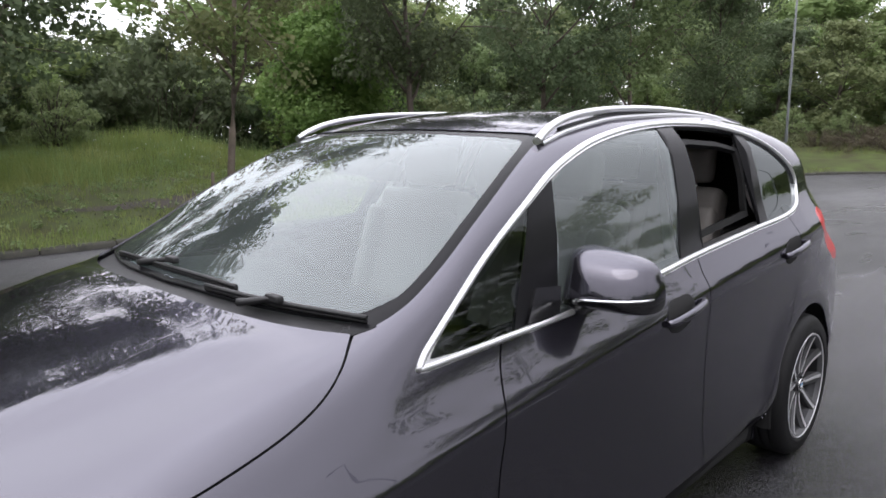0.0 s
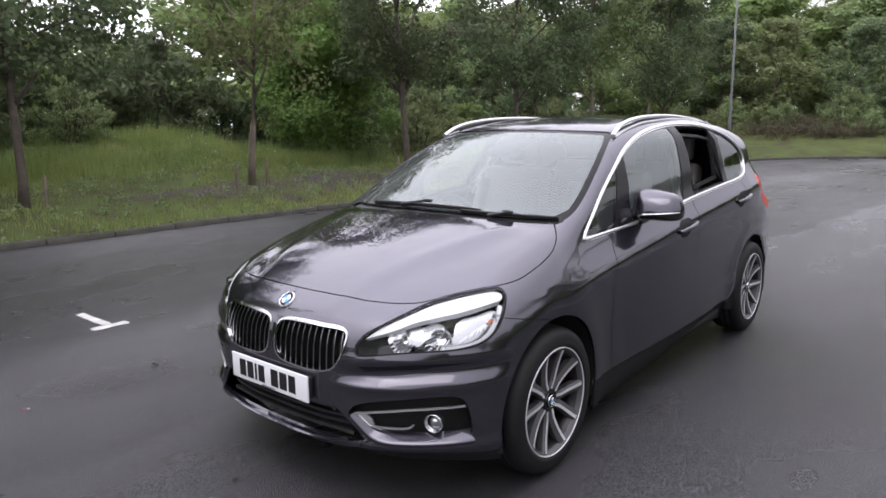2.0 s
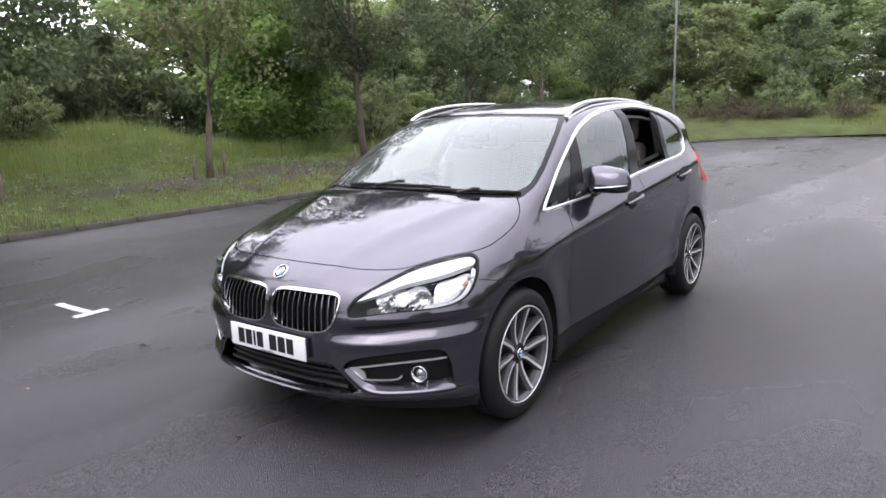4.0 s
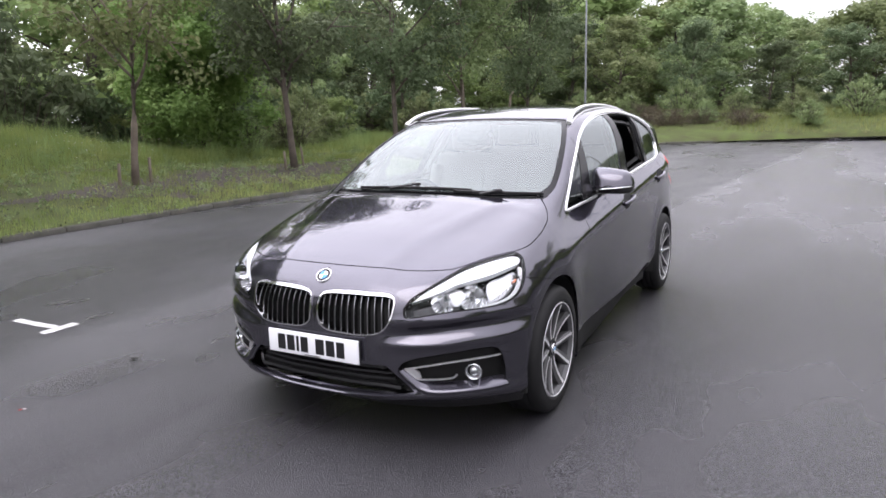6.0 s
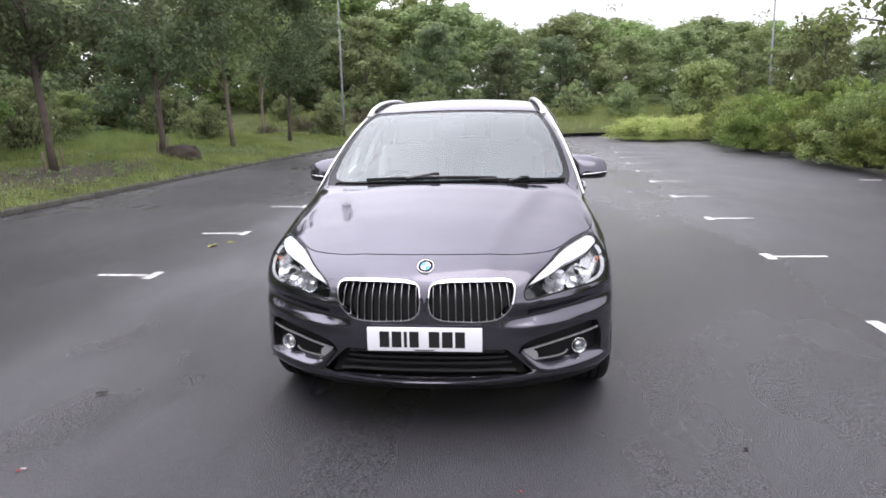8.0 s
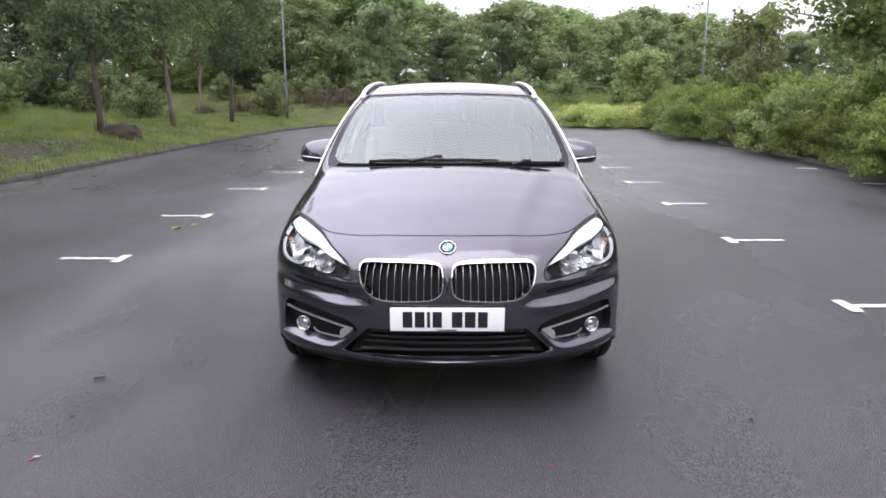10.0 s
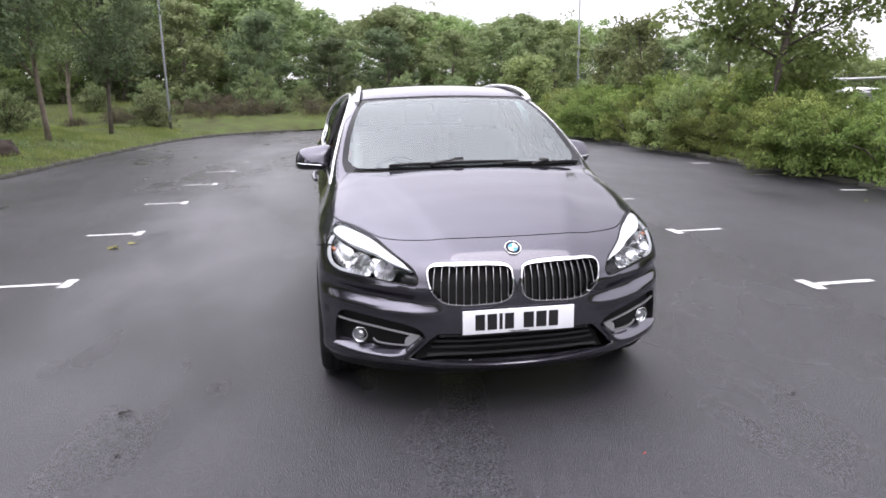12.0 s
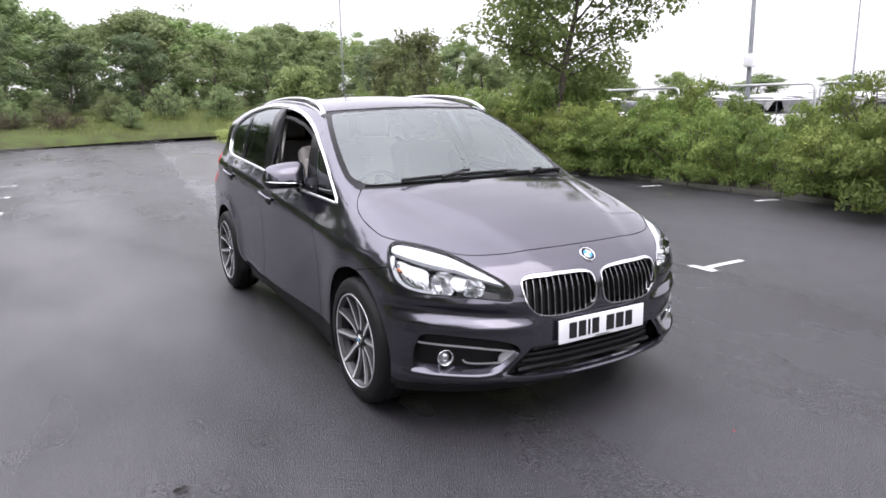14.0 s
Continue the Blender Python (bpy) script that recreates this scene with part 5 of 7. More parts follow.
# door mirrors
for side in (1, -1):
    outline = rounded([(-0.110, -0.068), (-0.110, -0.068), (-0.096, 0.050), (-0.085, 0.066), (-0.060, 0.070), (0.0, 0.066), (0.065, 0.054), (0.095, 0.040), (0.112, 0.012), (0.118, -0.030), (0.110, -0.056), (0.085, -0.066), (0.0, -0.068)], 0.012)
    bm = bmesh.new()
    nv, rows = len(outline), []
    for v in (0.0, 0.04, 0.12, 0.24, 0.38, 0.52, 0.66, 0.78, 0.88, 0.95, 0.985, 1.0):
        k = (1 - v**3.0)**0.40
        line = []
        for px_, pz_ in outline:
            qx, qz = 0.005 + (px_ - 0.005) * k, -0.012 + (pz_ + 0.012) * k
            line.append(bm.verts.new((qx, -0.115 * v + 0.16 * max(qx + 0.04, 0) * v + 0.06 * max(qx, 0) * (1 - v) + 0.30 * max(qz + 0.034, 0) * v, qz)))
        rows.append(line)
    for r, q in zip(rows, rows[1:]):
        for k in range(nv):
            bm.faces.new((r[k], r[(k + 1) % nv], q[(k + 1) % nv], q[k])).smooth = True
    bmesh.ops.remove_doubles(bm, verts=bm.verts[:], dist=1e-5)
    bmesh.ops.recalc_face_normals(bm, faces=bm.faces[:])
    black = bm.copy()
    place_m = Matrix.Translation((side * 0.891, -0.380, 1.096)) @ Matrix.Diagonal((side * 1.18, 1.12, 1.18, 1))
    for b_, upper in ((bm, True), (black, False)):
        bmesh.ops.bisect_plane(b_, geom=b_.verts[:] + b_.edges[:] + b_.faces[:], plane_co=(0, 0, -0.034), plane_no=(-0.08, 0, 1), clear_inner=upper, clear_outer=not upper)
        moved(b_, place_m)
        if side < 0:
            bmesh.ops.reverse_faces(b_, faces=b_.faces[:])
    shell = part("door_mirror", bm, PAINT, car, "painted door mirror with a thin bright line")
    part("mirror_base", black, GLOSS_BLACK, shell, "black lower shell")
    face = bmesh.new()
    face.faces.new([face.verts.new((px_ * 0.97, 0.001 + 0.06 * max(px_, 0), pz_ * 0.97)) for px_, pz_ in outline])
    part("mirror_glass", moved(face, place_m), REFLECTOR, shell, "mirror glass")
    strip = []
    for k in range(15):
        x_ = -0.035 + 0.148 * k / 14
        keep_k = min(abs((x_ - 0.005) / 0.1125), 0.9999)
        v = (1 - keep_k**2.5)**0.3333
        strip.append((x_, -0.115 * v + 0.16 * max(x_ + 0.04, 0) * v + 0.06 * max(x_, 0) * (1 - v) - 0.001, -0.034 + 0.08 * x_))
    part("mirror_strip", moved(tube(strip, 0.0036, 6), place_m), CHROME, shell, "bright side line")
    arm = join(box((0.10, 0.07, 0.024), (-0.098, -0.035, -0.066), 0.010), box((0.07, 0.09, 0.03), (-0.07, -0.04, -0.066), 0.012))
    part("mirror_arm", moved(arm, place_m), GLOSS_BLACK, shell)
    patch("mirror_foot", np.array([(-0.66, 1.01), (-0.53, 1.015), (-0.50, 1.08), (-0.60, 1.09)]), GLOSS_BLACK, side, shell, depth=-0.006, thick=0.02)

# rounded bead of the bright window surround
BEAD = shrink(GLAZING, 0.009)
for side in (1, -1):
    on = flank(BEAD[:, 0], BEAD[:, 1])
    on = on + skin_normal(on) * 0.0005
    part("trim_bead", tube([(side * q[0], q[1], q[2]) for q in on], 0.0085, 8, True), TRIM_BRIGHT, car, "satin bright window surround")

# door handles
for side in (1, -1):
    for s0, z0 in ((-0.088, 0.911), (0.893, 0.992)):
        cup = rounded([(s0 + 0.01, z0 + 0.014), (s0 + 0.04, z0 + 0.052), (s0 + 0.11, z0 + 0.064), (s0 + 0.175, z0 + 0.056), (s0 + 0.175, z0 - 0.006), (s0 + 0.10, z0 - 0.040), (s0 + 0.03, z0 - 0.028)])
        pts, rad = [], []
        for k in range(13):
            u = k / 12
            lift = 0.019 * math.sin(min(max(u, 0.0), 1.0) * math.pi)**0.5
            p, _ = on_skin(s0 + 0.250 * u, z0 + 0.030 * u, 0.004 + lift, side)
            pts.append(p), rad.append(0.0120 + 0.003 * math.sin(u * math.pi))
        grip = part("door_handle", tube(pts, rad, 10), PAINT, car, "painted pull handle")
        # flat dark patch on the skin stands in for the recess's shade
        patch("handle_cup_shade", cup, FELT, side, grip, depth=-0.0012, thick=0.002, step=0.02)


# wipers
def on_top(x_, y_, up):
    q = over(np.array([abs(x_)]), np.array([y_]))
    return Vector((x_, y_, q[0, 2] + up))


for blade_ends, pivot, elbow in ((((-0.47, -1.135), (0.30, -1.155)), (-0.40, -1.195), (-0.06, -1.150)), (((0.20, -1.185), (0.70, -1.075)), (0.28, -1.235), (0.46, -1.150))):
    (xa, ya), (xb, yb) = blade_ends
    pts = [on_top(xa + (xb - xa) * u, ya + (yb - ya) * u - 0.02 * math.sin(u * math.pi), 0.010) for u in np.linspace(0, 1, 15)]
    wiper = part("wiper", tube(pts, 0.0060, 6), BLACK_PLASTIC, car, "black windscreen wiper")
    part("wiper_rubber", tube([p - Vector((0, 0, 0.009)) for p in pts], 0.004, 5), RUBBER, wiper)
    px_, py_ = pivot
    ex, ey = elbow
    px_, py_ = ex + (px_ - ex) * 0.5, ey + (py_ - ey) * 0.5
    arm = [on_top(px_ + (ex - px_) * u, py_ + (ey - py_) * u, 0.008 + 0.012 * u) for u in np.linspace(0, 1, 9)]
    part("wiper_arm", tube(arm, [0.010 - 0.004 * u for u in np.linspace(0, 1, 9)], 8), BLACK_PLASTIC, wiper)
    c = tuple(on_top(ex, ey, 0.020))
    part("wiper_clip", box((0.055, 0.020, 0.018), c, 0.005), BLACK_PLASTIC, wiper)

# black print on the glass round the rain sensor, the sensor and the inner mirror
print_edge = rounded([(0.0, -0.372), (0.0, -0.372), (0.058, -0.370), (0.058, -0.370), (0.070, -0.45), (0.062, -0.51), (0.0, -0.525), (0.0, -0.525)], 0.015)
patch("sensor_print", print_edge, BLACK_PLASTIC, 0, depth=0.010, thick=0.0025, step=0.03, domain=over, weld=True, label="black print round the rain sensor")
part("sensor_housing", moved(box((0.17, 0.20, 0.045), (0, 0, 0), 0.018), pose(0.0, -0.485, 1.396, 24)), BLACK_PLASTIC, car, "dark sensor housing")
part("rear_view_mirror", moved(box((0.22, 0.03, 0.065), (0, 0, 0), 0.014), pose(-0.02, -0.40, 1.345, -10, 0, -12)), BLACK_PLASTIC, car)

# cabin
part("headlining", mesh_from("headlining", *(lambda g: (np.vstack([over(g[:, 0], g[:, 1]) - [0, 0, 0.035]]), [(i * 11 + j, i * 11 + j + 1, (i + 1) * 11 + j + 1, (i + 1) * 11 + j) for i in range(19) for j in range(10)]))(
    np.array([(x_, y_) for y_ in np.linspace(-0.30, 1.5, 20) for x_ in np.linspace(-0.52, 0.52, 11)])), TRIM_LIGHT), None, car, "pale headlining")
part("cabin_floor", box((1.36, 2.6, 0.06), (0, 0.25, 0.36), 0.02), DASH, car)
part("load_cover", box((1.2, 0.75, 0.04), (0, 1.42, 1.03), 0.015), DASH, car)
part("rear_bulkhead", box((1.16, 0.04, 0.62), (0, 1.70, 1.12), 0.02), DASH, car)
part("bulkhead", box((1.30, 0.06, 0.60), (0, -1.02, 0.68), 0.02), DASH, car)
for side in (1, -1):
    liner = rounded([(-1.0, 0.40), (-1.0, 0.40), (-0.98, 0.965), (-0.5, 0.99), (0.25, 1.06), (1.0, 1.145), (1.5, 1.18), (1.5, 0.40), (1.5, 0.40)], 0.05)
    patch("door_lining", liner, DASH, side, depth=0.065, rim=False, step=0.06)
    # black inner seal along the foot of the windows
    foot = [on_skin(s_q, float(np.interp(s_q, (-0.9, -0.5, 0.23, 0.72, 1.06, 1.16), (1.000, 1.016, 1.081, 1.121, 1.149, 1.170))), -0.034, side)[0] for s_q in np.linspace(-0.9, 1.16, 24)]
    part("window_seal", tube(foot, 0.019, 6), FELT, car)
    pillar = np.array([(0.15, 1.06), (0.27, 1.06), (0.43, 1.47), (0.335, 1.47)])
    patch("pillar_trim", pillar, TRIM_LIGHT, side, depth=0.05, thick=0.03)
    front_pillar = rounded([(-0.98, 1.03), (-0.93, 1.03), (-0.45, 1.32), (-0.28, 1.40), (-0.30, 1.43), (-0.5, 1.345)], 0.04)
    patch("pillar_trim", front_pillar, TRIM_LIGHT, side, depth=0.045, thick=0.02)
    rear_pillar = rounded([(0.98, 1.15), (1.45, 1.17), (1.40, 1.36), (1.1, 1.42), (0.9, 1.45)], 0.04)
    patch("pillar_trim", rear_pillar, TRIM_LIGHT, side, depth=0.055, thick=0.02)
dash_bm = bmesh.new()
rows = []
for y_, z0, k in ((-1.10, 1.02, 0), (-0.98, 1.045, 0.0), (-0.80, 1.035, 0), (-0.66, 1.005, 0), (-0.60, 0.96, 0), (-0.60, 0.80, 0), (-0.68, 0.62, 0), (-0.70, 0.45, 0)):
    rows.append([dash_bm.verts.new((x_, y_ + 0.22 * max(abs(x_) - 0.35, 0)**1.5 * (y_ < -0.9), z0 - 0.05 * x_ * x_ + 0.035 * math.exp(-((x_ + 0.36) / 0.17)**2) * (z0 > 0.9))) for x_ in np.linspace(-0.68, 0.68, 25)])
for r, q in zip(rows, rows[1:]):
    for k in range(24):
        dash_bm.faces.new((r[k], r[k + 1], q[k + 1], q[k])).smooth = True
bmesh.ops.recalc_face_normals(dash_bm, faces=dash_bm.faces[:])
part("dashboard", dash_bm, DASH, car, "dark dashboard")
wheel_m = pose(-0.36, -0.52, 0.93, -62)
rim_pts = [(0.185 * math.cos(a), 0.185 * math.sin(a), 0) for a in np.linspace(0, math.tau, 40, endpoint=False)]
steer = part("steering_wheel", moved(tube(rim_pts, 0.015, 8, True), wheel_m), DASH, car, "dark leather steering wheel")
part("steering_boss", moved(join(box((0.15, 0.12, 0.05), (0, -0.01, -0.02), 0.02), box((0.34, 0.04, 0.02), (0, 0.0, -0.02), 0.008), box((0.05, 0.17, 0.02), (0, -0.09, -0.02), 0.008)), wheel_m), DASH, steer)


def cushion(size, bend, bevel):
    bm = box(size, (0, 0, 0), bevel, 3)
    bmesh.ops.subdivide_edges(bm, edges=bm.edges[:], cuts=1, use_grid_fill=True)
    for v in bm.verts:
        v.co.z += bend * (v.co.x / size[0])**2 * size[2]
    for f in bm.faces:
        f.smooth = True
    return bm


def seat(x_, y_, wide):
    back = part("seat", moved(cushion((wide, 0.14, 0.62), 0.0, 0.05), pose(x_, y_ + 0.28, 0.93, -16)), LEATHER, car, "pale oyster leather seat")
    part("seat_cushion", moved(cushion((wide, 0.52, 0.16), 0.5, 0.05), pose(x_, y_, 0.60, 6)), LEATHER, back)
    for sg in (-1, 1):
        part("seat_bolster", moved(box((0.08, 0.18, 0.50), (0, 0, 0), 0.035, 3), pose(x_ + sg * (wide / 2 - 0.03), y_ + 0.235, 0.90, -16, 0, sg * 12)), LEATHER, back)
        part("headrest_post", tube([(x_ + sg * 0.06, y_ + 0.36, 1.20), (x_ + sg * 0.06, y_ + 0.375, 1.27)], 0.007, 8), CHROME, back)
    part("headrest", moved(box((0.27, 0.09, 0.17), (0, 0, 0), 0.04, 3), pose(x_, y_ + 0.375, 1.335, -8)), LEATHER, back)
    return back


seat(-0.36, -0.20, 0.50), seat(0.36, -0.20, 0.50)
for x_ in (-0.38, 0.0, 0.38):
    seat(x_, 0.72, 0.40)

# roof aerial fin
fin = bmesh.new()
bmesh.ops.create_cone(fin, cap_ends=True, segments=16, radius1=0.045, radius2=0.008, depth=0.06, matrix=Matrix.Translation((0, 1.25, 1.525)) @ Matrix.Diagonal((0.5, 1.7, 1, 1)))
for v in fin.verts:
    if v.co.z > 1.53:
        v.co.y += 0.05
part("aerial_fin", fin, PAINT, car, "small painted aerial fin")

# black inner frames of the two lowered windows
REAR_OPEN = np.array([(0.292, 1.115), (0.78, 1.166), (0.845, 1.435), (0.70, 1.462), (0.50, 1.474), (0.415, 1.472)])
FRONT_OPEN = np.array([(-0.53, 1.030), (0.10, 1.094), (0.30, 1.472), (0.09, 1.455), (-0.142, 1.415), (-0.311, 1.365), (-0.385, 1.335)])
for side, shape in ((1, REAR_OPEN), (-1, FRONT_OPEN)):
    edge_line = rounded(np.repeat(shape, 2, axis=0), 0.02)
    patch("window_frame", edge_line, POCKET_BLACK, side, holes=[shrink(edge_line, 0.020)], depth=0.030, thick=0.02, step=0.05, label="black seal frame of the lowered window")


# ---- trees, hedges, grass ----
def leaf_cloud(centres, radii, count, size, rng, droop=0.0, jitter=0.35, up=0.35, slim=0.42, shell=False, single=False):
    """Many small cupped leaves round clump centres; returns vertices and faces."""
    centres, radii = np.asarray(centres, float), np.asarray(radii, float)
    w = radii**2
    pick = rng.choice(len(centres), count, p=w / w.sum())
    d = rng.normal(size=(count, 3))
    d /= np.linalg.norm(d, axis=1)[:, None]
    r = radii[pick] * (rng.uniform(0.6, 1.3, count) if shell else rng.uniform(0.35, 1.0, count)**0.6)
    off = d * r[:, None]
    off[:, 2] *= 0.8 if shell else 0.72
    pos = centres[pick] + off
    # leaves lie outward and a little upward
    nrm = d * 0.7 + rng.normal(size=(count, 3)) * jitter + [0, 0, up]
    nrm /= np.linalg.norm(nrm, axis=1)[:, None]
    t = np.cross(nrm, rng.normal(size=(count, 3)))
    t /= np.linalg.norm(t, axis=1)[:, None] + 1e-9
    t[:, 2] -= droop
    b = np.cross(nrm, t)
    b /= np.linalg.norm(b, axis=1)[:, None] + 1e-9
    sz = size * rng.uniform(0.6, 1.35, count)
    L, W = t * sz[:, None], b * (sz * slim)[:, None]
    if shell or single:
        v = np.stack([pos - L * 0.5, pos + L * 0.4 + W, pos + L * 0.4 - W], 1).reshape(-1, 3)
        return v, np.arange(count * 3).reshape(-1, 3)
    fold = nrm * (sz * 0.14)[:, None]
    v = np.stack([pos - L * 0.5, pos + W + fold, pos + L * 0.5, pos - W + fold], 1).reshape(-1, 3)
    base = np.arange(count)[:, None] * 4
    f = np.concatenate([base + [0, 1, 2], base + [0, 2, 3]], 1).reshape(-1, 3)
    return v, f


def fast_mesh(name, v, f, mat):
    me = bpy.data.meshes.new(name)
    k = f.shape[1]
    me.vertices.add(len(v)), me.loops.add(f.size), me.polygons.add(len(f))
    me.vertices.foreach_set("co", np.asarray(v, np.float32).ravel())
    me.loops.foreach_set("vertex_index", np.asarray(f, np.int32).ravel())
    me.polygons.foreach_set("loop_start", np.arange(0, f.size, k, dtype=np.int32))
    me.polygons.foreach_set("loop_total", np.full(len(f), k, np.int32))
    me.update(calc_edges=True)
    me.materials.append(mat)
    return me


def limb(start, way, length, r0, r1, rng, wander=0.18, n=6):
    pts, rad, p, d = [Vector(start)], [r0], Vector(start), Vector(way).normalized()
    for i in range(n):
        d = (d + Vector(rng.normal(size=3)) * wander * 0.5 + Vector((0, 0, 0.05))).normalized()
        p = p + d * length / n
        pts.append(p.copy()), rad.append(r0 + (r1 - r0) * (i + 1) / n)
    return pts, rad


def make_tree(height, spread, trunk, seed, leaves, leaf, mat, bark, clear=0.3, label="", gaps=1.0, group="", clump=0.17, dense=False, rise=0.0):
    """A tree: tapered trunk, limbs, and a ragged crown of leaf clumps at the limbs' ends."""
    rng = np.random.default_rng(seed)
    tree = thing("tree", label, "tree", group)
    pts, rad = limb((0, 0, -0.1), (rng.normal() * 0.04, rng.normal() * 0.04, 1), height * 0.9, trunk, trunk * 0.15, rng, 0.10, 10)
    stem = tube(pts, [r * (1.15 if i == 0 else 1) for i, r in enumerate(rad)], 9)
    wood, ends, size = [stem], [], []
    n = int(13 * gaps) + 4
    for k in range(n):
        u = clear + (0.96 - clear) * (k + rng.uniform(0, 0.8)) / n
        i = min(int(u * 10), 9)
        base = pts[i].lerp(pts[i + 1], u * 10 - i)
        a = k * 2.4 + rng.uniform(-0.5, 0.5)
        shape = math.sin(math.pi * min(max((u - clear) / (1 - clear) * 0.78 + 0.18, 0), 1))
        ln = spread * shape * rng.uniform(0.7, 1.1)
        q, qr = limb(base, (math.cos(a), math.sin(a), 0.35 + 0.5 * u + rise), ln * (1 + 0.4 * rise), rad[i] * (0.45 + 0.2 * rise), 0.012, rng, 0.25, 5)
        wood.append(tube(q, qr, 5))
        for j in (2, 3, 4, 5):
            ends.append(q[j] + Vector(rng.normal(size=3)) * 0.12 * spread * 0.5), size.append(spread * clump * rng.uniform(0.7, 1.4))
            if j > 2 and (dense or leaves > 6900):
                e = q[j] + Vector((rng.normal(), rng.normal(), rng.normal() * 0.6)) * spread * 0.22
                wood.append(tube([q[j], q[j].lerp(e, 0.5) + Vector((0, 0, 0.03)), e], [0.018, 0.012, 0.006], 4))
                ends.append(e), size.append(spread * clump * rng.uniform(0.6, 1.2))
    for k in range(4):
        ends.append(pts[-1] + Vector(rng.normal(size=3)) * 0.25), size.append(spread * clump * rng.uniform(0.6, 1.0))
    part("trunk", join(*wood), bark, tree)
    v, f = leaf_cloud([tuple(e) for e in ends], size, leaves, leaf, rng, shell=dense, slim=0.52 if dense else 0.42)
    if dense:
        # the inner foliage closes the crown behind its outer leaves
        ball = bmesh.new()
        bmesh.ops.create_icosphere(ball, subdivisions=3 if leaf < 0.12 else 2 if leaf < 0.4 else 1, radius=1.0)
        unit, tris = np.array([q.co for q in ball.verts]), np.array([[q.index for q in t.verts] for t in ball.faces])
        ball.free()
        vs, fs, n0 = [v], [f], len(v)
        for e, s in list(zip(ends, size))[::3 if leaf < 0.4 else 2]:
            leafy = (unit[tris] * s * np.array([0.86, 0.86, 0.76]) * rng.uniform(0.6, 1.15, (len(tris), 3, 1)) + rng.normal(size=(len(tris), 1, 3)) * s * 0.12).reshape(-1, 3)
            vs.append(np.array(e) + leafy)
            fs.append(np.arange(len(leafy)).reshape(-1, 3) + n0)
            n0 += len(leafy)
        v, f = np.vstack(vs), np.vstack(fs)
    part("crown", fast_mesh("crown", v, f, mat), None, tree)
    return tree


def bush(name, label, category, size, seed, leaves, leaf, mat, group=""):
    """A leafy shrub with many arching shoots."""
    rng = np.random.default_rng(seed)
    ob = thing(name, label, category, group)
    sx, sy, sz = size
    stems, ends, rad = [], [], []
    for k in range(46):
        a, t = rng.uniform(0, math.tau), rng.uniform(0, 1)**0.5
        e = Vector((math.cos(a) * sx * t * 0.5, math.sin(a) * sy * t * 0.5, sz * (1 - 0.55 * t * t) * rng.uniform(0.75, 1.1)))
        stems.append(tube([(e.x * 0.2, e.y * 0.2, 0), (e.x * 0.6, e.y * 0.6, e.z * 0.75), tuple(e)], [0.02, 0.012, 0.005], 4))
        for u in (0.2, 0.4, 0.6, 0.8, 0.95, 1.08):
            ends.append((e.x * (0.25 + 0.75 * u), e.y * (0.25 + 0.75 * u), e.z * min(u * 1.15, 1))), rad.append(rng.uniform(0.09, 0.18) * (sx + sy) / 4.0)
        ends.append((e.x * 1.02, e.y * 1.02, min(e.z, sz * 0.5) * rng.uniform(0.1, 0.5))), rad.append(rng.uniform(0.12, 0.2) * (sx + sy) / 4.0)
    part("stem", join(*stems), DARK_BARK, ob)
    v, f = leaf_cloud(ends, rad, leaves, leaf, rng, droop=0.45, slim=0.24, single=True)
    v[:, 2] = np.maximum(v[:, 2], 0.02)
    part("foliage", fast_mesh("foliage", v, f, mat), None, ob)
    return ob


def put(ob, x, y, z, turn, s=1.0, wide=1.0):
    """Moves the first specimen or sets a copy."""
    return copy_thing(ob, Matrix.Translation((x, y, z)) @ Matrix.Rotation(turn, 4, "Z") @ Matrix.Diagonal((s * wide, s * wide, s, 1)))


def settle(ob, x, y, z, turn=0.0, s=1.0, wide=1.0):
    ob.matrix_world = Matrix.Translation((x, y, z)) @ Matrix.Rotation(turn, 4, "Z") @ Matrix.Diagonal((s * wide, s * wide, s, 1))
    return ob


def hgt(x, y):
    return float(left_height(np.float64(x), np.float64(y)))


# the row of young street trees on the verge
row_a = make_tree(7.6, 3.0, 0.085, 11, 16000, 0.115, LEAF_MID, BARK, 0.27, "young street tree with a slim trunk on the grass verge", group="verge trees", rise=0.6)
row_b = make_tree(7.8, 3.3, 0.092, 12, 19000, 0.112, LEAF_DARK, DARK_BARK, 0.25, "leafy dark green verge tree with forked limbs", group="verge trees", rise=0.6)
row_c = make_tree(7.0, 2.4, 0.072, 13, 6950, 0.10, LEAF_BROWN, BARK, 0.28, "thin sapling with bronzed sparse leaves on the verge", group="verge trees", rise=0.6)
settle(row_c, -9.6, 4.3, hgt(-9.6, 4.3), 0.4, 1.0)
put(row_c, -16.8, 10.6, hgt(-16.8, 10.6), 1.4, 0.75)
put(row_b, -9.3, 0.0, hgt(-9.3, 0.0), 1.0, 0.84)
put(row_b, -11.6, -0.9, hgt(-11.6, -0.9), 3.7, 0.9)
put(row_b, -10.4, -2.6, hgt(-10.4, -2.6), 5.2, 0.84)
settle(row_b, -9.2, 8.5, hgt(-9.2, 8.5), 2.0, 0.95)
put(row_b, -9.2, 13.1, hgt(-9.2, 13.1), 0.3, 1.0)
settle(row_a, -8.9, 17.3, hgt(-8.9, 17.3), 3.1, 1.0)
put(row_b, -8.3, 21.4, hgt(-8.3, 21.4), 4.2, 0.9)
put(row_a, -9.4, -5.6, hgt(-9.4, -5.6), 2.2, 0.85)
put(row_b, -9.6, -12.0, hgt(-9.6, -12.0), 5.0, 1.0)
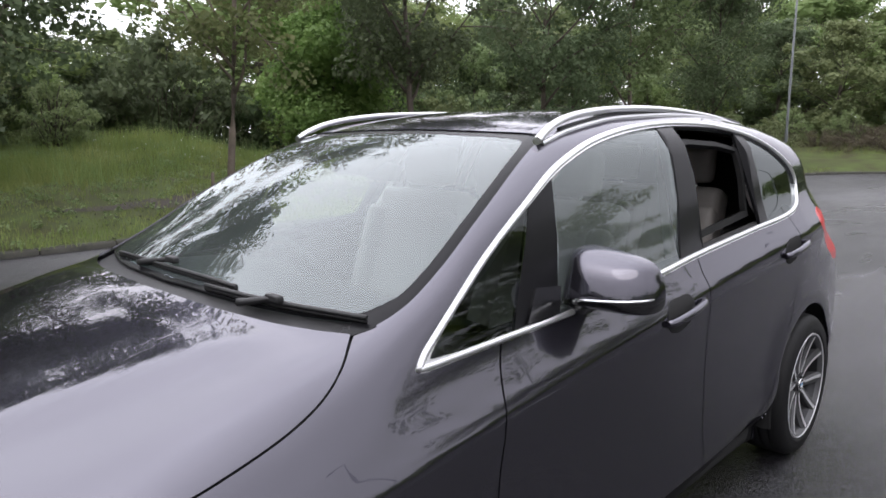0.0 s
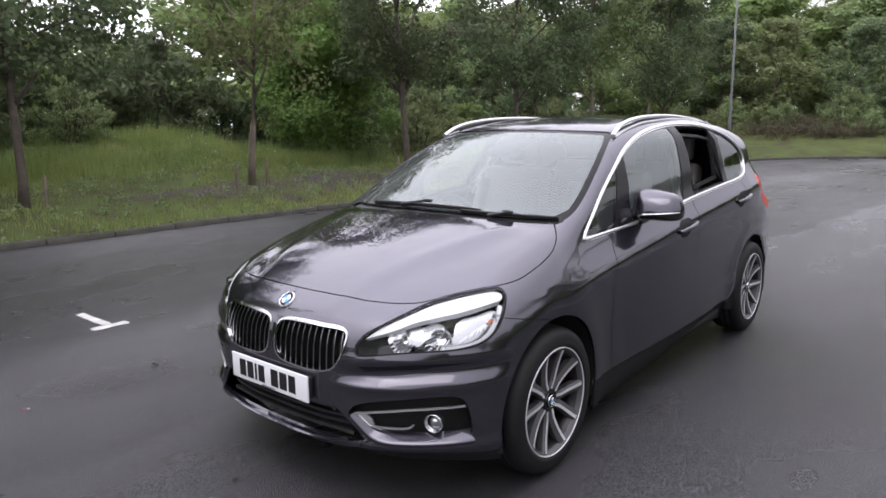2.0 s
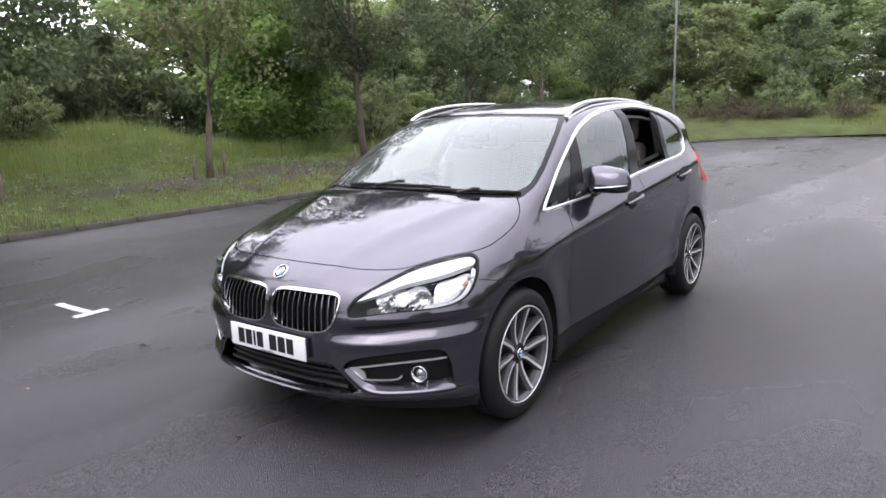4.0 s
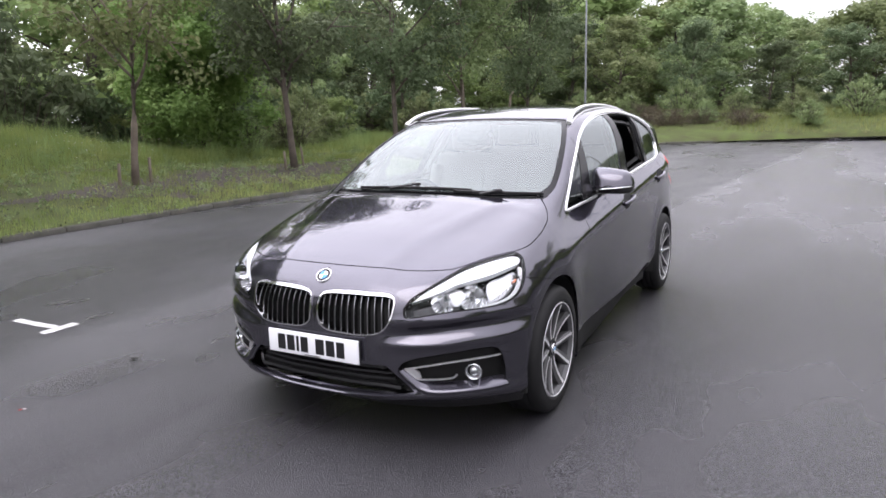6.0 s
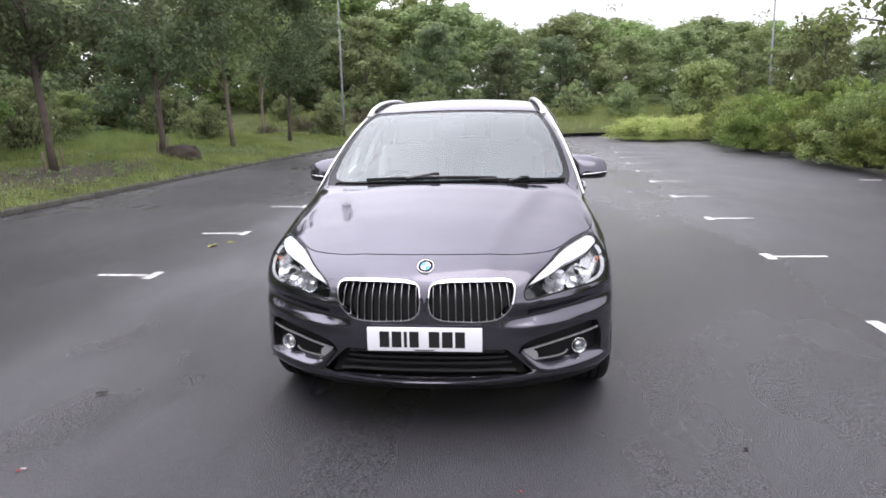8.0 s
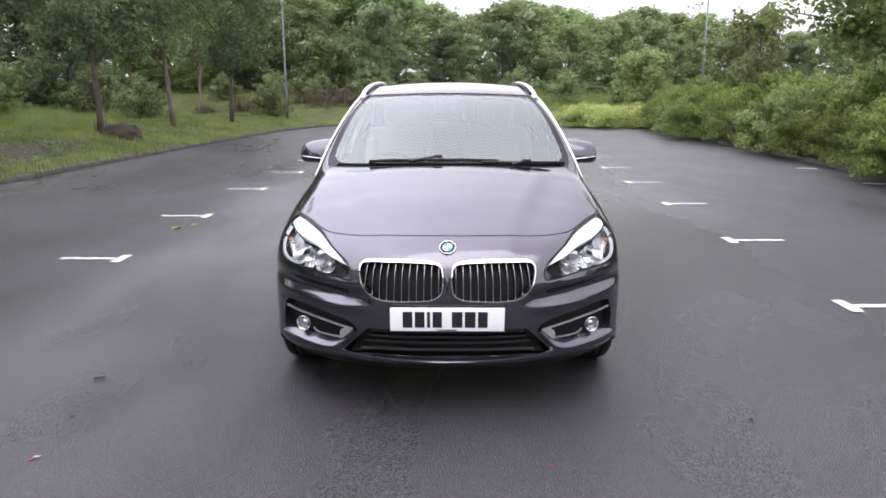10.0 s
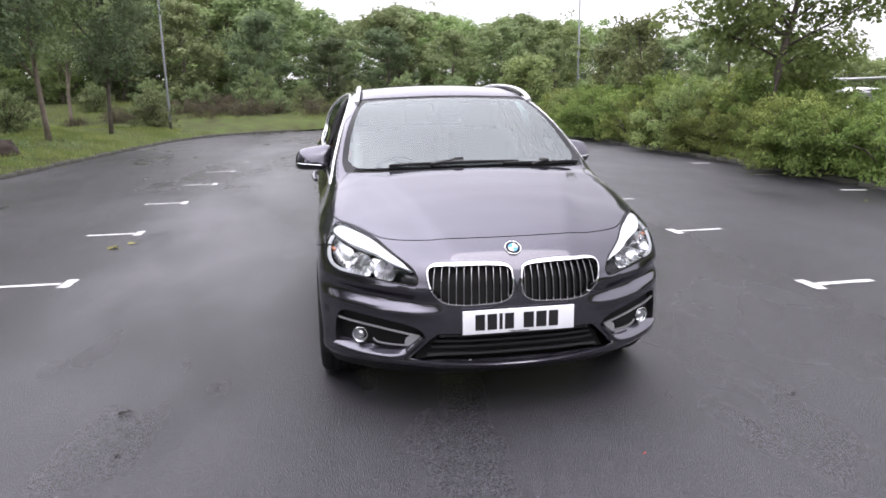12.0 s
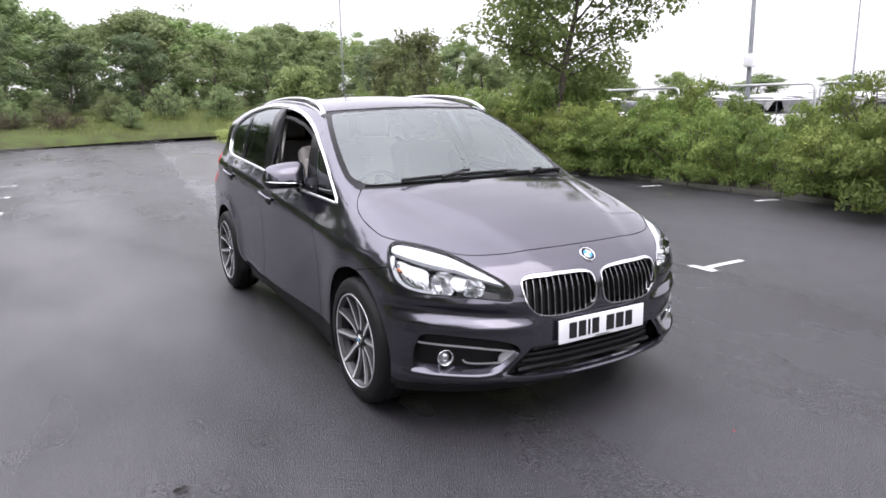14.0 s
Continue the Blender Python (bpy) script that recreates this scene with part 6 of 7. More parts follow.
put(row_a, -11.6, 27.5, hgt(-11.6, 27.5), 0.9, 1.0)

# the wood behind, and along the far end
wood_a = make_tree(11.0, 4.2, 0.2, 21, 8000, 0.165, LEAF_DARK, DARK_BARK, 0.03, "dense woodland tree in dark green leaf", gaps=1.3, group="woodland trees", clump=0.15, dense=True)
wood_b = make_tree(10.0, 4.0, 0.18, 22, 8000, 0.165, LEAF_MID, DARK_BARK, 0.03, "dense woodland tree in mid green leaf", gaps=1.3, group="woodland trees", clump=0.15, dense=True)
wood_c = make_tree(8.0, 3.4, 0.15, 23, 7600, 0.145, LEAF_LIGHT, BARK, 0.03, "rounded bright green tree at the edge of the wood", gaps=1.2, group="woodland trees", clump=0.155, dense=True)
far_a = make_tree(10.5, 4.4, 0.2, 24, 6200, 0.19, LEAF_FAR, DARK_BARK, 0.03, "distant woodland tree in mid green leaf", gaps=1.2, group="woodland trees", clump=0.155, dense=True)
far_b = make_tree(10.0, 4.2, 0.2, 25, 6200, 0.19, LEAF_MID, DARK_BARK, 0.03, "distant woodland tree in grey green leaf", gaps=1.2, group="woodland trees", clump=0.155, dense=True)
rng = random.Random(7)
first = {id(q): True for q in (wood_a, wood_b, wood_c, far_a, far_b)}


def plant(kind, x, y, z, s, wide=1.0):
    if first[id(kind)]:
        first[id(kind)] = False
        settle(kind, x, y, z, rng.uniform(0, 6.3), s, wide)
    else:
        put(kind, x, y, z, rng.uniform(0, 6.3), s, wide)


def end_height(x, y):
    return 0.0 if x > 29.5 else 0.10 + 0.35 * (1 - math.exp(-(y - END_EDGE) / 3)) + 2.5 * math.sqrt(max(y - END_EDGE, 0) / 60)


for depth_i, x0 in enumerate((-17.5, -22, -27.5)):
    y = -34 + depth_i * 1.3
    while y < 34:
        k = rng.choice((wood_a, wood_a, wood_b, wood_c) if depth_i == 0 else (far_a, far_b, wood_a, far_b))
        s = rng.uniform(0.55, 0.8) if depth_i == 0 else rng.uniform(0.8, 1.1)
        x = x0 + rng.uniform(-1.5, 1.5)
        clearing = 4.5 + 0.45 * (-17.5 - x)
        if 1.0 < y < clearing:
            s = rng.uniform(0.40, 0.47) + 0.05 * depth_i
        elif 1.0 < y < clearing + 4:
            s *= 0.58
        plant(k, x, y, hgt(x, y) - 0.2, s, 1.5 if 1.0 < y < clearing + 4 else 1.25 if depth_i else 1.0)
        y += rng.uniform(3.2, 4.6) + 0.8
for depth_i, y0 in enumerate((36.5, 43.5, 52.5, 64)):
    x = -26 + depth_i * 1.5
    while x < 46:
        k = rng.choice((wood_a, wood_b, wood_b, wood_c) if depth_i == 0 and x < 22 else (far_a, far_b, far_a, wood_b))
        yy = y0 + rng.uniform(-2, 2)
        lowering = 1 - 0.008 * max(x - 5, 0) + 0.04 * min(max(-x, 0), 12)
        plant(k, x, yy, end_height(x, yy) - 0.1, rng.uniform(0.48, 0.61) * (1 + 0.15 * depth_i) * lowering, 1.3)
        x += rng.uniform(3.0, 4.2) + 0.5 * depth_i
for x, y, s in ((-15.6, 19.0, 0.42), (-17.5, 3.5, 0.5)):
    plant(wood_c, x, y, hgt(x, y) - 0.2, s)
# dark undergrowth that closes the wood below its crowns
thicket = bush("shrub", "dark leafy thicket at the foot of the wood", "shrub", (4.4, 4.4, 3.4), 48, 6500, 0.21, LEAF_DARK, "undergrowth")
settle(thicket, -18.4, 0.4, hgt(-18.4, 0.4) - 0.3)
for k in range(10):
    y = 2.6 + 2.2 * k
    x = -18.4 - 1.5 * (k % 2)
    put(thicket, x, y, hgt(x, y) - 0.3, k * 1.7, 0.9 + 0.12 * (k % 3))
for k in range(8):
    y = -13.4 + 1.8 * k
    put(thicket, -15.4, y, hgt(-15.4, y) - 0.2, k * 2.3, 1.15 + 0.1 * (k % 3))
plant(wood_a, -4.3, 34.0, end_height(-4.3, 34.0) - 0.1, 0.72)
# distant trees right of and behind the car park
for x, y, s in ((24, 34, 0.6), (29, 28, 0.5), (34, 24, 0.55), (38, 17, 0.5), (42, 10, 0.5), (44, 3, 0.5), (46, -5, 0.5), (20, 38, 0.7), (48, -14, 0.6)):
    plant(rng.choice((far_a, far_b)), x + 22, y + 14, -0.4, s * 0.82, 1.7)
edge_tree = make_tree(10.0, 4.4, 0.2, 26, 1200, 0.6, LEAF_DARK, DARK_BARK, 0.03, "distant dark tree beyond the car park", gaps=0.8, group="woodland trees", clump=0.26, dense=True)
first[id(edge_tree)] = True
for k in range(20):
    a = math.radians(200 + 150 * k / 19)
    plant(edge_tree, 46 * math.cos(a) + 6, 46 * math.sin(a), 0, rng.uniform(0.8, 1.1))

bright = make_tree(4.4, 2.1, 0.07, 27, 22000, 0.085, LEAF_VIVID, DARK_BARK, 0.12, "vivid green drooping young tree before the wood", gaps=1.2, clump=0.24, dense=True)
settle(bright, -13.5, 9.6, hgt(-13.5, 9.6) - 0.1, 0.6, 0.95, 1.1)

# single tree behind the hedge, and saplings near it
tree_r = make_tree(5.6, 2.75, 0.10, 31, 22000, 0.100, LEAF_CROWN, DARK_BARK, 0.32, "broad-leaved young tree rising from the hedge", group="hedge trees", clump=0.2)
settle(tree_r, 8.7, 8.65, 0.4, 0.5, 1.0, 1.12)
tree_s = make_tree(4.2, 1.3, 0.06, 32, 1900, 0.12, LEAF_OLIVE, DARK_BARK, 0.3, "slim olive green sapling in the hedge", group="hedge trees", clump=0.2)
settle(tree_s, 10.2, 17.5, 0.3, 0.5)
for x, y, s in ((10.6, 19.5, 0.95), (11.5, 23.5, 1.0), (9.8, 21.0, 0.8), (12.0, 14.5, 0.6)):
    put(tree_s, x, y, 0.3, x * 3, s)
round_tree = make_tree(5.5, 2.6, 0.12, 33, 7000, 0.20, LEAF_LIGHT, BARK, 0.1, "round bright green tree at the end of the car park", clump=0.24)
settle(round_tree, 9.3, 28.6, 0.1, 1.0, 0.62)

# hedge along the bank
hedge_a = bush("shrub", "arching green shrub spilling over the kerb", "shrub", (2.6, 2.6, 1.55), 41, 15000, 0.075, LEAF_HEDGE, "hedge shrubs")
hedge_b = bush("shrub", "bright green arching shrub of the hedge", "shrub", (2.4, 2.4, 1.35), 42, 15000, 0.072, LEAF_HEDGE, "hedge shrubs")
hedge_c = bush("shrub", "grey green feathery shrub of the hedge", "shrub", (2.5, 2.5, 1.75), 43, 11000, 0.080, LEAF_FEATHER, "hedge shrubs")
hedge_d = bush("shrub", "green shrub at the back of the hedge", "shrub", (2.5, 2.5, 1.5), 47, 8000, 0.105, LEAF_HEDGE, "hedge shrubs")
settle(hedge_d, 10.4, 6.0, 0.3)
settle(hedge_a, 8.6, 1.2, 0.15), settle(hedge_b, 8.3, -1.0, 0.15, 1.0), settle(hedge_c, 10.2, 13.0, 0.15, 2.0)
y = -9.0
while y < 23.5:
    for row, dx in enumerate((0.34, 1.95)):
        pool = (hedge_a, hedge_b, hedge_b, hedge_a) if y < 9 else (hedge_a, hedge_c, hedge_c, hedge_a)
        k = pool[rng.randrange(4)] if row == 0 else hedge_d
        put(k, float(RIGHT_EDGE(y)) + dx + rng.uniform(-0.15, 0.3), y + rng.uniform(-0.3, 0.3), 0.10 + 0.25 * row, rng.uniform(0, 6.3), rng.uniform(0.78, 1.0) * (1.0 if row == 0 else 0.86 if y < 8 else 1.2) * (0.96 if y < 9 else 1.0))
    y += 1.45
low = bush("shrub", "low spreading yellow-green shrub bed", "shrub", (2.9, 2.9, 0.78), 44, 11000, 0.075, LEAF_YELLOW, "yellow-green bed")
settle(low, 6.4, 24.2, 0.05)
for x, y in ((8.0, 24.6), (5.6, 24.9), (9.8, 25.2), (6.2, 26.0), (7.8, 26.4)):
    put(low, x, y, 0.05, x, rng.uniform(0.9, 1.1))
scrub = bush("shrub", "small bushy shrub on the grass", "shrub", (2.0, 2.0, 1.5), 45, 4600, 0.10, LEAF_MID, "verge shrubs")
settle(scrub, -7.7, 25.6, hgt(-7.7, 25.6))
for x, y, s in ((-11.5, 21.0, 1.0), (-13.5, 13.5, 1.1), (-3.0, 31.0, 0.7), (-12.6, 10.5, 0.8), (-14.8, 3.0, 0.9), (1.5, 30.4, 0.7), (-16.0, 17.0, 1.4), (-14.5, 24.0, 1.3)):
    put(scrub, x, y, hgt(x, y) if y < 28 else end_height(x, y) - 0.05, x, s)
for k in range(16):
    x = -12 + 2.6 * k
    put(scrub, x, 32.7 + rng.uniform(-0.6, 0.6), end_height(x, 32.7) - 0.1, x, rng.uniform(0.8, 1.3))
dead = bush("shrub", "brown twiggy undergrowth below the wood", "shrub", (3.4, 2.0, 1.1), 46, 4500, 0.07, LEAF_DEAD, "undergrowth")
settle(dead, -6.2, 30.2, 0.2)
for x, y, s in ((-9.0, 29.8, 0.75), (-11.6, 28.0, 0.75), (-7.6, 30.8, 0.8), (-4.6, 30.3, 0.85), (-3.0, 30.7, 0.7), (-1.2, 30.4, 0.75), (-10.2, 29.2, 0.75), (-5.8, 31.3, 0.9)):
    put(dead, x, y, end_height(x, y) - 0.06, x * 2, s)


def grass_field(name, label, xs, ys, count, tall, seed, height, mat=GRASS, dense=None):
    """Blades of grass as one uncountable thing."""
    r = np.random.default_rng(seed)
    x, y = r.uniform(*xs, count), r.uniform(*ys, count)
    if dense is not None:
        k = r.uniform(0, 1, count) < dense(x, y)
        x, y = x[k], y[k]
    z = height(x, y)
    n = len(x)
    h = tall * r.uniform(0.4, 1.3, n) * (0.6 + 0.5 * np.sin(x * 1.1 + 2) * np.sin(y * 0.9) + 0.35)
    a = r.uniform(0, math.tau, n)
    lean = r.normal(0, 0.22, (n, 2)) * h[:, None]
    w = 0.0032 + 0.0048 * r.uniform(0, 1, n)
    dx, dy = np.cos(a) * w, np.sin(a) * w
    v = np.stack([np.stack([x - dx, y - dy, z - 0.02], 1), np.stack([x + dx, y + dy, z - 0.02], 1), np.stack([x + lean[:, 0], y + lean[:, 1], z + h], 1)], 1).reshape(-1, 3)
    f = np.arange(n * 3).reshape(-1, 3)
    return tagged(new(name, fast_mesh(name, v, f, mat)), label, "grass", kind="stuff")


def bare(x, y):
    """Thinner grass on the trodden strip beside the kerb."""
    d = LEFT_EDGE(y) - x
    worn = np.exp(-((d - 1.75) / 1.05)**2) * np.clip((y - 1.5) / 1.5, 0, 1) * np.clip((12 - y) / 3, 0, 1)
    tufts = np.where(np.sin(x * 5.1 + 2 * np.sin(y * 3.3)) * np.sin(y * 4.7 + 2 * np.sin(x * 2.9)) > -0.15, 1.0, 0.22)
    return tufts * (1 - 0.86 * worn) * np.clip(0.25 + 0.75 * (np.sin(x * 0.9 + y * 0.7) * np.sin(y * 0.45 + 1) > -0.25) * np.clip(d / 1.2, 0.25, 1), 0, 1)


grass_field("short_grass", "short damp grass on the verge", (-13.5, -6.6), (-4, 25.5), 210000, 0.12, 51, left_height, dense=lambda x, y: bare(x, y) * (x < LEFT_EDGE(y) - 0.1))
grass_field("long_grass", "long seeding grass on the hump", (-19, -11.6), (-6, 27), 130000, 0.26, 52, left_height)
grass_field("tall_grass", "tall seeding tufts in the long grass", (-18, -11.4), (-5, 26), 70000, 0.46, 56, left_height, mat=LEAF_LIGHT, dense=lambda x, y: np.clip(0.55 * np.sin(x * 2.9 + 1.3 * np.sin(y)) * np.sin(y * 2.1 + np.sin(x * 1.7)) + 0.12, 0, 1))
grass_field("kerb_weeds", "weeds and grass along the kerb", (-8.1, -5.5), (-8, 26), 32000, 0.13, 53, left_height, dense=lambda x, y: ((LEFT_EDGE(y) - x > -0.02) & (LEFT_EDGE(y) - x < 0.6)) * (0.15 + 0.85 * (np.sin(y * 2.3 + 1.5 * np.sin(y * 5.1)) > 0.1)))
grass_field("hedge_weeds", "weeds and grass along the kerb under the hedge", (6.8, 9.4), (-8, 24), 22000, 0.17, 55, lambda x, y: 0.10 + 0.1 * np.clip(x - RIGHT_EDGE(y), 0, 1), dense=lambda x, y: ((x - RIGHT_EDGE(y) > 0.04) & (x - RIGHT_EDGE(y) < 0.7)) * (0.35 + 0.65 * (np.sin(y * 1.9) > -0.2)))
grass_field("far_grass", "pale uncut grass before the wood", (-14, 12), (END_EDGE + 0.4, 36), 25000, 0.26, 54, lambda x, y: 0.10 + 0.35 * (1 - np.exp(-np.maximum(y - END_EDGE, 0) / 3)) + 2.5 * np.sqrt(np.maximum(y - END_EDGE, 0) / 60))

# small white flowers and seed heads on the hump
r = np.random.default_rng(57)
n = 90
fx, fy = r.normal(-12.6, 1.0, n), r.normal(5.2, 1.3, n)
fz = left_height(fx, fy) + r.uniform(0.2, 0.5, n)
pos = np.stack([fx, fy, fz], 1)
u_, w_ = r.normal(size=(n, 3)) * 0.009, r.normal(size=(n, 3)) * 0.009
v = np.stack([pos - u_, pos + w_, pos + u_, pos - w_], 1).reshape(-1, 3)
b_ = np.arange(n)[:, None] * 4
tagged(new("wild_flowers", fast_mesh("wild_flowers", v, np.concatenate([b_ + [0, 1, 2], b_ + [0, 2, 3]], 1).reshape(-1, 3), PETAL)), "small white wild flowers in the long grass", "flowers", kind="stuff")
# a heap of dark soil beside a trunk
bm = bmesh.new()
bmesh.ops.create_icosphere(bm, subdivisions=4, radius=1.0)
for q in bm.verts:
    q.co = Vector((q.co.x * 0.52, q.co.y * 0.48, q.co.z * 0.34)) * (1 + 0.18 * noise.noise(q.co * 3.1)) + Vector((0, 0, 0.02))
for f in bm.faces:
    f.smooth = True
heap = tagged(part("soil_mound", bm, SOIL), "small heap of dark soil by a tree", "soil")
heap.matrix_world = Matrix.Translation((-8.6, 13.0, hgt(-8.6, 13.0)))


# bare trodden earth between kerb and trees
def bare_fn(a, b):
    y = 1.2 + 11.4 * a
    ragged = 0.30 * math.sin(y * 1.9) + 0.22 * math.sin(y * 5.3 + 4 * b) + 0.16 * math.sin(y * 13.7 + 9 * b) + 0.10 * math.sin(y * 29 + 5 * b)
    wide = max(0.95 + ragged * 0.6, 0.05) * min(1, 3 * a, 3 * (1 - a))
    x = float(LEFT_EDGE(y)) - 1.75 - 0.15 * math.sin(y * 1.1) + (b - 0.5) * 2.3 * wide
    return x, y, hgt(x, y) + 0.012


sheet("bare_ground", "trodden bare dark earth beside the kerb", 220, 10, bare_fn, SOIL)


def tree_stake(x, y, h, k):
    """A squared softwood stake with a chamfered top."""
    bm = box((0.055, 0.055, h), (0, 0, h / 2), 0.006, 1)
    for v in bm.verts:
        if v.co.z > h - 0.02:
            v.co.x, v.co.y = v.co.x * 0.8, v.co.y * 0.8
    ob = tagged(part("tree_stake", bm, BARK), "short weathered wooden stake beside a verge tree", "stake", "tree stakes")
    ob.matrix_world = pose(x, y, hgt(x, y) - 0.05, 3 * math.sin(k), 4 * math.cos(k * 2.1), 20 * k)


for k, (x, y) in enumerate(((-9.6, 4.3), (-9.2, 8.5), (-9.2, 13.1), (-9.2, -0.1))):
    tree_stake(x + 0.1, y - 0.42, 0.5, k)
    tree_stake(x - 0.05, y + 0.4, 0.55, k + 0.5)

# tall dock stalks standing over the long grass
r = np.random.default_rng(58)
n = 46
sx, sy = r.normal(-13.0, 1.3, n), r.normal(6.0, 3.2, n)
sz = left_height(sx, sy)
sh = r.uniform(0.55, 1.0, n)
vs, fs = [], []
for k in range(n):
    for j in range(30):
        u = 0.35 + 0.65 * j / 30
        a, w = j * 2.4, 0.022 * (1.1 - u)
        c = np.array([sx[k] + 0.05 * u * math.sin(k), sy[k] + 0.05 * u * math.cos(k), sz[k] + sh[k] * u])
        vs += [c + [0, 0, -0.012], c + [math.cos(a) * w, math.sin(a) * w, 0.012], c + [0.004, 0.004, 0.018]]
    c = np.array([sx[k], sy[k], sz[k]])
    vs += [c - [0.006, 0, 0.02], c + [0.006, 0, -0.02], c + [0.05 * math.sin(k), 0.05 * math.cos(k), sh[k]]]
tagged(new("dock_stalks", fast_mesh("dock_stalks", np.array(vs), np.arange(len(vs)).reshape(-1, 3), LEAF_BROWN)), "tall seeding dock stalks in the long grass", "weeds", kind="stuff")

# broad-leaved weeds in clumps on the hump and along the bare strip
r = np.random.default_rng(59)
wx, wy = np.concatenate([r.normal(-13.6, 1.6, 700), r.uniform(-11.6, -7.6, 700)]), np.concatenate([r.normal(6.5, 3.8, 700), r.uniform(-3, 20, 700)])
wr = r.uniform(0.03, 0.13, 1400)
v, f = leaf_cloud(np.stack([wx, wy, left_height(wx, wy) + wr * 0.6], 1), wr, 19000, 0.045, r, droop=0.2, up=0.7)
tagged(new("broad_weeds", fast_mesh("broad_weeds", v, f, LEAF_MID)), "clumps of broad-leaved weeds on the verge", "weeds", kind="stuff")
# loose stones on the bare earth
r = np.random.default_rng(60)
n = 900
gx, gy = -8.7 + r.normal(0, 0.55, n), r.uniform(1, 14, n)
gs = 0.008 + 0.02 * r.uniform(0, 1, n)**3
octa = np.array([(1, 0, 0), (-1, 0, 0), (0, 1, 0), (0, -1, 0), (0, 0, 0.7), (0, 0, -0.7)], float)
octf = np.array([(0, 2, 4), (2, 1, 4), (1, 3, 4), (3, 0, 4), (2, 0, 5), (1, 2, 5), (3, 1, 5), (0, 3, 5)])
v = np.stack([gx, gy, left_height(gx, gy) + 0.016], 1)[:, None, :] + octa[None] * gs[:, None, None] * r.uniform(0.6, 1.3, (n, 6, 1))
f = octf[None] + (np.arange(n) * 6)[:, None, None]
tagged(new("gravel", fast_mesh("gravel", v.reshape(-1, 3), f.reshape(-1, 3), KERB)), "loose grey stones on the bare earth", "gravel", kind="stuff")


# ---- car park markings, lamp posts, barriers ----
def mark(x, y, out_dir, seed):
    """A worn T-shaped bay mark."""
    r = np.random.default_rng(seed)
    bm = bmesh.new()
    def bar(x0, x1, y0, y1):
        n = 10
        long_x = abs(x1 - x0) > abs(y1 - y0)
        lo, hi = [], []
        for i in range(n + 1):
            u = i / n
            w1, w2 = r.normal(0, 0.004, 2)
            if long_x:
                lo.append(bm.verts.new((x0 + (x1 - x0) * u, y0 + w1, 0.004))), hi.append(bm.verts.new((x0 + (x1 - x0) * u, y1 + w2, 0.004)))
            else:
                lo.append(bm.verts.new((x0 + w1, y0 + (y1 - y0) * u, 0.0045))), hi.append(bm.verts.new((x1 + w2, y0 + (y1 - y0) * u, 0.0045)))
        for i in range(n):
            bm.faces.new((lo[i], lo[i + 1], hi[i + 1], hi[i]))
    bar(-0.045, 0.05, -0.14, 0.14)
    bar(0.055 * out_dir, 0.56 * out_dir, -0.036, 0.036)
    bmesh.ops.recalc_face_normals(bm, faces=bm.faces[:])
    for f in bm.faces:
        if f.normal.z < 0:
            f.normal_flip()
    ob = part("bay_mark", bm, ROAD_PAINT)
    ob.matrix_world = pose(x, y, 0, 0, 0, r.normal(0, 1.0))
    return tagged(ob, "worn white painted T mark on the asphalt", "road marking", "bay marks")


for k, (x, y) in enumerate(((2.86, -0.475), (2.90, 1.765), (2.965, 4.14), (3.015, 6.42), (3.10, 8.72), (3.20, 10.95), (3.33, 13.1), (3.48, 15.25), (3.64, 17.4), (3.8, 19.6))):
    mark(x, y, 1, 60 + k)
for k, (x, y) in enumerate(((-3.015, -1.59), (-3.01, 0.89), (-2.985, 3.12), (-2.925, 5.52), (-2.82, 7.80), (-2.78, 10.05), (-2.72, 12.3))):
    mark(x, y, -1, 80 + k)


def end_mark(x, y, ln, k):
    ob = part("bay_line", box((ln, 0.09, 0.006), (0, 0, 0.003)), ROAD_PAINT)
    ob.matrix_world = pose(x, y, 0, 0, 0, -16)
    return tagged(ob, "short worn white bay line by the hedge", "road marking", "bay lines")


for k, y in enumerate((-0.45, 1.83, 4.1, 6.28, 8.6)):
    end_mark(7.0 + 0.012 * max(y, 0), y, 0.36, k)


def lamp_post(x, y, z, h, label, r=0.075):
    """A galvanised column with a small lantern."""
    post = thing("lamp_post", label, "lamp post", "lamp posts", Matrix.Translation((x, y, z)))
    part("column", tube([(0, 0, -0.1), (0, 0, 1.2), (0, 0, 1.25), (0, 0, h)], [r * 1.25, r * 1.25, r, r * 0.6], 14), STEEL, post)
    part("base_door", box((0.09, 0.012, 0.5), (0, -r * 1.25, 0.6), 0.004), STEEL, post)
    part("bracket", tube([(0, 0, h - 0.05), (0.1, -0.3, h + 0.05), (0.15, -0.8, h + 0.08)], 0.03, 8), STEEL, post)
    part("lantern", box((0.22, 0.55, 0.12), (0.17, -1.0, h + 0.08), 0.04), STEEL, post)
    return post


lamp_post(-7.05, 25.2, hgt(-7.05, 25.2) - 0.05, 8.5, "tall grey steel lamp post on the verge", 0.045)
lamp_post(15.6, 39.0, 0.0, 13.0, "thin distant grey lamp post", 0.06)
post = lamp_post(14.2, 7.6, 0.0, 8.5, "grey steel lamp post with a white box behind the barrier", 0.065)
part("control_box", box((0.14, 0.28, 0.34), (-0.14, -0.1, 2.42), 0.02), WHITE_ENAMEL, post, "white equipment box")
lamp_post(24.5, 7.0, 0.0, 10.0, "slender far lamp post", 0.06)
lamp_post(44.0, 22.0, 0.0, 8.0, "distant lamp post with a flat head", 0.07)


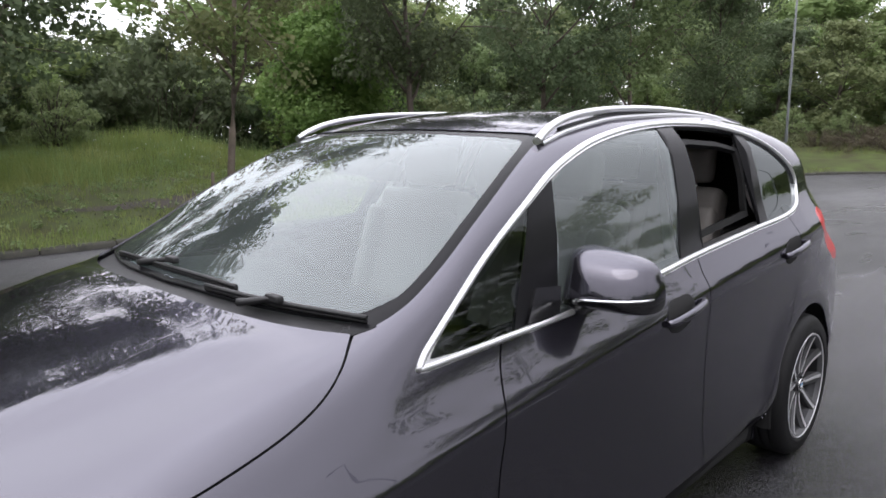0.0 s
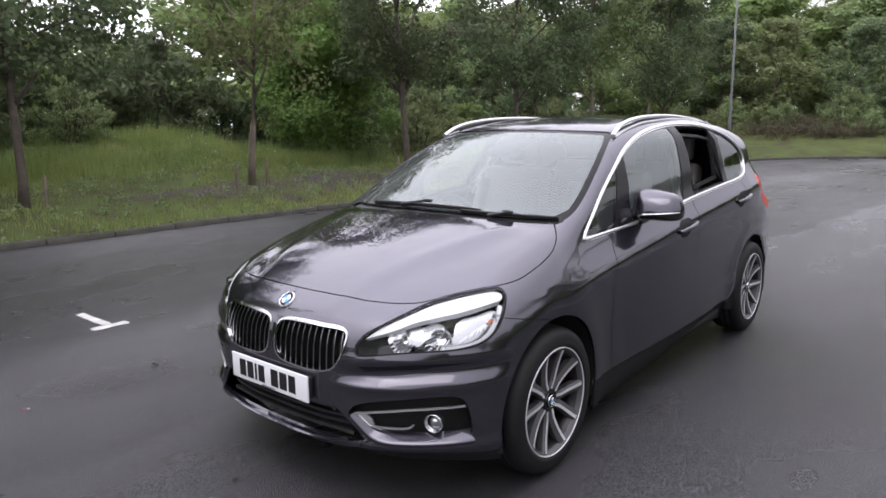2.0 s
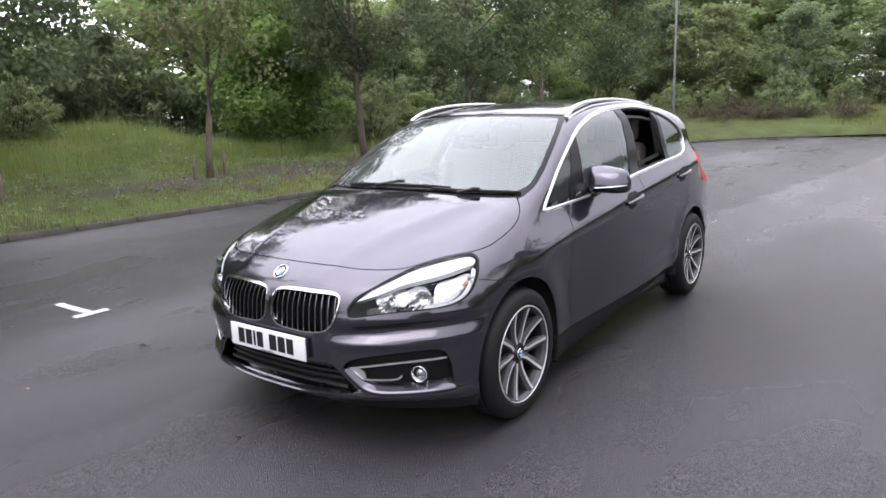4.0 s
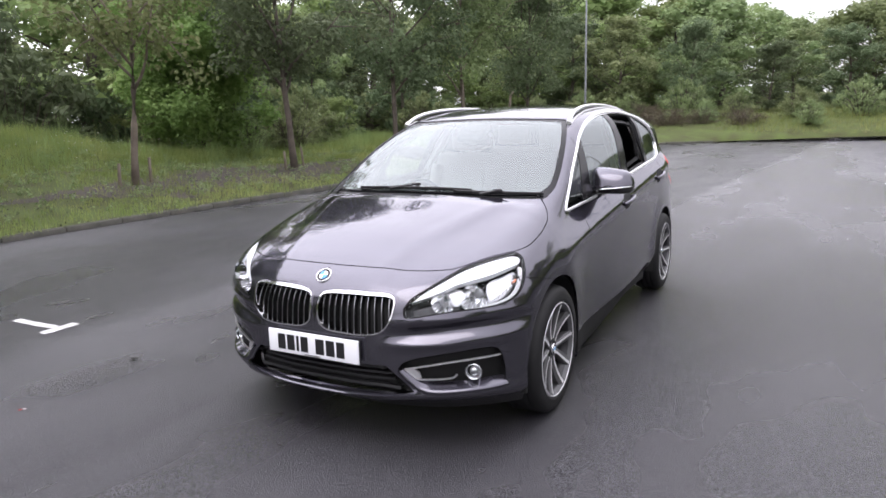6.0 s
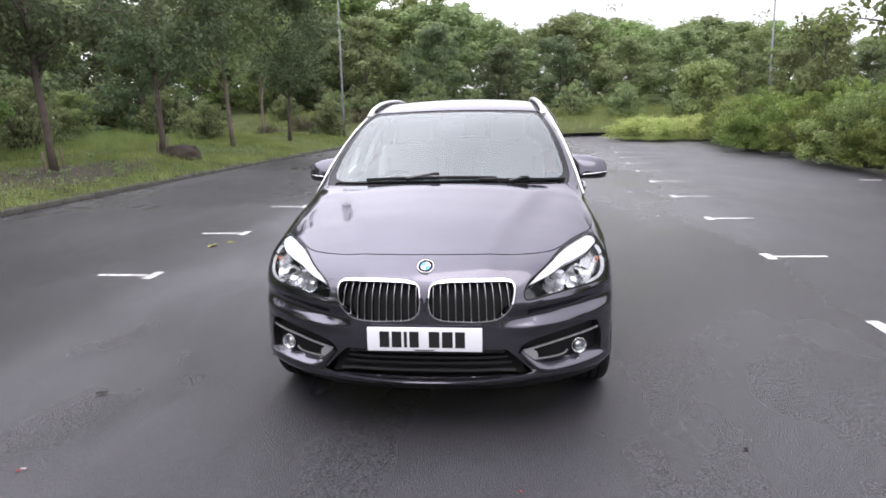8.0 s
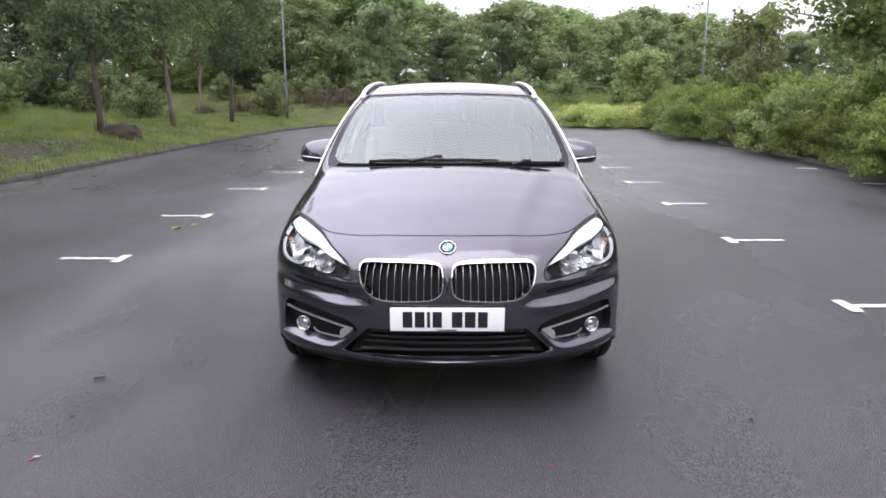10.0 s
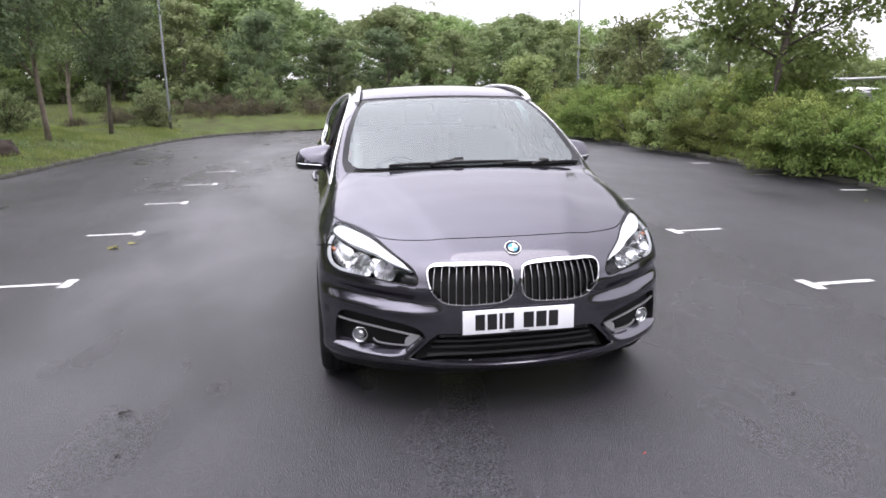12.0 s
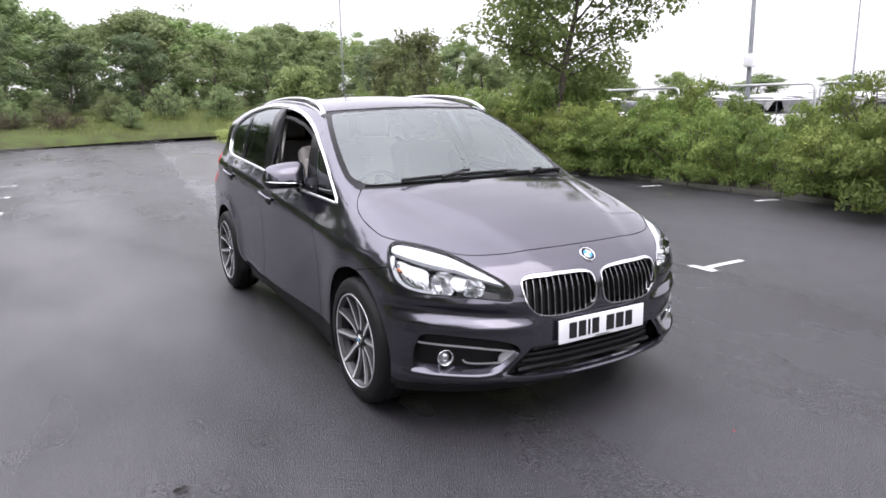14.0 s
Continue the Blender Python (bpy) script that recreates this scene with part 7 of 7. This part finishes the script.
def barrier(x0, y0, x1, y1, k):
    """A steel crowd-control fence panel."""
    panel = thing("barrier", "galvanised tubular steel barrier panel behind the hedge", "barrier", "barrier panels")
    d = Vector((x1 - x0, y1 - y0, 0))
    ln = d.length
    panel.matrix_world = Matrix.Translation((x0, y0, 0)) @ Matrix.Rotation(math.atan2(d.y, d.x), 4, "Z")
    top, c = 1.74, 0.12
    frame_pts = [(0.03, 0, 0.1), (0.03, 0, top - c), (0.03 + c * 0.3, 0, top - c * 0.3), (0.03 + c, 0, top), (ln - 0.03 - c, 0, top), (ln - 0.03 - c * 0.3, 0, top - c * 0.3), (ln - 0.03, 0, top - c), (ln - 0.03, 0, 0.1)]
    part("frame", tube(frame_pts, 0.027, 8), GALVANISED, panel)
    part("rail", tube([(0.03, 0, 1.42), (ln - 0.03, 0, 1.42)], 0.020, 8), GALVANISED, panel)
    part("rail", tube([(0.03, 0, 0.25), (ln - 0.03, 0, 0.25)], 0.017, 8), STEEL, panel)
    for i in range(1, 12):
        part("bar", tube([(ln * i / 12, 0, 0.25), (ln * i / 12, 0, 1.42)], 0.006, 6), STEEL, panel)
    for sx in (0.03, ln - 0.03):
        part("foot", box((0.06, 0.6, 0.08), (sx, 0, 0.04), 0.01), STEEL, panel)
    return panel


for k in range(7):
    y = 21.15 - 3.45 * k
    barrier(11.4, y, 11.4, y - 3.4, k)


def parked_car():
    """A plain hatchback for the next car park, seen over the hedge."""
    ob = thing("parked_car", "white hatchback parked beyond the barrier", "car", "cars beyond the hedge")
    s_g, z_g = np.linspace(-2.771, 3.071, 64), np.linspace(0.2, 1.0, 14)
    a, b = np.meshgrid(s_g, z_g)
    p = flank(a.ravel(), b.ravel())
    q = p * [-1, 1, 1]
    f = np.array([(i * 64 + j, i * 64 + j + 1, (i + 1) * 64 + j + 1, (i + 1) * 64 + j) for i in range(13) for j in range(63)])
    top_x, top_y = np.meshgrid(np.linspace(-0.72, 0.72, 17), np.linspace(-2.02, 1.86, 50))
    t = over(top_x.ravel(), top_y.ravel())
    g = np.array([(i * 17 + j, i * 17 + j + 1, (i + 1) * 17 + j + 1, (i + 1) * 17 + j) for i in range(49) for j in range(16)])
    ty = t[g].mean(1)[:, 1]
    tx = np.abs(t[g].mean(1)[:, 0])
    dark = ((ty > -1.15) & (ty < -0.35)) | (ty > 1.5)
    def tidy(v, faces):
        used, inv = np.unique(np.asarray(faces).ravel(), return_inverse=True)
        return v[used], inv.reshape(-1, 4)

    part("body", mesh_from("body", *tidy(np.vstack([p, q, t]), np.vstack([f, f[:, ::-1] + len(p), g[~dark] + 2 * len(p)])), WHITE_CAR), None, ob)
    for name, pick in (("windscreen", dark & (ty < 0)), ("rear_window", dark & (ty > 0))):
        part(name, mesh_from(name, *tidy(t, g[pick]), GLOSS_BLACK), None, ob)
    a, b = np.meshgrid(np.linspace(-1.0, 1.3, 30), np.linspace(1.0, 1.5, 8))
    w = flank(a.ravel(), b.ravel())
    h = np.array([(i * 30 + j, i * 30 + j + 1, (i + 1) * 30 + j + 1, (i + 1) * 30 + j) for i in range(7) for j in range(29)])
    part("side_window", mesh_from("side_window", w, h, GLOSS_BLACK), None, ob)
    part("side_window", mesh_from("side_window", w * [-1, 1, 1], h[:, ::-1], GLOSS_BLACK), None, ob)
    for sx in (-1, 1):
        for yc in AXLES:
            part("wheel", moved(lathe([(-0.1, 0.0), (-0.1, 0.30), (-0.08, 0.325), (0.08, 0.325), (0.1, 0.30), (0.1, 0.21), (0.07, 0.20), (0.07, 0.0)], 28), Matrix.Translation((sx * 0.80, yc, 0.325))), RUBBER, ob)
    return ob


next_car = parked_car()
next_car.matrix_world = pose(17.5, 6.2, 0, 0, 0, 90)
for x, y in ((17.6, 8.8), (17.4, 11.4), (17.5, 3.6), (17.7, 16.4), (17.4, 19.0)):
    copy_thing(next_car, pose(x, y, 0, 0, 0, 90))


# ---- litter on the asphalt ----
def scrap(name, label, category, mat, x, y, size, seed, lift=0.006):
    """A small crumpled flat bit with a curled edge."""
    r = random.Random(seed)
    bm = bmesh.new()
    n = 9
    rim = [bm.verts.new((size * r.uniform(0.6, 1.1) * math.cos(a * math.tau / n), size * 0.6 * r.uniform(0.6, 1.1) * math.sin(a * math.tau / n), lift + size * r.uniform(0, 0.35))) for a in range(n)]
    mid = bm.verts.new((0, 0, lift + size * 0.08))
    for i in range(n):
        bm.faces.new((mid, rim[i], rim[(i + 1) % n]))
    geo = bmesh.ops.solidify(bm, geom=bm.faces[:], thickness=0.0015)
    ob = tagged(part(name, bm, mat), label, category, "litter on the asphalt")
    ob.matrix_world = pose(x, y, 0.0, 0, 0, r.uniform(0, 360))
    return ob


DEAD_LEAF = material("fallen_leaf", (0.34, 0.32, 0.12), rough=0.7, vary=0.3, scale=30)
DARK_LEAF = material("rotten_leaf", (0.02, 0.018, 0.014), rough=0.6, vary=0.3, scale=30)
RED_PAPER = material("red_scrap", (0.55, 0.06, 0.06), rough=0.5, vary=0.15, scale=40)
PALE_PAPER = material("pale_scrap", (0.6, 0.55, 0.55), rough=0.6, vary=0.15, scale=40)
scrap("scrap", "tiny torn red scrap on the asphalt", "litter", RED_PAPER, -1.735, -2.645, 0.014, 1)
scrap("scrap", "tiny pale torn scrap on the asphalt", "litter", PALE_PAPER, -1.72, -2.627, 0.018, 2)
scrap("scrap", "tiny red crumb of plastic on the asphalt", "litter", RED_PAPER, 0.43, -2.67, 0.009, 3)
for k, (x, y, s) in enumerate(((-1.85, -1.83, 0.034), (-1.775, -2.25, 0.018), (1.42, -2.26, 0.017), (-1.45, -1.6, 0.012), (-0.15, -2.35, 0.018), (-3.9, -0.6, 0.02), (3.4, -1.1, 0.018), (4.2, 2.2, 0.02), (-2.4, -3.0, 0.02))):
    scrap("leaf", "small dark sodden leaf on the asphalt", "leaf", DARK_LEAF, x, y, s, 10 + k)
for k, (x, y, s) in enumerate(((-3.04, 2.29, 0.075), (-2.91, 2.50, 0.06), (-2.96, 2.25, 0.02), (-6.9, 12.4, 0.05), (-7.2, 9.6, 0.04), (6.4, 3.1, 0.04), (6.7, 6.2, 0.04))):
    scrap("leaf", "yellowish fallen leaf on the wet asphalt", "leaf", DEAD_LEAF, x, y, s, 30 + k)
